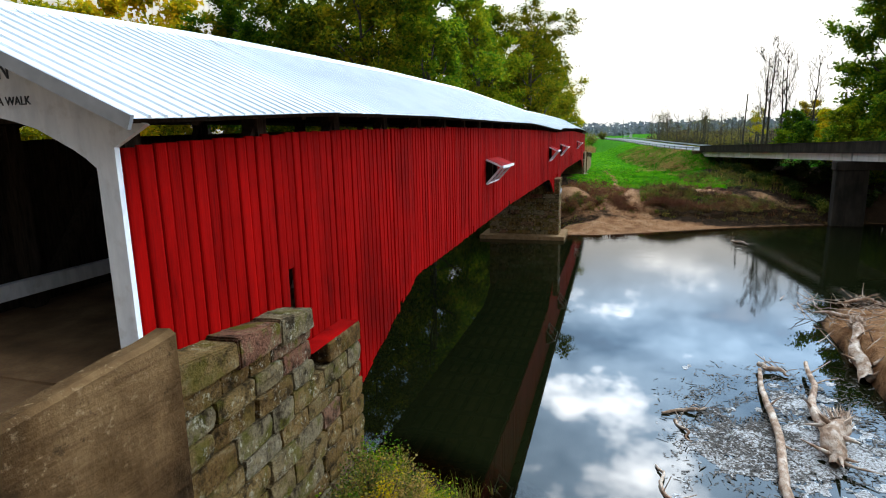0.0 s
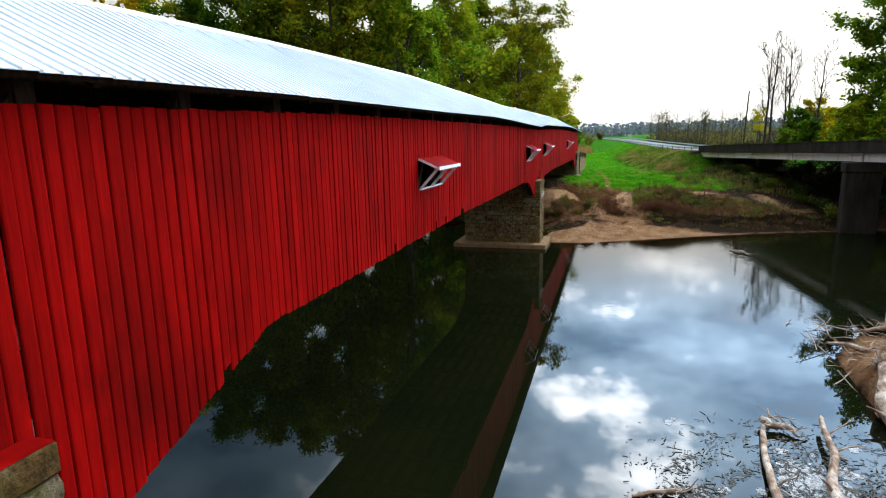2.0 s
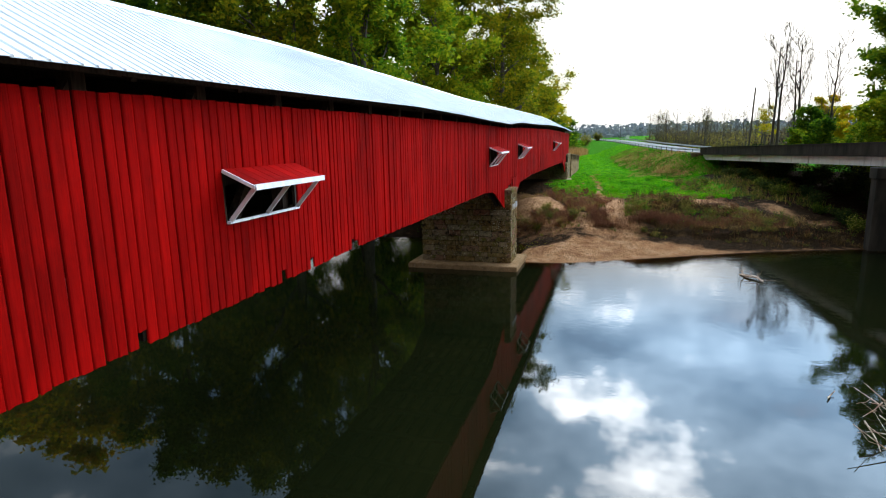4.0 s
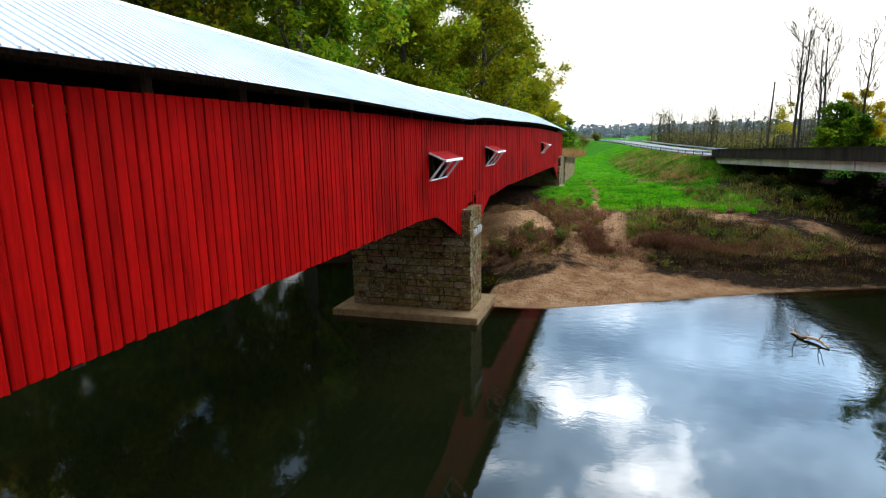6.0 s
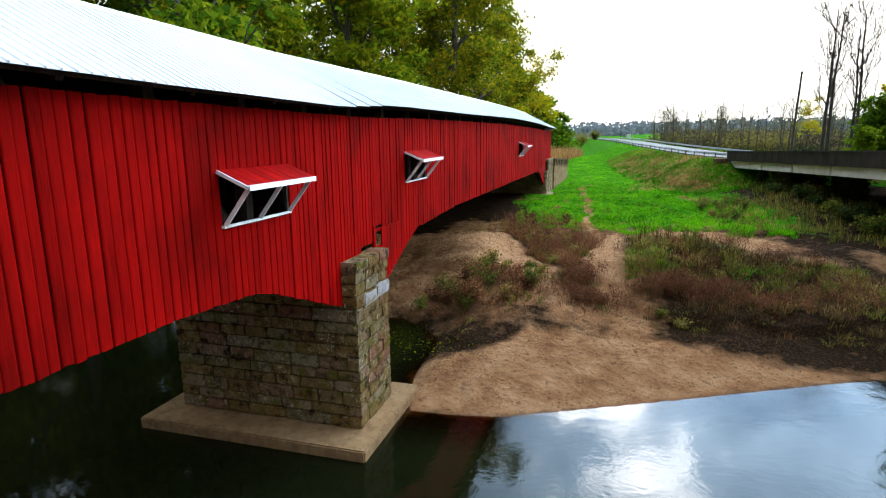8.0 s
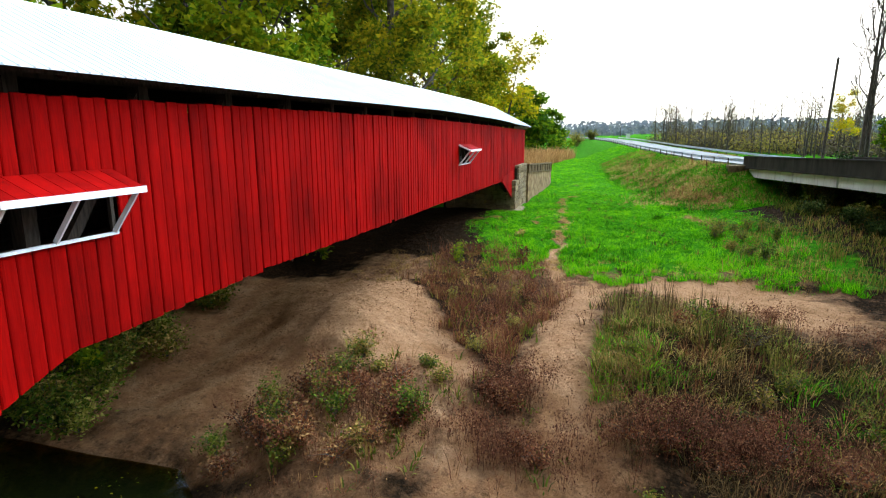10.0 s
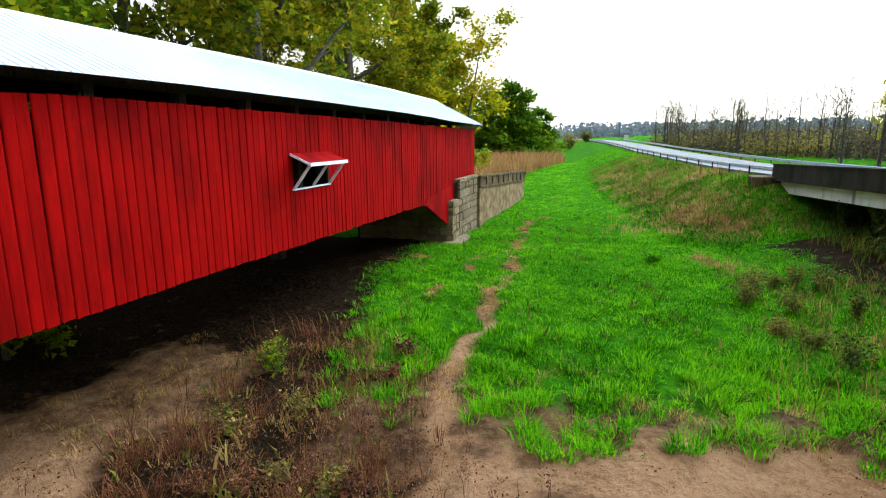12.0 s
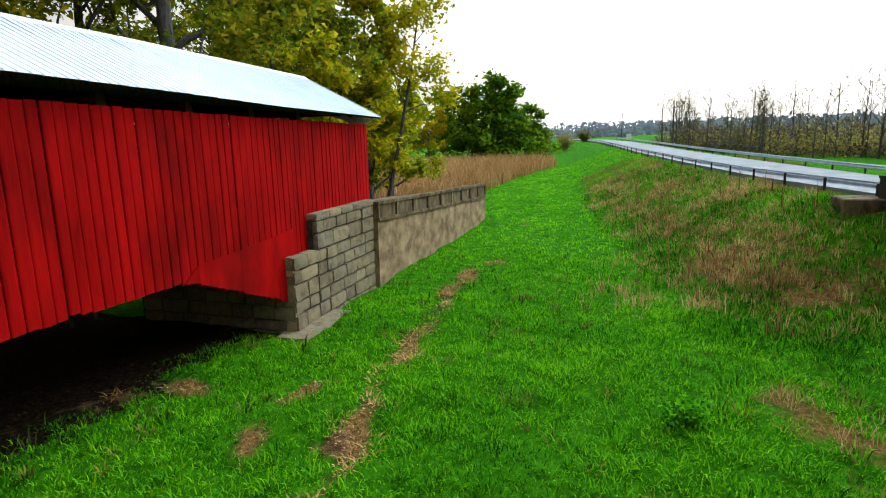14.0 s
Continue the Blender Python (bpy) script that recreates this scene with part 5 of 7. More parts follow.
# ---- trees ----
def leaf_quads(centres, size, rng, flat=0.6):
    """Small folded leaves-and-sprays as single quads at the given places."""
    n = len(centres)
    a = rng.normal(size=(n, 3))
    a[:, 2] *= flat
    a /= np.linalg.norm(a, axis=1, keepdims=True) + 1e-9
    b = np.cross(a, rng.normal(size=(n, 3)))
    b /= np.linalg.norm(b, axis=1, keepdims=True) + 1e-9
    s = (size * rng.uniform(0.55, 1.35, n))[:, None]
    w = s * rng.uniform(0.35, 0.7, n)[:, None]
    c = np.asarray(centres)
    v = np.stack([c - a * s, c + b * w, c + a * s, c - b * w], 1).reshape(-1, 3)
    f = np.arange(4 * n).reshape(n, 4)
    return v, f


def leaf_tris(centres, size, rng, flat=0.6):
    """Small leaves as single triangles, for the crowns."""
    v, f = leaf_quads(centres, size * 1.12, rng, flat)
    v = v.reshape(-1, 4, 3)
    c = v.mean(1)
    tri = np.stack([v[:, 0], c + (v[:, 2] - c) * 0.55 + (v[:, 1] - c) * 1.15, c + (v[:, 2] - c) * 0.7 + (v[:, 3] - c) * 1.15], 1).reshape(-1, 3)
    return tri, np.arange(len(tri)).reshape(-1, 3)


def grow(rng, height, spread, levels=3, lean=0.12, start=0.28, limbs=9, girth=1.0, finest=0.012, rise=0.0):
    """Branch lines of a tree: a list of (points, radii), and the tips of the twigs."""
    out, tips = [], []
    r0 = (height * 0.017 + 0.06) * girth
    n = 9
    z = np.linspace(0, height * 0.86, n)
    bend = np.cumsum(rng.normal(0, lean, (n, 2)), 0) * height / 30
    bend -= bend[0]
    trunk = np.c_[bend, z]
    rad = r0 * (1 - 0.85 * np.linspace(0, 1, n))
    out.append((trunk, rad))

    def branch(p, d, length, r, depth):
        m = 6 if depth > 2 else (4 if depth > 1 else 3)
        pts = [p]
        for _ in range(m):
            d = d + rng.normal(0, 0.16, 3) + np.array([0, 0, 0.07 + rise])
            d /= np.linalg.norm(d)
            pts.append(pts[-1] + d * length / m)
        pts = np.array(pts)
        rr = np.maximum(r * (1 - 0.8 * np.linspace(0, 1, m + 1)), finest)
        out.append((pts, rr))
        if depth <= 1:
            tips.extend(pts[1:])
            return
        for k in range(rng.integers(3, 6)):
            i = rng.integers(min(2, m - 1), m + 1)
            e = d + rng.normal(0, 0.75 - rise, 3)
            e /= np.linalg.norm(e)
            branch(pts[i], e, length * rng.uniform(0.4, 0.65), rr[i] * 0.75, depth - 1)

    for k in range(limbs):
        t = start + (0.98 - start) * (k + rng.uniform(0, 0.8)) / limbs
        i = t * (n - 1)
        p = np.array([np.interp(i, range(n), trunk[:, c]) for c in range(3)])
        ang = k * 2.4 + rng.uniform(-0.5, 0.5)
        lift = rng.uniform(0.25, 0.8) + 0.6 * t + 2 * rise
        d = np.array([math.cos(ang), math.sin(ang), lift])
        d /= np.linalg.norm(d)
        branch(p, d, spread * rng.uniform(0.75, 1.15) * (1.1 - 0.5 * t), r0 * 0.42 * (1.1 - t * 0.7), levels - 1)
    tips.extend(trunk[-3:])
    return out, np.array(tips)


def tree(name, seed, height, spread, leaves, mat, label, leaf=0.19, puff=1.0, levels=3, start=0.28, limbs=9, category="tree", girth=1.0, finest=0.012, rise=0.0):
    rng = np.random.default_rng(seed)
    lines, tips = grow(rng, height, spread, levels, start=start, limbs=limbs, girth=girth, finest=finest, rise=rise)
    root = tagged(empty(name, (0, 0, -60)), label, category)
    vs, fs, base = [], [], 0
    for k, (p, r) in enumerate(lines):
        if leaves > 5000 and r[0] < 0.045:
            continue
        v, f = tube_arrays(p, r, 7 if k == 0 else (4 if r[0] > 0.05 else 3))
        vs.append(v), fs.append(f + base)
        base += len(v)
    soup("trunk", np.concatenate(vs), np.concatenate(fs), BARK, root, smooth=True)
    if leaves:
        # full and thin sprays side by side
        weight = rng.uniform(0.15, 1.0, len(tips)) ** 1.5
        pick = tips[rng.choice(len(tips), leaves, p=weight / weight.sum())]
        lump_c = rng.normal(0, puff * 0.5, (leaves, 3)) * np.array([1, 1, 0.7])
        v, f = leaf_tris(pick + lump_c, leaf, rng)
        soup("crown", v, f, mat, root)
    return root


TALL = "tall leafy river tree with green and yellowing leaves"
TREES = {
    "big": tree("tree", 5, 27, 6.8, 31000, LEAF_GREEN, TALL, 0.205, 0.95, 4, 0.12, 16),
    "big2": tree("tree", 8, 26.5, 6.6, 31000, LEAF_OLIVE, TALL, 0.205, 0.95, 4, 0.10, 16),
    "open": tree("tree", 6, 26, 6.4, 31000, LEAF_OLIVE, "tall river tree with dark limbs showing through thinning leaves", 0.157, 0.95, 4, 0.20, 14, girth=1.1),
    "gold": tree("tree", 14, 18, 4.4, 11500, LEAF_YELLOW, "leafy tree turning yellow in autumn", 0.23, 0.9, 4, 0.12, 13),
    "low": tree("tree", 17, 11, 3.6, 5600, LEAF_GREEN, "low bushy green tree", 0.265, 0.85, 4, 0.04, 13),
    "airy": tree("tree", 23, 17, 2.6, 3000, LEAF_YELLOW, "slender half-bare tree with a few yellow leaves", 0.15, 0.8, 4, 0.45, 9, girth=0.5),
    "bare": tree("tree", 29, 18, 4.0, 0, LEAF_SPARSE, "bare grey tree with forked limbs", 0.2, 0.8, 4, 0.30, 11, girth=0.62, finest=0.022, rise=0.16),
    "thin": tree("tree", 31, 11, 2.6, 240, LEAF_SPARSE, "small thin half-bare autumn tree", 0.09, 0.6, 3, 0.15, 15, girth=0.7, finest=0.02, rise=0.08),
}


def plant(kind, x, y, scale=1.0, turn=0.0, sink=0.25, squash=1.0, tilt=0.0):
    z = float(land(x, y)) - sink
    m = Matrix.Translation((x, y, z)) @ Matrix.Rotation(tilt, 4, "Y") @ Matrix.Rotation(turn, 4, "Z") @ Matrix.Diagonal((scale, scale, scale * squash, 1))
    return copy_thing(TREES[kind], m)


# wooded bank behind the covered bridge
for kind, x, y, s, r in (
    ("big", -16, 61.5, 1.12, 0.3), ("big2", -23, 60, 1.14, 1.9), ("big2", -31, 60, 1.14, 3.2), ("big", -38.5, 60.5, 1.08, 4.4), ("big2", -46, 61, 0.95, 2.2), ("gold", -52, 59, 1.6, 0.6), ("gold", -59, 58.5, 1.6, 2.6), ("gold", -66, 59, 1.55, 4.6),
    ("big", -14, 79, 1.0, 5.1), ("big2", -23, 76, 1.0, 0.9), ("open", -8.0, 91, 1.1, 2.4), ("bare", -15.5, 94, 1.8, 1.0), ("big2", -17, 92, 1.05, 1.2), ("open", -9.4, 104, 1.02, 3.5), ("big2", -9.2, 117.5, 0.80, 0.2),
    ("big2", -19, 108, 0.95, 5.7), ("gold", -8.6, 111, 0.80, 3.0), ("gold", -7.8, 121.5, 0.92, 1.0), ("gold", -8.4, 127, 0.75, 4.0), ("open", -20, 124, 0.95, 2.0),
    ("gold", -68, 74, 1.25, 2.4), ("gold", -60, 76, 1.2, 0.4), ("gold", -82, 62, 1.2, 1.0), ("big2", -95, 70, 0.9, 0.5), ("big", -34, 78, 1.0, 1.4), ("big2", -44, 76, 0.9, 5.0), ("big2", -32, 96, 1.0, 4.0),
    ("low", -12.5, 68, 0.75, 0.7), ("low", -18, 64, 0.8, 2.7), ("low", -27, 64, 0.9, 3.0), ("low", -36, 64, 0.9, 4.4), ("low", -12, 84, 0.9, 5.5), ("low", -19, 72, 0.9, 0.5), ("low", -28, 88, 1.2, 2.5),
    ("low", -11, 98, 0.8, 4.2), ("low", -13, 103, 0.9, 0.4), ("low", -10.5, 111, 0.75, 3.0), ("low", -11, 120, 0.8, 1.5), ("low", -17, 98, 1.0, 2.0), ("low", -24, 104, 1.1, 4.0), ("low", -9.2, 77, 0.55, 2.0), ("low", -9.6, 62.5, 0.4, 1.0), ("low", -10.5, 66, 0.45, 3.0), ("low", -11, 72, 0.5, 4.5), ("low", -10, 70, 0.35, 2.5),
):
    plant(kind, x, y, s, r)
plant("airy", -7.0, 122.0, 1.22, 0.6, tilt=0.20)
# round trees at the end of the corn
for kind, x, y, s, r in (("low", -13, 196, 1.72, 0.8), ("low", -20, 199, 1.55, 2.1), ("low", -8, 203, 1.15, 1.1), ("gold", -27, 192, 0.75, 3.3), ("low", -33, 190, 1.5, 5.1), ("gold", -42, 185, 0.75, 1.0), ("low", -27, 205, 1.5, 0.3), ("low", -48, 188, 1.5, 4.3), ("big", -58, 180, 0.7, 0.5), ("low", -16, 208, 1.5, 4.0)):
    plant(kind, x, y, s, r, 2.4 * s if kind == "low" else 0.3)
# trees behind the highway bridge
for kind, x, y, s, r in (
    ("bare", 30.8, 113, 1.15, 0.3), ("bare", 32.2, 116, 1.25, 2.5), ("bare", 34.5, 114, 1.2, 4.1), ("bare", 37, 108, 1.1, 1.1), ("bare", 33.4, 112, 1.05, 5.2), ("low", 34, 106, 0.72, 1.0), ("gold", 38, 112, 0.62, 2.2), ("gold", 42, 106, 0.6, 0.2), ("airy", 31.5, 122, 0.6, 0.4),
    ("big", 42.5, 93, 1.14, 1.3), ("big2", 47, 102, 0.9, 3.3), ("big", 53, 95, 1.0, 0.2), ("big2", 47, 86, 1.1, 4.0), ("big2", 58, 82, 1.0, 2.4), ("big", 64, 76, 1.0, 5.0), ("big2", 52, 73, 0.8, 1.0), ("big", 74, 74, 0.9, 3.1), ("low", 44, 78, 1.1, 0.5), ("low", 47, 70, 1.0, 2.8), ("low", 40, 84, 1.0, 4.0), ("thin", 30, 128, 0.8, 1.9), ("low", 49, 86, 0.9, 5.0), ("low", 40, 92, 0.7, 0.9), ("low", 58, 76, 1.1, 0.9),
    ("low", 33, 96, 0.6, 1.2), ("low", 35, 88, 0.8, 3.0), ("low", 37, 79, 0.9, 0.3), ("low", 39, 71, 0.9, 5.1), ("low", 33, 83, 0.6, 2.0), ("low", 36, 75, 0.6, 4.2), ("low", 42, 66, 0.8, 1.0), ("low", 31, 101, 0.5, 5.5),
    ("big", 75, 34, 0.9, 3.0), ("big2", 62, 25, 0.9, 3.5), ("low", 46, 28, 1.0, 1.5),
):
    plant(kind, x, y, s, r)
rnd = random.Random(77)
for k in range(105):
    u = k / 104
    x = 19 + 46 * u ** 1.15 + rnd.uniform(-3, 3)
    y = 205 - 62 * u + rnd.uniform(-12, 16)
    kind = rnd.choice(("thin", "thin", "bare", "bare", "thin", "thin", "low" if u > 0.6 else "thin"))
    s = {"thin": 0.72, "bare": 0.46, "airy": 0.6, "low": 0.5}[kind] * rnd.uniform(0.5, 1.6)
    plant(kind, x, y, s, rnd.uniform(0, 6.28))
for t in TREES.values():
    for ob in (*t.children_recursive, t):
        bpy.data.objects.remove(ob)

rng = np.random.default_rng(3)


def woods():
    """Far line of woods round the fields: trunks and ragged crowns."""
    n = 2600
    a = rng.uniform(-1.35, 1.1, n)
    rad = rng.uniform(520, 680, n)
    cx, cy = rad * np.sin(a), 60 + rad * np.cos(a)
    h = rng.uniform(7, 14, n)
    z = land(cx, cy)
    c = []
    for k in range(14):
        t = rng.uniform(0.0, 1.0, n)
        c.append(np.c_[cx + rng.normal(0, 4.5, n), cy + rng.normal(0, 4.5, n), z + h * t])
    c = np.concatenate(c)
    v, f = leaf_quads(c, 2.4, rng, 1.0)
    tagged(soup("far_woods", v, f, FARWOOD), "line of bare woods along the horizon, coloured blue-grey for haze", "woods", kind="stuff")


woods()


def ragged(x, y, s=1.0):
    return 0.5 + 0.5 * np.sin(x * 1.7 * s + 2 * np.sin(y * 0.9 * s)) * np.sin(y * 1.3 * s + 1.4 * np.sin(x * 1.1 * s))


def stalks(name, xs, ys, height, width, mat, label, category, leaves=2, lean=0.25, spread=0.12, zoff=0.0):
    """Thin upright blades, each a tapering bent strip, in one mesh."""
    n = len(xs)
    z = land(xs, ys) + zoff
    vs, fs = [], []
    base = 0
    for k in range(leaves):
        ang = rng.uniform(0, 6.283, n)
        h = height * rng.uniform(0.45, 1.2, n) * (0.55 + 0.7 * ragged(xs, ys, 1.7))
        w = width * rng.uniform(0.6, 1.3, n)
        ox, oy = rng.normal(0, spread, n), rng.normal(0, spread, n)
        dx, dy = np.cos(ang), np.sin(ang)
        b = rng.uniform(0, 6.283, n)
        lx, ly = np.cos(b) * lean * h, np.sin(b) * lean * h
        p = np.c_[xs + ox, ys + oy, z - 0.03]
        side = np.c_[dx * w, dy * w, np.zeros(n)]
        midp = p + np.c_[lx * 0.3, ly * 0.3, h * 0.6]
        tip = p + np.c_[lx, ly, h]
        v = np.stack([p - side, p + side, midp + side * 0.8, midp - side * 0.8, tip], 1).reshape(-1, 3)
        o = base + 5 * np.arange(n)[:, None]
        fs.append(np.concatenate([o + [[0, 1, 2]], o + [[0, 2, 3]], o + [[3, 2, 4]]]))
        vs.append(v)
        base += 5 * n
    return tagged(soup(name, np.concatenate(vs), np.concatenate(fs), mat), label, category, kind="stuff")


def tufts(name, xs, ys, height, width, mat, label, category, blades=7, lean=0.5, radius=0.07):
    """Clumps of blades that fan out from one root."""
    n = len(xs)
    size = rng.uniform(0.45, 1.25, n) * (0.55 + 0.75 * ragged(xs, ys, 1.9))
    z = land(xs, ys)
    vs, fs = [], []
    base = 0
    for k in range(blades):
        ang = 6.283 * k / blades + rng.uniform(-0.6, 0.6, n)
        h = height * size * rng.uniform(0.6, 1.15, n)
        w = width * rng.uniform(0.7, 1.3, n)
        dx, dy = np.cos(ang), np.sin(ang)
        ln = lean * h * rng.uniform(0.4, 1.5, n)
        p = np.c_[xs + dx * radius * size, ys + dy * radius * size, z - 0.03]
        side = np.c_[-dy * w, dx * w, np.zeros(n)]
        midp = p + np.c_[dx * ln * 0.35, dy * ln * 0.35, h * 0.65]
        tip = p + np.c_[dx * ln, dy * ln, h * rng.uniform(0.8, 1.0, n)]
        vs.append(np.stack([p - side, p + side, midp + side * 0.75, midp - side * 0.75, tip], 1).reshape(-1, 3))
        o = base + 5 * np.arange(n)[:, None]
        fs.append(np.concatenate([o + [[0, 1, 2]], o + [[0, 2, 3]], o + [[3, 2, 4]]]))
        base += 5 * n
    return tagged(soup(name, np.concatenate(vs), np.concatenate(fs), mat), label, category, kind="stuff")


def scatter(n, x0, x1, y0, y1, keep):
    x, y = rng.uniform(x0, x1, n), rng.uniform(y0, y1, n)
    k = keep(x, y) > rng.uniform(0, 1, n)
    k &= ~((x < 0.75) & (x > -6.6) & (y > 96.9) & (y < 124.5))
    return x[k], y[k]


def clump(x, y, s, share):
    """Patches that cover about the given share of the ground."""
    return smooth(share + 0.12, share - 0.12, 1 - ragged(x, y, s) * (0.6 + 0.4 * ragged(x + 7, y - 3, 2.7 * s)))


def only_grass(x, y):
    g, s, d = zones(x, y)
    return g * (1 - s) * (1 - 0.9 * smooth(0.3, 0.62, d))


x, y = scatter(38000, -3, 19, 76, 112, lambda x, y: only_grass(x, y) * (0.3 + 0.7 * ragged(x, y, 1.3)))
tufts("lush_grass", x, y, 0.17, 0.013, GRASS, "lush bright green grass", "grass", 5, 1.0, 0.09)
x, y = scatter(14000, -2, 16, 85, 103, only_grass)
tufts("fine_grass", x, y, 0.13, 0.013, GRASS, "fine short green grass", "grass", 5, 0.9, 0.10)
x, y = scatter(16000, -2, 7, 84, 112, lambda x, y: 0.9 * smooth(0.22, 0.55, zones(x, y)[1]))
tufts("dry_grass", x, y, 0.11, 0.020, WEED_D, "flattened orange straw along the worn path", "grass", 5, 1.8, 0.10)
x, y = scatter(5200, -2, 19, 79, 112, lambda x, y: only_grass(x, y) * clump(x, y, 1.6, 0.45))
tufts("grass_tufts", x, y, 0.30, 0.014, GRASS, "taller dark green grass tufts", "grass", 12, 0.8, 0.10)
x, y = scatter(15000, -10, 18, 110, 175, only_grass)
tufts("lush_grass", x, y, 0.16, 0.030, GRASS, "lush bright green grass", "grass", 5, 0.7, 0.16)
x, y = scatter(15000, -1, 19, 72, 83, lambda x, y: 0.8 * clump(x, y, 1.3, 0.56) * (1 - thicket(x, y)) * (zones(x, y)[0] > 0.15) * smooth(71, 76, y))
tufts("lush_grass", x, y, 0.34, 0.014, GRASS, "ragged green grass clumps on bare dirt", "grass", 8, 0.8, 0.10)
x, y = scatter(5000, -4, 19, 72, 80, lambda x, y: smooth(76.0, 77.5, y + 9 * (x < 4)) * clump(x + 4, y, 1.7, 0.5) * (1 - 0.6 * thicket(x, y)))
tufts("dry_grass", x, y, 0.22, 0.008, WEED_D, "short dry grass on bare dirt", "grass", 7, 0.9, 0.10)
x, y = scatter(1500, 8, 19, 75.5, 79.5, lambda x, y: np.clip(lump(x, y, 12.9, 77.2, 0.8, 0.45, 1.0) + lump(x, y, 14.4, 77.6, 0.7, 0.3, 1.0) + lump(x, y, 16.8, 77.4, 1.2, 0.35, 1.0) + lump(x, y, 10.4, 77.5, 0.9, 0.3, 0.8), 0, 1))
tufts("brown_brush", x, y, 0.26, 0.010, DUN, "low dark dead brush at the edge of the grass", "brush", 8, 1.3, 0.14)
x, y = scatter(1500, -2, 18, 77, 112, lambda x, y: only_grass(x, y) * ragged(x, y, 0.7) ** 3)
tufts("pale_weeds", x, y, 0.34, 0.02, WEED_G, "broad pale green weeds in the grass", "weeds", 9, 0.8, 0.12)


def weeds_right(x, y):
    return ((smooth(13, 17, x - 0.12 * (y - 78)) * smooth(77, 79.5, y + 0.9 * np.maximum(x - 17.5, 0)) * (1 - smooth(88, 93, y))) * (0.25 + 0.75 * ragged(x, y))) * 0.9


x, y = scatter(9000, 10, 27, 72, 108, weeds_right)
tufts("tall_weeds", x, y, 0.45, 0.018, WEED_G, "tall ragged green weeds", "weeds", 6, 0.6, 0.12)
x, y = scatter(5200, 10, 27, 72, 108, lambda x, y: weeds_right(x, y) * ragged(x, y, 0.6))
stalks("dead_stalks", x, y, 0.7, 0.011, WEED_D, "dry straw-coloured weed stalks", "weeds", 2, 0.25, 0.1)


def gully(x, y):
    return thicket(x, y) * (0.4 + 0.6 * ragged(x, y))


x, y = scatter(15000, -2, 8, 62, 83, lambda x, y: gully(x, y) * clump(x, y, 1.4, 0.55))
tufts("brown_brush", x, y, 0.75, 0.008, WEED_B, "dense dead brown brush in the gully", "brush", 8, 0.8, 0.10)
x, y = scatter(3500, -2, 8, 62, 83, lambda x, y: gully(x, y) * ragged(x, y, 0.5))
stalks("green_weeds", x, y, 0.45, 0.03, WEED_G, "green weeds among dead brush", "weeds", 3, 0.6, 0.15)


def knoll(x, y):
    k = lump(x, y, 13.0, 67.4, 4.4, 4.6, 1.5) + lump(x, y, 19.5, 66, 4, 4, 1.2)
    edge = np.interp(y, [60, 66.6, 68.0, 69.4, 71.4, 73], [40, 40, 14.6, 12.6, 11.2, 9.8]) + 0.3 * grit(x, y, 0.8, 15)
    return np.clip(k, 0, 1) * (1 - smooth(-0.3, 0.5, x - edge)) * smooth(0.0, 1.0, x - 8.0 - 0.35 * np.sin(y * 2.1)) * (1 - smooth(72.6, 74.2, y + 0.4 * np.sin(x * 1.3)))


x, y = scatter(11000, 7.8, 28, 58, 75, lambda x, y: knoll(x, y) * (0.15 + 0.85 * smooth(-0.25, 0.25, grit(x, y, 1.3, 11))) * smooth(62.8, 64.5, y))
tufts("tall_weeds", x, y, 0.40, 0.013, DUN, "tangled olive and brown weeds on the bank", "weeds", 8, 1.2, 0.16)
x, y = scatter(6500, 7.8, 28, 62, 75, lambda x, y: knoll(x, y) * smooth(0.0, 0.3, grit(x, y, 1.0, 21)))
tufts("tall_weeds", x, y, 0.46, 0.015, WEED_G, "ragged green weeds on the knoll", "weeds", 7, 1.0, 0.14)
x, y = scatter(2600, 7.8, 24, 62, 75, lambda x, y: knoll(x, y) * smooth(0.1, 0.35, grit(x, y, 0.9, 22)))
tufts("dry_grass", x, y, 0.50, 0.008, WEED_R, "bent straw-coloured grass on the knoll", "grass", 8, 1.4, 0.12)
x, y = scatter(900, 7.8, 18, 62, 73, lambda x, y: knoll(x, y) * smooth(0.28, 0.40, grit(x, y, 0.8, 23)))
tufts("green_grass", x, y, 0.40, 0.014, GRASS, "bright green grass clump on the knoll", "grass", 9, 0.9, 0.12)
x, y = scatter(5000, 8.2, 28, 64, 75, lambda x, y: knoll(x, y) * clump(x + 3, y, 1.1, 0.48) * smooth(66, 69, y) * smooth(-0.2, 0.4, grit(x, y, 1.0, 17)))
stalks("dead_stalks", x, y, 0.7, 0.007, WEED_T, "thin upright olive weed stalks", "weeds", 4, 0.16, 0.14)
x, y = scatter(7000, 8.2, 28, 60, 75, lambda x, y: knoll(x, y) * clump(x - 2, y + 5, 1.4, 0.48))
stalks("dead_stalks", x, y, 0.65, 0.009, WEED_B, "dark reddish seed stalks on the bank", "weeds", 4, 0.35, 0.14)
x, y = scatter(13000, 8.8, 30, 57, 66, lambda x, y: np.clip(lump(x, y, 16, 62.0, 9, 1.5, 1.4), 0, 1) * clump(x, y, 1.5, 0.5))
tufts("brown_brush", x, y, 0.42, 0.009, DUN, "dead dun-brown brush on the bank", "brush", 7, 1.0, 0.14)
x, y = scatter(6000, 9, 30, 57, 64, lambda x, y: np.clip(lump(x, y, 10.8, 59.9, 1.3, 0.6, 1.0) + lump(x, y, 17, 60.8, 5, 0.7, 0.4), 0, 1) * clump(x, y, 1.4, 0.5))
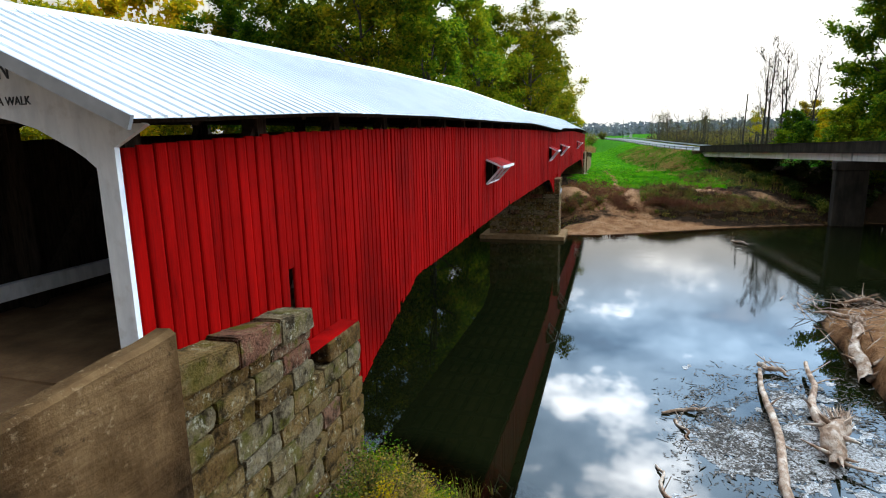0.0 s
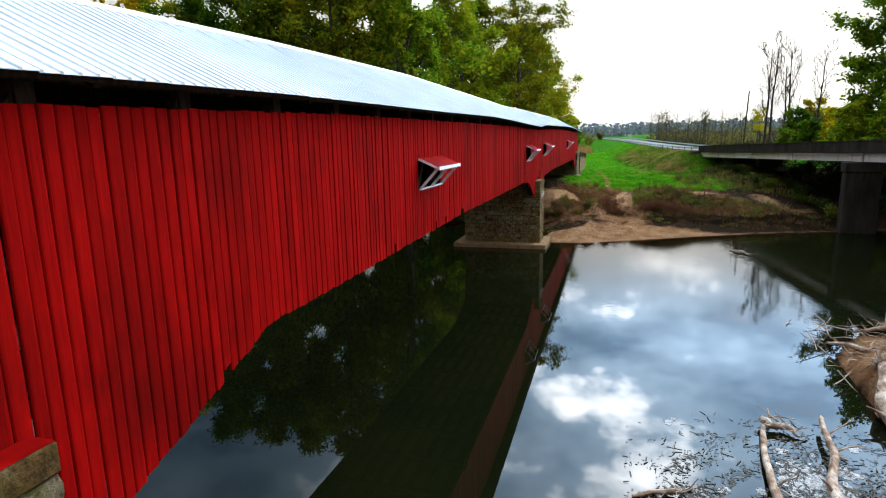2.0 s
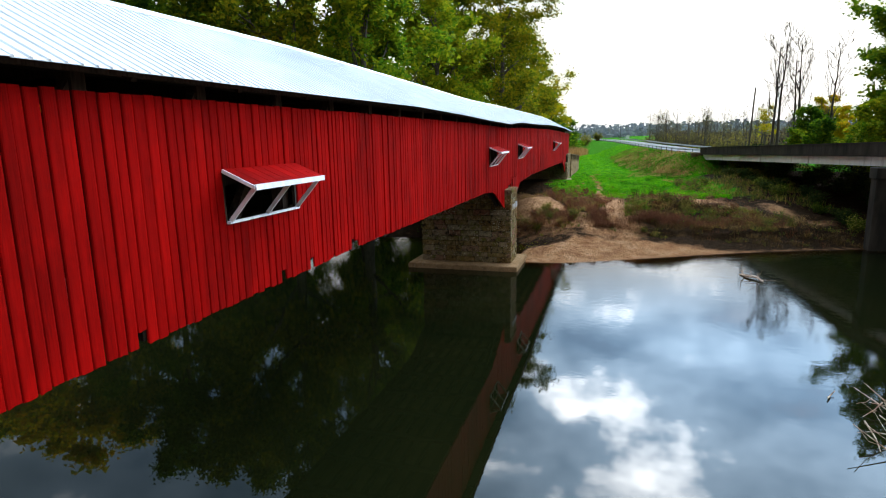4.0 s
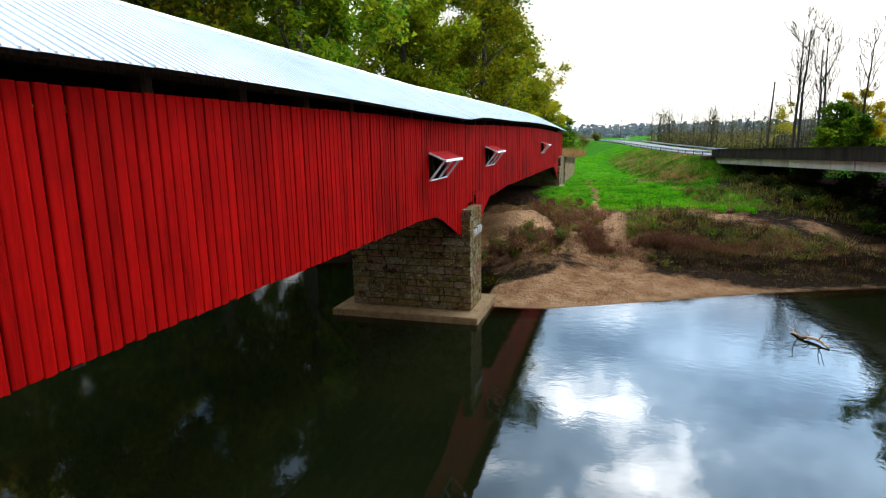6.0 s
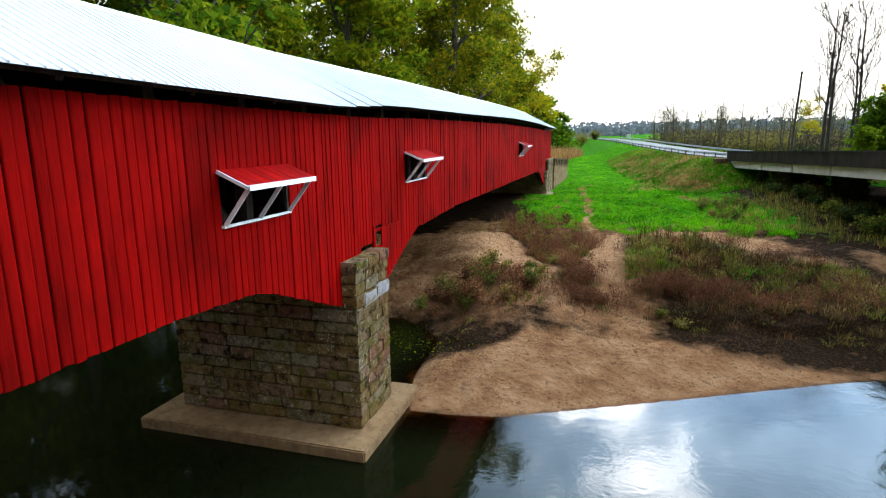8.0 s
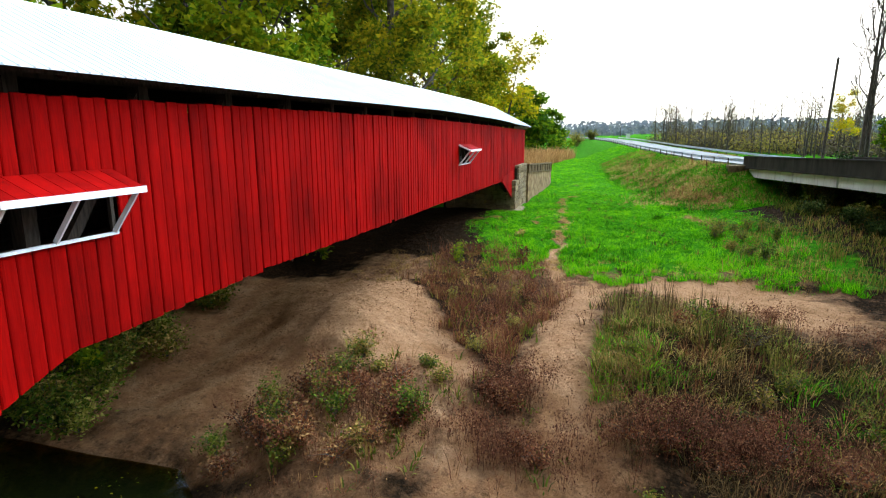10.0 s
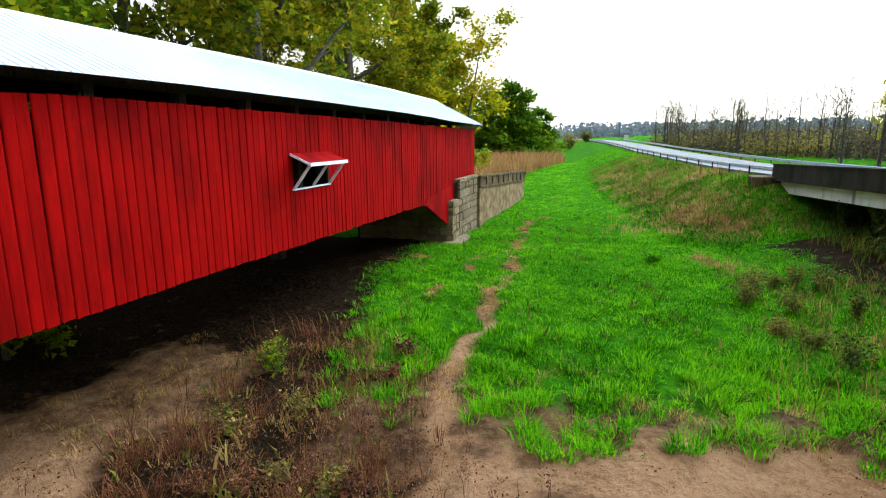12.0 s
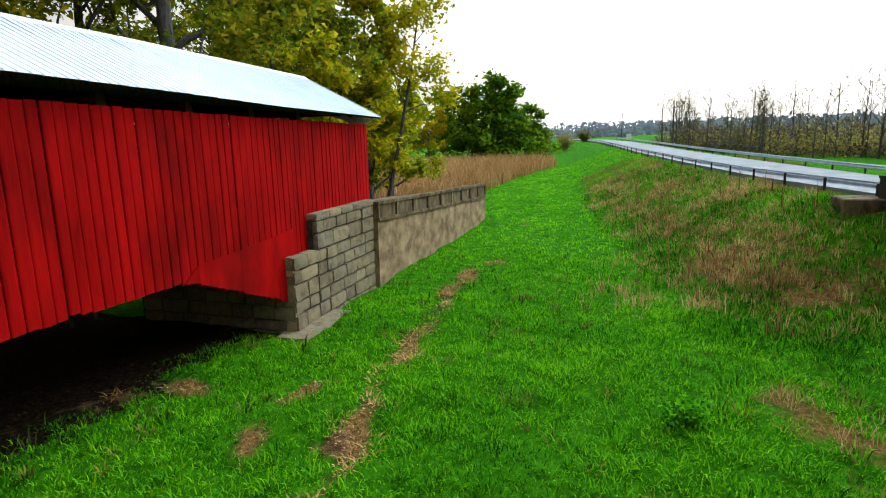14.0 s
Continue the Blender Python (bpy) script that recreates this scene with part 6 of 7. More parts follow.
tufts("green_weeds", x, y, 0.15, 0.016, WEED_G, "low green weeds on the mud", "weeds", 7, 0.9, 0.1)
x, y = scatter(260, 8.3, 11, 63.5, 68, lambda x, y: lump(x, y, 8.9, 65.6, 0.8, 1.6, 1.2))
tufts("green_weeds", x, y, 0.36, 0.018, GRASS, "bright green weeds beside the sandy trail", "weeds", 7, 0.8, 0.1)
x, y = scatter(1500, 8.3, 11, 63.5, 68, lambda x, y: lump(x, y, 8.9, 65.6, 0.8, 1.6, 1.2))
tufts("green_weeds", x, y, 0.40, 0.016, WEED_G, "green weeds beside the sandy trail", "weeds", 7, 0.7, 0.1)


def slope_brush(x, y):
    return np.clip(lump(x, y, 1.9, 62.0, 2.5, 2.2, 1.2) + lump(x, y, 5.9, 63.5, 1.0, 0.9, 1.1) + lump(x, y, 6.5, 61.3, 1.0, 0.8, 0.9), 0, 1) * (0.25 + 0.75 * ragged(x, y, 1.1))


x, y = scatter(5200, -3, 9, 58, 68, lambda x, y: slope_brush(x, y) * ragged(x, y, 0.9))
tufts("brown_brush", x, y, 0.40, 0.008, WEED_B, "dead brush on the sandy bank", "brush", 7, 0.8, 0.1)
x, y = scatter(3000, -3, 9, 58, 68, lambda x, y: slope_brush(x, y) * ragged(x, y, 0.7) ** 2)
tufts("green_weeds", x, y, 0.32, 0.025, WEED_G, "green weeds on the sandy bank", "weeds", 7, 0.9, 0.1)


def docks(n, spots, label):
    """Upright red-brown dock: a bundle of stems, each with a tapering seed head."""
    xs, ys = [], []
    for cx, cy, sx, sy, share in spots:
        k = int(n * share)
        xs.append(rng.normal(cx, sx, k)), ys.append(rng.normal(cy, sy, k))
    xs, ys = np.concatenate(xs), np.concatenate(ys)
    z = land(xs, ys)
    stalks("dock_stems", xs, ys, 0.75, 0.006, DOCK, label, "weeds", 3, 0.3, 0.08)
    c = []
    for k in range(34):
        t = rng.uniform(0.35, 1.0, len(xs))
        h = 0.8 * (0.55 + 0.7 * ragged(xs, ys, 1.7))
        c.append(np.c_[xs + rng.normal(0, 0.13, len(xs)), ys + rng.normal(0, 0.13, len(xs)), z + h * t])
    v, f = leaf_quads(np.concatenate(c), 0.030, rng, 1.6)
    tagged(soup("seed_heads", v, f, DOCK), label, "weeds", kind="stuff")


docks(820, ((10.4, 62.3, 1.3, 0.5, 0.30), (13.5, 62.9, 1.5, 0.5, 0.25), (6.0, 63.7, 0.6, 0.5, 0.16), (6.4, 61.3, 0.8, 0.4, 0.16), (17.5, 64, 1.6, 0.7, 0.16), (13.9, 69.6, 0.5, 0.3, 0.06), (16.6, 68.6, 0.8, 0.4, 0.05), (2.2, 61.5, 1.4, 0.8, 0.10), (4.0, 72.0, 1.6, 2.5, 0.35)), "dark red dock gone to seed on the bank")
x, y = scatter(1300, 8.4, 14, 64, 75, lambda x, y: knoll(x, y) * smooth(-0.3, 0.4, grit(x, y, 0.9, 12)))
stalks("tall_grass", x, y, 0.85, 0.008, WEED_T, "tall upright tan and green grass on the knoll", "grass", 3, 0.16, 0.10)
x, y = scatter(1400, 8.4, 12.6, 66, 74.5, lambda x, y: knoll(x, y) * smooth(0.0, 0.3, grit(x, y, 0.7, 16)))
stalks("dead_stalks", x, y, 1.3, 0.010, DUN, "tall dark upright dead stalks on the knoll", "weeds", 2, 0.08, 0.06)
x, y = scatter(1800, 8.4, 20, 63.5, 73, lambda x, y: knoll(x, y) * smooth(0.0, 0.4, grit(x, y, 1.5, 13)) * smooth(63.5, 65, y))
tufts("tall_grass", x, y, 0.45, 0.013, GRASS_D, "rank dark green grass on the knoll", "grass", 8, 0.7, 0.12)


x, y = scatter(20000, 6, 24, 92, 135, lambda x, y: smooth(0.30, 0.6, zones(x, y)[2]) * (0.12 + 0.88 * clump(x, y, 1.2, 0.55)))
tufts("dry_grass", x, y, 0.30, 0.011, WEED_R, "dry brown grass on the embankment", "grass", 6, 0.8, 0.15)
x, y = scatter(26000, 6, 24, 98, 150, lambda x, y: (1 - smooth(10, 12.5, np.abs(x - np.interp(y, ROAD_Y, ROAD_X)))) * smooth(99, 103, y) * (1 - smooth(3.5, 4.0, -np.abs(x - np.interp(y, ROAD_Y, ROAD_X)) + 7.8)) * (1 - smooth(0.40, 0.62, zones(x, y)[2])) * (0.35 + 0.65 * ragged(x, y, 0.9)))
stalks("green_weeds", x, y, 0.24, 0.018, WEED_G, "olive green grass on the embankment", "grass", 4, 0.6, 0.15)


def straw_clumps(x, y):
    k = grit(x, y, 2.6, 7) * 0.7 + grit(x, y, 1.1, 8) * 0.5
    spots = 0
    for cx, cy, r in ((14.4, 107.1, 1.6), (15.4, 105.7, 1.5), (16.8, 106.5, 1.4), (17, 102.3, 1.5), (13.3, 103.1, 1.2), (10.3, 104.8, 0.9), (11, 102.8, 0.9), (12.7, 116, 1.8), (14.8, 121, 1.8), (11, 110, 1.0), (14, 95.8, 0.5), (15, 94.4, 0.6)):
        spots = spots + np.exp(-((x - cx) ** 2 + (y - cy) ** 2) / r ** 2)
    rx = np.interp(y, ROAD_Y, ROAD_X)
    slope = smooth(13.0, 11.0, rx - x) * smooth(4.3, 5.2, rx - x) * smooth(99.5, 102.5, y)
    return np.clip(0.9 * spots + slope * smooth(0.0, 0.35, k), 0, 1)


x, y = scatter(4200, 7, 20, 93, 140, straw_clumps)
tufts("dry_grass", x, y, 0.46, 0.010, WEED_R, "tall tufts of russet dry grass on the embankment", "grass", 9, 0.7, 0.14)
x, y = scatter(2400, 7, 20, 99, 140, lambda x, y: straw_clumps(x, y) * smooth(-0.1, 0.3, grit(x, y, 0.8, 9)))
tufts("dead_weeds", x, y, 0.55, 0.010, WEED_R, "tan dead weeds on the embankment", "weeds", 7, 0.5, 0.14)
x, y = scatter(12000, 7, 20, 99, 140, lambda x, y: (1 - 0.8 * straw_clumps(x, y)) * smooth(13, 11, np.interp(y, ROAD_Y, ROAD_X) - x) * smooth(4.3, 5.0, np.interp(y, ROAD_Y, ROAD_X) - x))
tufts("rank_grass", x, y, 0.30, 0.015, GRASS, "rank green grass on the embankment", "grass", 7, 0.7, 0.14)
x, y = scatter(130, 8, 18, 100, 136, lambda x, y: smooth(13.5, 11, np.interp(y, ROAD_Y, ROAD_X) - x) * smooth(4.3, 5.0, np.interp(y, ROAD_Y, ROAD_X) - x))
stalks("dead_stalks", x, y, 1.2, 0.018, WEED_B, "tall dark dead stalks on the embankment", "weeds", 3, 0.06, 0.03)
x, y = scatter(1200, 20, 27, 92, 104, lambda x, y: ragged(x, y, 0.8))
stalks("green_weeds", x, y, 0.6, 0.03, WEED_G, "shrubby green weeds beside the highway bridge", "weeds", 4, 0.5, 0.25)


def near_plants(x, y):
    return np.clip(lump(x, y, 1.1, 5.0, 1.1, 2.8, 1.5), 0, 1)


x, y = scatter(1500, 0.5, 4, 1, 8.8, near_plants)
tufts("green_weeds", x, y, 0.5, 0.007, WEED_G, "weeds growing at the foot of the stones", "weeds", 7, 0.6, 0.06)
x, y = scatter(500, 0.5, 4, 1, 6.5, near_plants)
tufts("dry_grass", x, y, 0.45, 0.006, WEED_D, "bleached dry grass at the foot of the stones", "grass", 9, 1.0, 0.06)


def bush(x, y, radius, height, leaves, mat, label, leaf=0.028, zoff=0.0):
    """A leafy weed: forking stems with small leaves along them."""
    z = float(land(x, y)) - 0.05 + zoff
    root = tagged(empty("bush", (x, y, z)), label, "bush")
    vs, fs, base, tips = [], [], 0, []
    for k in range(16):
        ang, out = rng.uniform(0, 6.283), radius * rng.uniform(0.2, 1.0)
        top = np.array([math.cos(ang) * out, math.sin(ang) * out, height * rng.uniform(0.6, 1.1)])
        midp = top * np.array([0.35, 0.35, 0.55]) + rng.normal(0, 0.05, 3)
        v, f = tube_arrays(np.array([[0, 0, 0], midp, top]), [0.012, 0.008, 0.003], 4)
        vs.append(v), fs.append(f + base)
        base += len(v)
        t = rng.uniform(0.25, 1, 60)[:, None]
        tips.append(midp * 2 * t * (1 - t) + top * t * t)
    soup("stem", np.concatenate(vs), np.concatenate(fs), BARK, root)
    tips = np.concatenate(tips)
    leaves = int(0.6 * leaves)
    c = tips[rng.integers(0, len(tips), leaves)] + rng.normal(0, radius * 0.16, (leaves, 3))
    c[:, 2] = np.maximum(c[:, 2], 0.02)
    v, f = leaf_quads(c, leaf * 1.25, rng)
    soup("foliage", v, f, mat, root)
    return root


for k, (x, y, r, h) in enumerate(((0.95, 2.5, 0.45, 0.8), (0.9, 3.1, 0.5, 1.0), (1.0, 3.8, 0.6, 1.1), (0.85, 4.4, 0.6, 1.0), (1.25, 4.9, 0.6, 0.8), (0.8, 5.4, 0.5, 0.8), (1.6, 5.6, 0.6, 0.6), (1.0, 6.3, 0.5, 0.5), (1.5, 4.3, 0.5, 0.8))):
    bush(x, y, r, h, 2600, WEED_G if k % 3 else LEAF_GREEN, "yellow-green leafy weed at the foot of the stones", 0.026)
bush(0.7, 77.5, 0.6, 1.1, 700, LEAF_GREEN, "thin green shrub beside the bridge", 0.05)
bush(2.6, 75.6, 0.5, 0.6, 500, WEED_G, "small brown-green shrub among dead brush", 0.05)
for k in range(16):
    y = rng.uniform(66, 80)
    x = float(np.interp(y, [63, 66, 73, 82], [5.4, 5.0, 2.9, 1.5])) + rng.uniform(-1.0, 1.0) * (y - 62) / 5
    bush(x, y, rng.uniform(0.3, 0.6), rng.uniform(0.4, 0.8), 500, (WEED_G, WEED_B, WEED_B, LEAF_SPARSE)[k % 4], "small half-dead shrub among brown brush", 0.045)
for k in range(30):
    x, y = rng.uniform(8.8, 22), rng.uniform(63, 72)
    if knoll(np.array([x]), np.array([y]))[0] < 0.5:
        continue
    bush(x, y, rng.uniform(0.35, 0.8), rng.uniform(0.4, 0.9), 650, (WEED_G, DUN, WEED_B, GRASS_D)[k % 4], "ragged weedy bush on the bank", 0.04)
for x, y, r, h in ((1.35, 3.5, 0.35, 0.9), (1.2, 4.3, 0.4, 0.95), (1.5, 4.9, 0.4, 0.8), (1.9, 5.3, 0.4, 0.6), (1.4, 6.0, 0.4, 0.5), (1.9, 6.4, 0.35, 0.45)):
    bush(x, y, r, h, 1000, LEAF_YELLOW, "rusty yellow flowering weed on the bank", 0.02)


def scrub():
    """Dark thicket beyond the highway."""
    n = 9000
    u = rng.uniform(0, 1, n)
    x = 20 + 60 * u + rng.uniform(-4, 10, n)
    y = 215 - 85 * u + rng.uniform(-14, 22, n)
    far_side = x > np.interp(y, ROAD_Y, ROAD_X) + 9
    x, y = x[far_side], y[far_side]
    c = np.c_[x, y, land(x, y) + rng.uniform(0, 1, len(x)) ** 1.6 * 3.2 * (0.5 + ragged(x, y, 0.15))]
    c = np.concatenate([c + rng.normal(0, 0.5, c.shape) for _ in range(4)])
    v, f = leaf_quads(c, 0.36, rng, 1.0)
    tagged(soup("scrub", v, f, SCRUB), "dark leafless thicket beyond the highway", "scrub", kind="stuff")
    k = rng.uniform(0, 1, len(x)) < 0.17 * (ragged(x, y, 0.11) > 0.5)
    c = np.c_[x[k], y[k], land(x[k], y[k]) + 1.6]
    c = np.concatenate([c + rng.normal(0, 1, c.shape) * [1.0, 1.0, 1.1] for _ in range(55)])
    v, f = leaf_quads(c, 0.22, rng, 1.0)
    tagged(soup("autumn_shrubs", v, f, LEAF_SPARSE), "olive and yellow autumn shrubs beyond the highway", "shrubs", kind="stuff")


scrub()


def corn_field():
    xs, ys = [], []
    for k, y in enumerate(np.arange(127, 186, 0.8)):
        right = np.interp(y, [127, 132, 143, 160, 177, 186], [-9.5, -7.6, -3.6, -2.0, -0.4, -2.0])
        n = int((right + 46) / 0.34)
        xs.append(np.linspace(-46, right, n) + rng.normal(0, 0.06, n))
        ys.append(np.full(n, y) + rng.normal(0, 0.06, n))
    xs, ys = np.concatenate(xs), np.concatenate(ys)
    stalks("corn_field", xs, ys, 2.0, 0.045, CORN, "field of dry tan ripe corn", "corn", 4, 0.38, 0.22)


corn_field()


# clumps of brush on the dune and along the bank
for x, y in ((0.2, 63.5), (1.5, 62.0), (2.8, 63.0), (3.6, 61.5), (1.0, 60.3), (2.4, 59.9), (5.6, 63.6), (6.1, 63.0), (6.5, 61.5), (7.1, 61.1), (9.3, 62.3), (10.2, 62.0), (11.4, 61.9), (12.6, 62.3), (14.2, 62.3), (16.0, 62.6), (0.6, 61.2), (3.0, 60.6)):
    bush(x, y, rng.uniform(0.45, 0.8), rng.uniform(0.45, 0.75), 900, WEED_B, "dead reddish brown bush on the sandy bank", 0.034)
for k in range(26):
    x, y = float(np.clip(rng.normal(1.3, 1.7), -2.0, 4.4)), float(rng.normal(61.4, 0.9))
    bush(x, y, rng.uniform(0.5, 0.9), rng.uniform(0.6, 1.15), 900, (WEED_G, WEED_B, WEED_B, GRASS_D)[k % 4], "dark tangled bush on the sandy mound", 0.04)
for k in range(30):
    y = float(rng.uniform(60.6, 73))
    x = float(np.interp(y, [60, 63, 70, 74], [-6.4, -7.0, -9.0, -9.8])) - float(rng.uniform(0.0, 3.0))
    bush(x, y, rng.uniform(0.9, 1.5), rng.uniform(1.0, 2.0), 1500, GRASS_D if k % 3 else WEED_G, "dark green shrub in the shade of the bridge", 0.06)
for x, y in ((0.9, 64.3), (3.4, 64.4), (2.0, 63.6), (0.3, 62.5), (3.9, 63.6), (9.8, 60.5), (10.6, 60.0)):
    bush(x, y, rng.uniform(0.4, 0.65), rng.uniform(0.3, 0.5), 800, WEED_G, "low green weed clump on the sandy bank", 0.035)
bush(11.8, 93.9, 0.75, 0.40, 1500, GRASS, "broad pale green weed in the grass", 0.05)
for x, y, r, h in ((-3.0, 221, 2.6, 4.0), (0.4, 232, 1.8, 2.6), (-7.5, 216, 2.6, 4.5)):
    bush(x, y, r, h, 2600, LEAF_SPARSE, "rounded olive shrub at the end of the meadow", 0.16)
for k in range(12):
    bush(rng.uniform(13.8, 18.5), rng.uniform(82, 91), rng.uniform(0.5, 0.9), rng.uniform(0.5, 1.0), 800, WEED_G, "tall ragged weed clump in the grass", 0.045)
# shrubs fill the space under the highway deck; SHRUB leaves carry its shade
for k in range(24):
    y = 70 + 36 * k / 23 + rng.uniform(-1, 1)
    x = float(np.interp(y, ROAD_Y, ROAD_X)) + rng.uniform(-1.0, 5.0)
    bush(x, y, rng.uniform(1.2, 2.0), rng.uniform(1.5, 2.4), 1000, SHRUB, "added shrub under the highway bridge, leaves darkened for shade", 0.13)
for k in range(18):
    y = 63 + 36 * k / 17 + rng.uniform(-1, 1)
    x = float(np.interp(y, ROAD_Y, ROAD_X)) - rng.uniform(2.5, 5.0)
    bush(x, y, rng.uniform(0.7, 1.3), rng.uniform(0.7, 1.4) + 1.0 * (k > 14), 1700, GRASS_D if k % 3 == 1 else SHRUB, "green shrub beside the highway bridge, some leaves darkened for shade", 0.075)


def litter():
    """Fallen leaves, twigs and clods on the sand and mud."""
    n = 9000
    x, y = rng.uniform(-6, 20, n), rng.uniform(52, 80, n)
    k = (y > shore_far(x) + 0.3) & (zones(x, y)[0] < 0.4) & (clump(x, y, 0.7, 0.7) > rng.uniform(0, 1, n))
    x, y = x[k], y[k]
    c = np.c_[x, y, land(x, y) + 0.02]
    v, f = leaf_quads(c, 0.03, rng, 0.6)
    tagged(soup("leaf_litter", v, f, WEED_B), "fallen leaves and twigs on the sandy bank", "litter", kind="stuff")
    n = 900
    x, y = rng.normal(-1.2, 2.4, n), rng.normal(57.0, 1.5, n)
    k = (grit(x, y, 0.9, 31) > rng.uniform(-0.6, 0.6, n)) & (np.hypot(x - 0.2, y - 56.6) < 5)
    x, y = x[k], y[k]
    v, f = leaf_quads(np.c_[x, y, np.maximum(land(x, y), 0.0) + 0.012], 0.034, rng, 0.05)
    v[:, 2] = np.maximum(v[:, 2], 0.004)
    tagged(soup("leaf_litter", v, f, LEAF_YELLOW), "yellow fallen leaves on the mud and the still water", "litter", kind="stuff")


litter()


# ---- poles and roadside sign ----
def utility_pole(x, y, z0, height, lean, r=0.14):
    root = tagged(empty("utility_pole", (x, y, z0 - 0.3)), "dark weathered wooden utility pole", "pole")
    v, f = tube_arrays([(0, 0, 0), (lean * 0.5, 0, height * 0.5), (lean, 0, height)], [r, r * 0.9, r * 0.72], 10)
    soup("shaft", v, f, BARK, root, smooth=True)
    bm = bmesh.new()
    bmesh.ops.create_cone(bm, cap_ends=True, segments=10, radius1=r * 0.74, radius2=r * 0.3, depth=0.12, matrix=Matrix.Translation((lean, 0, height + 0.05)))
    part("cap", bm, STEEL, root)


utility_pole(27.4, 112.4, float(land(27.4, 112.4)), 10.2, 0.35)
for x, y, h in ((23.5, 268, 10), (9, 300, 10)):
    utility_pole(x, y, float(land(x, y)), h, 0.1)
root = tagged(empty("road_sign", (11.2, 236, float(land(11.2, 236)))), "small white roadside sign board on a post", "sign")
box_mesh("board", -0.6, 0.6, -0.03, 0.03, 0.8, 2.2, WHITE, root)
box_mesh("post", -0.05, 0.05, 0.04, 0.12, -0.3, 2.0, DARK, root)


# ---- driftwood ----
def log(pts, radii, label, name="driftwood_log", stubs=0, seed=1):
    r = np.random.default_rng(seed)
    root = tagged(empty(name, pts[0]), label, "driftwood")
    p = np.array(pts, float) - np.array(pts[0], float)
    t = np.linspace(0, 1, len(p))
    tt = np.linspace(0, 1, 26)
    fine = np.c_[[np.interp(tt, t, p[:, c]) for c in range(3)]].T
    fine[1:-1] += 0.12 * np.c_[np.sin(tt[1:-1] * 9 + seed), np.sin(tt[1:-1] * 7 + 2 * seed), 0.4 * np.sin(tt[1:-1] * 8 + seed)] * np.sin(np.pi * tt[1:-1])[:, None] + r.normal(0, 0.008, (24, 3))
    rr = 0.85 * np.interp(tt, t, radii) * r.uniform(0.97, 1.03, 26)
    sides = 14
    v, f = tube_arrays(fine, rr, sides)
    # ridges that run along the grain
    ridge = 1 + 0.10 * np.sin(np.arange(sides) * 2.1 + r.uniform(0, 6)) + 0.06 * r.normal(size=sides)
    v = v.reshape(26, sides, 3)
    v = fine[:, None] + (v - fine[:, None]) * (ridge[None, :, None] * r.uniform(0.985, 1.015, (26, sides, 1)))
    soup("trunk", v.reshape(-1, 3), f, DRIFT, root, smooth=True)
    # splinters at the broken end
    if max(radii) > 0.25:
        q = []
        for k in range(150):
            ang, rad0 = r.uniform(0, 6.283), radii[0] * r.uniform(0.3, 1.0)
            ax = fine[0] - fine[3]
            ax /= np.linalg.norm(ax)
            s1 = np.cross(ax, [0, 0, 1.0])
            s1 /= np.linalg.norm(s1)
            s2 = np.cross(s1, ax)
            o = fine[0] + (s1 * math.cos(ang) + s2 * math.sin(ang)) * rad0
            e = o + ax * r.uniform(0.1, 0.55) + (s1 * math.cos(ang) + s2 * math.sin(ang)) * r.uniform(0, 0.22) + r.normal(0, 0.07, 3)
            q.append(tube_arrays(np.array([o - ax * 0.15, (o + e) / 2 + r.normal(0, 0.03, 3), e]), [0.028, 0.020, 0.005], 4))
        base, vs, fs = 0, [], []
        for a, b in q:
            vs.append(a), fs.append(b + base)
            base += len(a)
        soup("splintered_end", np.concatenate(vs), np.concatenate(fs), DRIFT, root)
    for k in range(stubs):
        i = r.integers(0, 26)
        d = r.normal(size=3)
        d[2] = abs(d[2]) * 0.6
        d /= np.linalg.norm(d)
        ln = r.uniform(0.4, 1.1)
        q = np.array([fine[i], fine[i] + d * ln * 0.5 + r.normal(0, 0.04, 3), fine[i] + d * ln])
        v, f = tube_arrays(q, [rr[i] * 0.4, rr[i] * 0.25, 0.012], 5)
        soup("branch_stub", v, f, DRIFT, root, smooth=True)
    return root


log([(11.0, 19.2, 0.12), (10.4, 15.5, 0.2), (9.95, 11.2, 0.15), (9.8, 9.8, -0.1)], [0.09, 0.13, 0.16, 0.17], "long bleached driftwood trunk floating in the river", stubs=3, seed=4)
log([(12.75, 19.8, 0.35), (12.1, 16.5, 0.25), (11.7, 13.6, 0.2)], [0.08, 0.13, 0.24], "bleached forked driftwood limb", stubs=3, seed=5)
log([(12.0, 14.0, 0.55), (11.75, 13.2, 0.45), (11.4, 12.2, 0.15)], [0.34, 0.40, 0.16], "thick broken driftwood stump with splintered roots", "driftwood_stump", 14, 6)
log([(15.7, 23.4, 0.95), (14.9, 20.9, 0.55), (14.6, 18.8, 0.1)], [0.24, 0.30, 0.40], "leaning bleached driftwood trunk on the bar", stubs=8, seed=7)
log([(11.0, 19.5, 0.25), (11.5, 19.2, 0.2), (11.95, 18.9, 0.05)], [0.12, 0.12, 0.03], "dark root end of a driftwood trunk", "driftwood_root", 9, 8)
log([(7.0, 14.6, 0.05), (7.9, 14.9, 0.1), (8.5, 15.3, 0.05)], [0.04, 0.07, 0.04], "short floating driftwood stick", "driftwood_stick", 4, 9)
log([(7.4, 14.2, 0.03), (7.6, 13.4, 0.06), (7.75, 12.8, 0.02)], [0.06, 0.05, 0.02], "short floating driftwood stick", "driftwood_stick", 2, 10)
log([(6.6, 11.2, 0.04), (6.75, 10.2, 0.08), (6.9, 9.2, 0.02)], [0.03, 0.06, 0.07], "dark floating driftwood stick", "driftwood_stick", 2, 12)
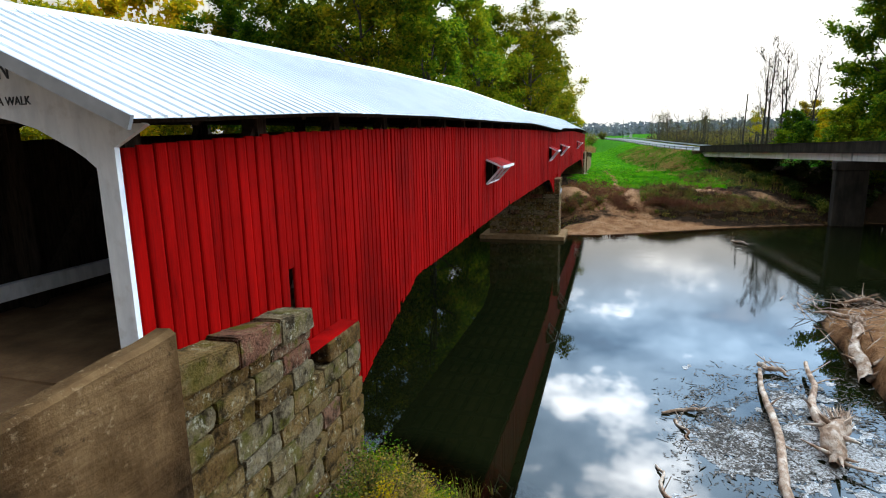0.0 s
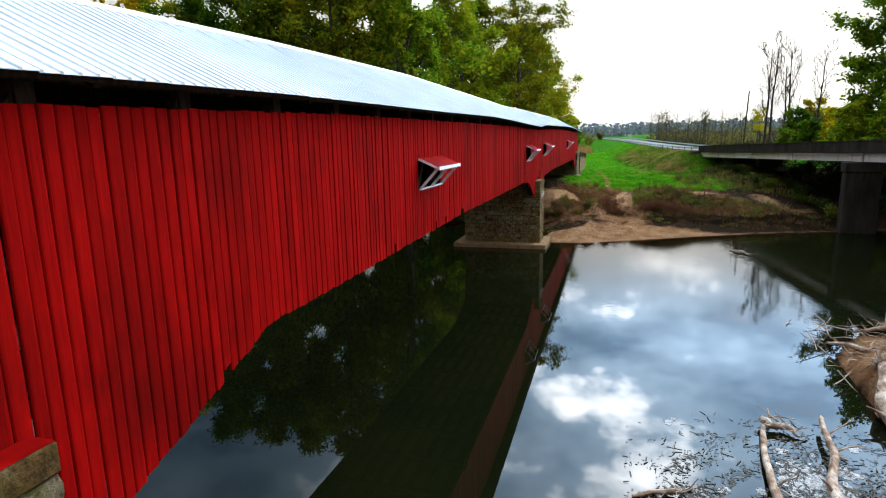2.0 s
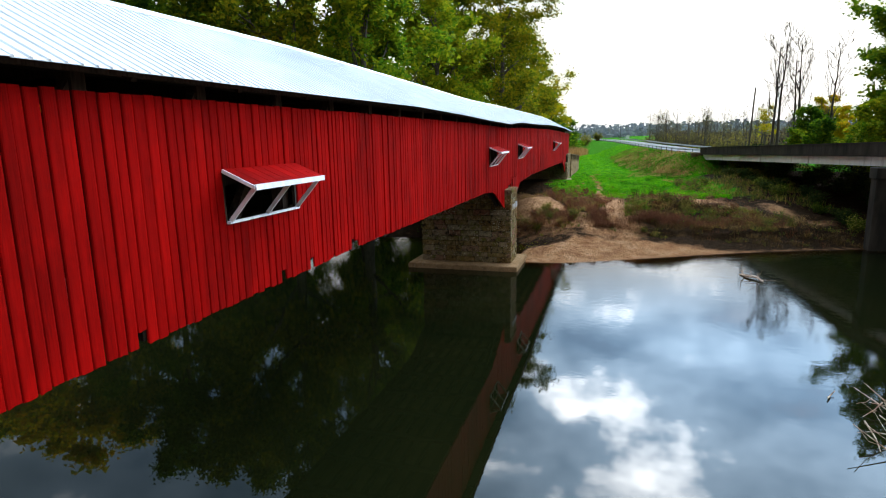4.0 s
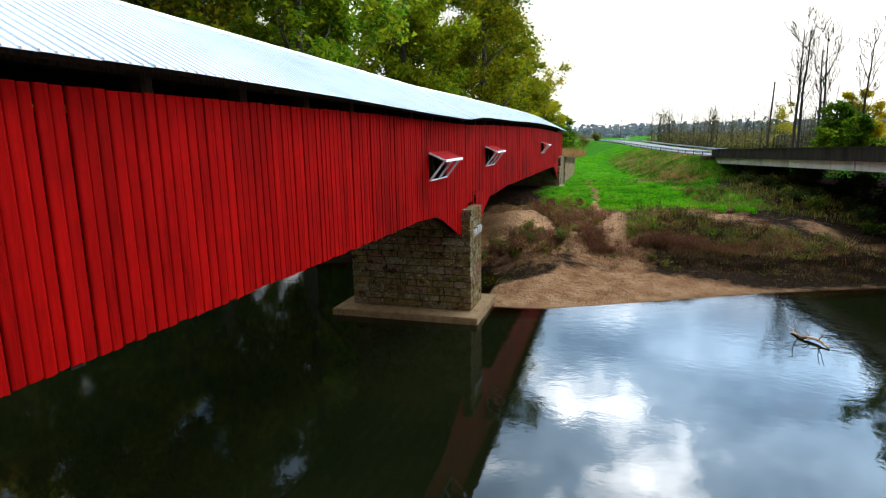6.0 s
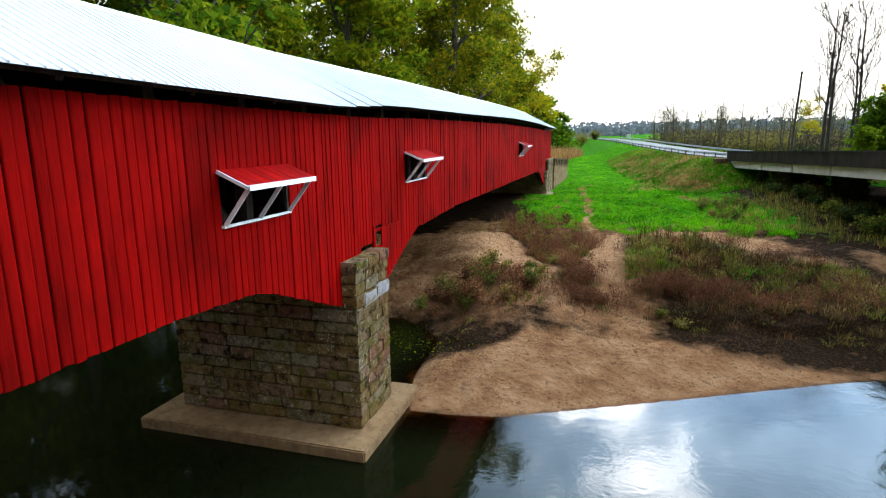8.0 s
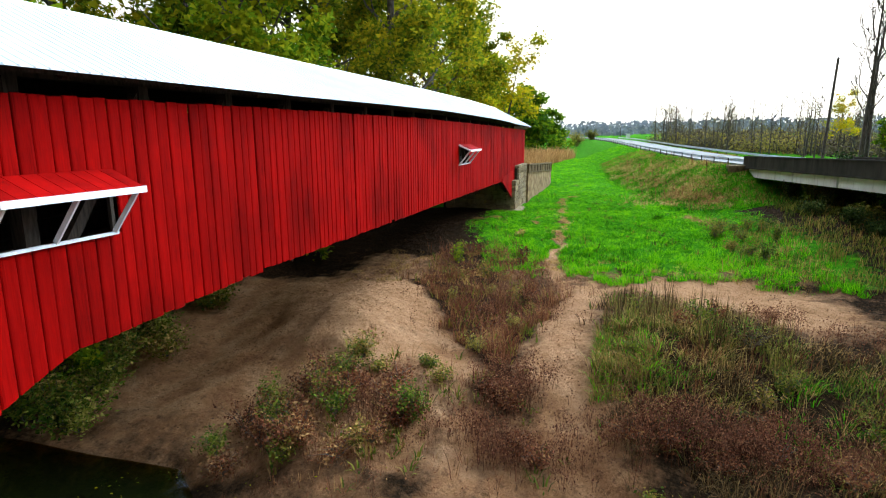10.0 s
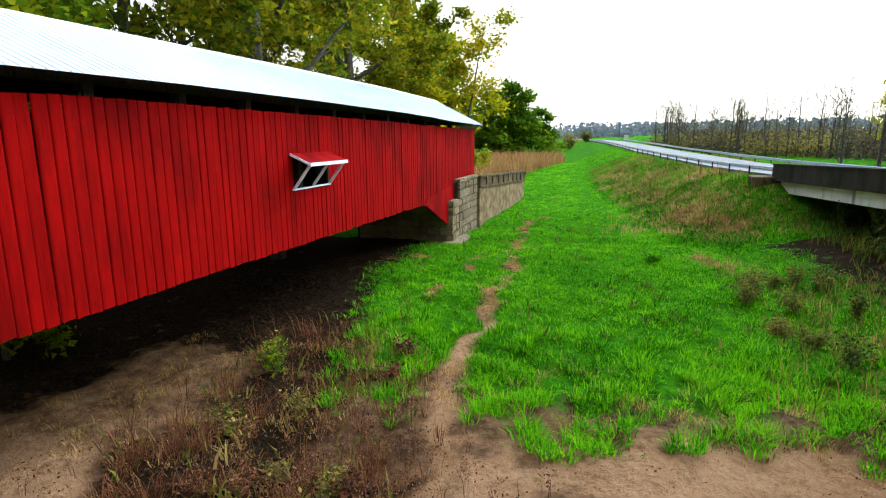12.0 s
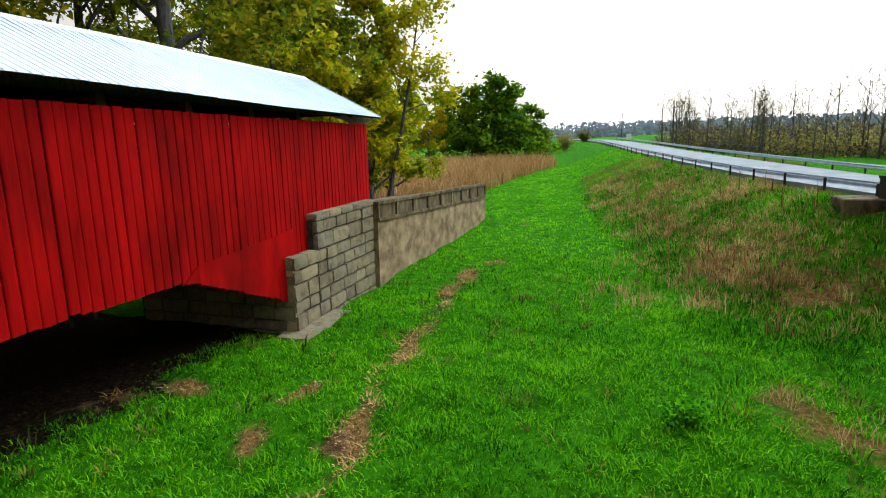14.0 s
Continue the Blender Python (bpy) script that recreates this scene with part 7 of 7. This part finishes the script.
log([(15.2, 27.2, 0.35), (16.2, 26.3, 0.55), (17.6, 25.0, 0.5)], [0.06, 0.14, 0.16], "driftwood log on the gravel bar", stubs=5, seed=13)
log([(15.2, 49.7, 0.0), (15.7, 48.8, 0.15), (16.2, 47.8, 0.05)], [0.05, 0.09, 0.05], "snag of driftwood in the river", "driftwood_snag", 10, 14)
log([(16.5, 28.5, 0.5), (17.6, 28.2, 0.9), (18.6, 28.8, 0.6)], [0.05, 0.09, 0.06], "tangled driftwood branches on the bar", "driftwood_branch", 18, 15)
log([(15.6, 21.2, 0.5), (16.4, 19.6, 0.5), (17.0, 17.5, 0.3)], [0.2, 0.25, 0.2], "driftwood log on the bar", stubs=10, seed=16)


def debris():
    """Floating bark, twigs and leaves caught by the driftwood."""
    n = 9500
    x = np.concatenate([rng.normal(9.3, 1.2, n // 2), rng.normal(12.3, 1.5, n // 2)])
    y = np.concatenate([rng.normal(14.2, 2.0, n // 2), rng.normal(15.2, 2.6, n // 2)])
    k = (x > 6.8) & (y > 10) & (y < 20) & (ragged(x, y, 1.5) > rng.uniform(0.1, 0.8, len(x)))
    x, y = x[k], y[k]
    n = len(x)
    ang = rng.uniform(0, 6.283, n)
    l, w = rng.uniform(0.015, 0.20, n) * rng.uniform(0.1, 1, n) ** 2 + 0.015, rng.uniform(0.006, 0.022, n)
    dx, dy = np.cos(ang) * l, np.sin(ang) * l
    ex, ey = -np.sin(ang) * w, np.cos(ang) * w
    z = np.full(n, 0.012)
    v = np.stack([np.c_[x - dx - ex, y - dy - ey, z], np.c_[x + dx - ex, y + dy - ey, z + 0.01], np.c_[x + dx + ex, y + dy + ey, z + 0.02], np.c_[x - dx + ex, y - dy + ey, z + 0.015]], 1).reshape(-1, 3)
    tagged(soup("floating_debris", v, np.arange(4 * n).reshape(n, 4), BARK), "floating bark, twigs and leaves", "debris", kind="stuff")


debris()


def flotsam():
    """Pale mat of silt, bark chips and foam between the logs."""
    cell = 0.05
    gx, gy = np.meshgrid(np.arange(6.8, 13.6, cell), np.arange(8.6, 19.4, cell))
    x, y = gx.ravel(), gy.ravel()
    body = np.exp(-(((x - 9.4) / 2.0) ** 2 + ((y - 12.8) / 2.6) ** 2)) + np.exp(-(((x - 11.7) / 1.7) ** 2 + ((y - 14.6) / 3.2) ** 2))
    k = body + 0.5 * grit(x, y, 1.5, 21) + 0.42 * grit(x, y, 0.5, 22) + 0.34 * grit(x, y, 0.2, 23) > 0.62
    x, y = x[k], y[k]
    n = len(x)
    turn = rng.uniform(0, 6.283, n)
    v = []
    for q in range(5):
        a, rad = turn + q * 1.2566, cell * rng.uniform(0.45, 0.95, n)
        v.append(np.c_[x + rad * np.cos(a), y + rad * np.sin(a), 0.006 + rng.uniform(0, 0.006, n)])
    v = np.stack(v, 1).reshape(-1, 3)
    tagged(soup("floating_mat", v, np.arange(5 * n).reshape(n, 5), FLOTSAM), "pale mat of silt, bark chips and foam on the water", "litter", kind="stuff")


flotsam()


def twigs():
    """Heaped dead twigs on the gravel bar."""
    vs, fs, base = [], [], 0
    for k in range(190):
        x, y = rng.uniform(14.6, 19.5), rng.uniform(18, 31)
        z = max(float(land(x, y)), 0.0) + rng.uniform(0.0, 0.35)
        d = rng.normal(size=3) * [1, 1, 0.35]
        d /= np.linalg.norm(d)
        ln = rng.uniform(0.3, 1.6)
        p = np.array([x, y, z])
        q = np.array([p - d * ln / 2, p + rng.normal(0, 0.06, 3), p + d * ln / 2])
        v, f = tube_arrays(q, np.array([1.0, 0.8, 0.4]) * rng.uniform(0.008, 0.034), 5)
        vs.append(v), fs.append(f + base)
        base += len(v)
    tagged(soup("driftwood_twigs", np.concatenate(vs), np.concatenate(fs), DRIFT), "heap of grey driftwood twigs on the bar", "driftwood", kind="stuff")


twigs()

# ---- siding boards of the covered bridge, one by one ----
def board_mesh(seed):
    r = random.Random(seed)
    bm = bmesh.new()
    # slightly cupped plank: the long edges lie back from the face
    prof = [(-0.5, -0.5), (0.05, -0.49), (0.38, -0.43), (0.5, -0.30), (0.46, 0.0), (0.5, 0.30), (0.36, 0.44), (0.0, 0.5), (-0.5, 0.5)]
    lo = [bm.verts.new((x, y, r.uniform(-0.003, 0.003))) for x, y in prof]
    hi = [bm.verts.new((x, y, 1.0)) for x, y in prof]
    n = len(prof)
    for k in range(n):
        bm.faces.new((lo[k], lo[(k + 1) % n], hi[(k + 1) % n], hi[k]))
    bm.faces.new(lo[::-1])
    bm.faces.new(hi)
    me = bpy.data.meshes.new("board")
    bm.to_mesh(me)
    bm.free()
    me.materials.append(RED)
    return me


BOARDS = [board_mesh(s) for s in range(5)]
rnd = random.Random(9)
rest = bmesh.new()
made, y = 0, 0.03
while y < LONG + 0.03:
    # narrower boards on the near span
    w = (0.222 if y < 50.8 else 0.292) * rnd.uniform(0.88, 1.12)
    w = min(w, LONG + 0.08 - y)
    c = y + w / 2
    b0, t0 = bottom_z(c) + rnd.uniform(-0.02, 0.02), top_z(c) + rnd.uniform(-0.015, 0.015)
    if rnd.random() < 0.03:
        b0 += rnd.uniform(0.12, 0.3) if y < 50.8 else rnd.uniform(0.03, 0.08)
    spans = [(b0, t0)]
    for a, b, z0, z1 in WINDOWS:
        if a < c < b:
            spans = [(b0, z0 - 0.04), (z1 + 0.03, t0)]
    if 3.05 < c < 3.36:
        spans = [(7.38, t0)]
    if 49.95 < c < 50.83:
        spans = [(5.69, t0)]
    if 50.83 <= c < 51.46:
        spans = [(6.20, t0), (float(np.interp(c, [50.8, 51.15, 51.5], [4.45, 3.98, 4.08])), 4.72)]
    if 51.46 <= c < 53.1:
        spans = [(6.02, t0)]
    for z0, z1 in spans:
        off = rnd.uniform(-0.014, 0.014)
        m = Matrix.Translation((off, c, z0)) @ Matrix.Rotation(rnd.uniform(-0.004, 0.004), 4, "X") @ Matrix.Rotation(rnd.uniform(-0.03, 0.03), 4, "Z")
        gap = rnd.uniform(0.009, 0.015)
        slope = (bottom_z(c + w / 2 - 0.01) - bottom_z(c - w / 2 + 0.01)) / w if z0 == b0 else 0.0
        if made < 300:
            me = rnd.choice(BOARDS)
            if 0.12 < abs(slope) < 1.2:
                me = me.copy()
                for v in me.vertices:
                    if v.co.z < 0.5:
                        v.co.z += slope * w * v.co.y / (z1 - z0)
            ob = new("board", me)
            ob.parent = bridge
            ob.matrix_parent_inverse = inv
            ob.matrix_basis = m @ Matrix.Diagonal((0.045, w - gap, z1 - z0, 1))
            made += 1
        else:
            k0 = m @ Matrix.Diagonal((0.045, w - gap, z1 - z0, 1))
            src = BOARDS[made % 5]
            vs = [rest.verts.new(k0 @ v.co) for v in src.vertices]
            for p in src.polygons:
                rest.faces.new([vs[i] for i in p.vertices])
            made += 1
    y += w
ob = bpart("siding", rest, RED, "red board siding at the far end")
ob["kind"] = "stuff"

# plain boarded skirt before the far abutment
skirt = [(92.95, 5.36), (93.5, 5.74), (95.2, 5.80), (97.0, 5.92), (98.0, 6.02)]
for (ya, za), (yb, zb) in zip(skirt, skirt[1:]):
    bm = bmesh.new()
    lo = [(ya, bottom_z(ya) - 0.02), (yb, max(bottom_z(yb - 0.11), 3.48) - 0.02)]
    ring = [(ya, lo[0][1]), (yb - 0.006, lo[1][1]), (yb - 0.006, zb), (ya, za)]
    fr = [bm.verts.new((0.052, p, q)) for p, q in ring]
    bk = [bm.verts.new((0.026, p, q)) for p, q in ring]
    bm.faces.new(fr)
    bm.faces.new(bk[::-1])
    for k in range(4):
        bm.faces.new((fr[k], bk[k], bk[(k + 1) % 4], fr[(k + 1) % 4]))
    bpart("skirt_panel", bm, RED, "smooth bright red panel")

# ladder-like opening with red rails, a sill over the pier and a patch of newer boards
on_bridge(box_mesh("sill", -0.06, 0.09, 49.93, 50.84, 5.27, 5.40, RED, None, "", 0.012))
on_bridge(box_mesh("stile", -0.03, 0.05, 50.83, 50.98, 4.25, 6.20, RED, None, "", 0.008))
for z in (6.0, 5.40, 4.70):
    on_bridge(box_mesh("rail", -0.03, 0.04, 50.98, 51.47, z, z + 0.10, RED, None, "", 0.008))
y = 51.45
while y < 53.05:
    w = rnd.uniform(0.16, 0.34)
    bm = bmesh.new()
    zb = float(np.interp(y + w / 2, [51.2, 53.0, 55.4], [3.98, 4.74, 5.62]))
    box(bm, 0.026, 0.055 + rnd.uniform(0, 0.012), y, min(y + w - 0.008, 53.1), zb - 0.03, 6.10 + rnd.uniform(-0.04, 0.03))
    bpart("patch_board", bm, RED, "bright red newer patch board")
    y += w
# added dark panel behind the siding gap, in place of the dim interior
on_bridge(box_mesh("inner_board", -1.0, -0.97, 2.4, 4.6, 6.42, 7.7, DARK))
# hanging timber ends under the far span
for yy in (91.1, 91.75):
    on_bridge(box_mesh("hanger", -1.7, -1.55, yy - 0.06, yy + 0.06, 4.75, 5.9, DARK))
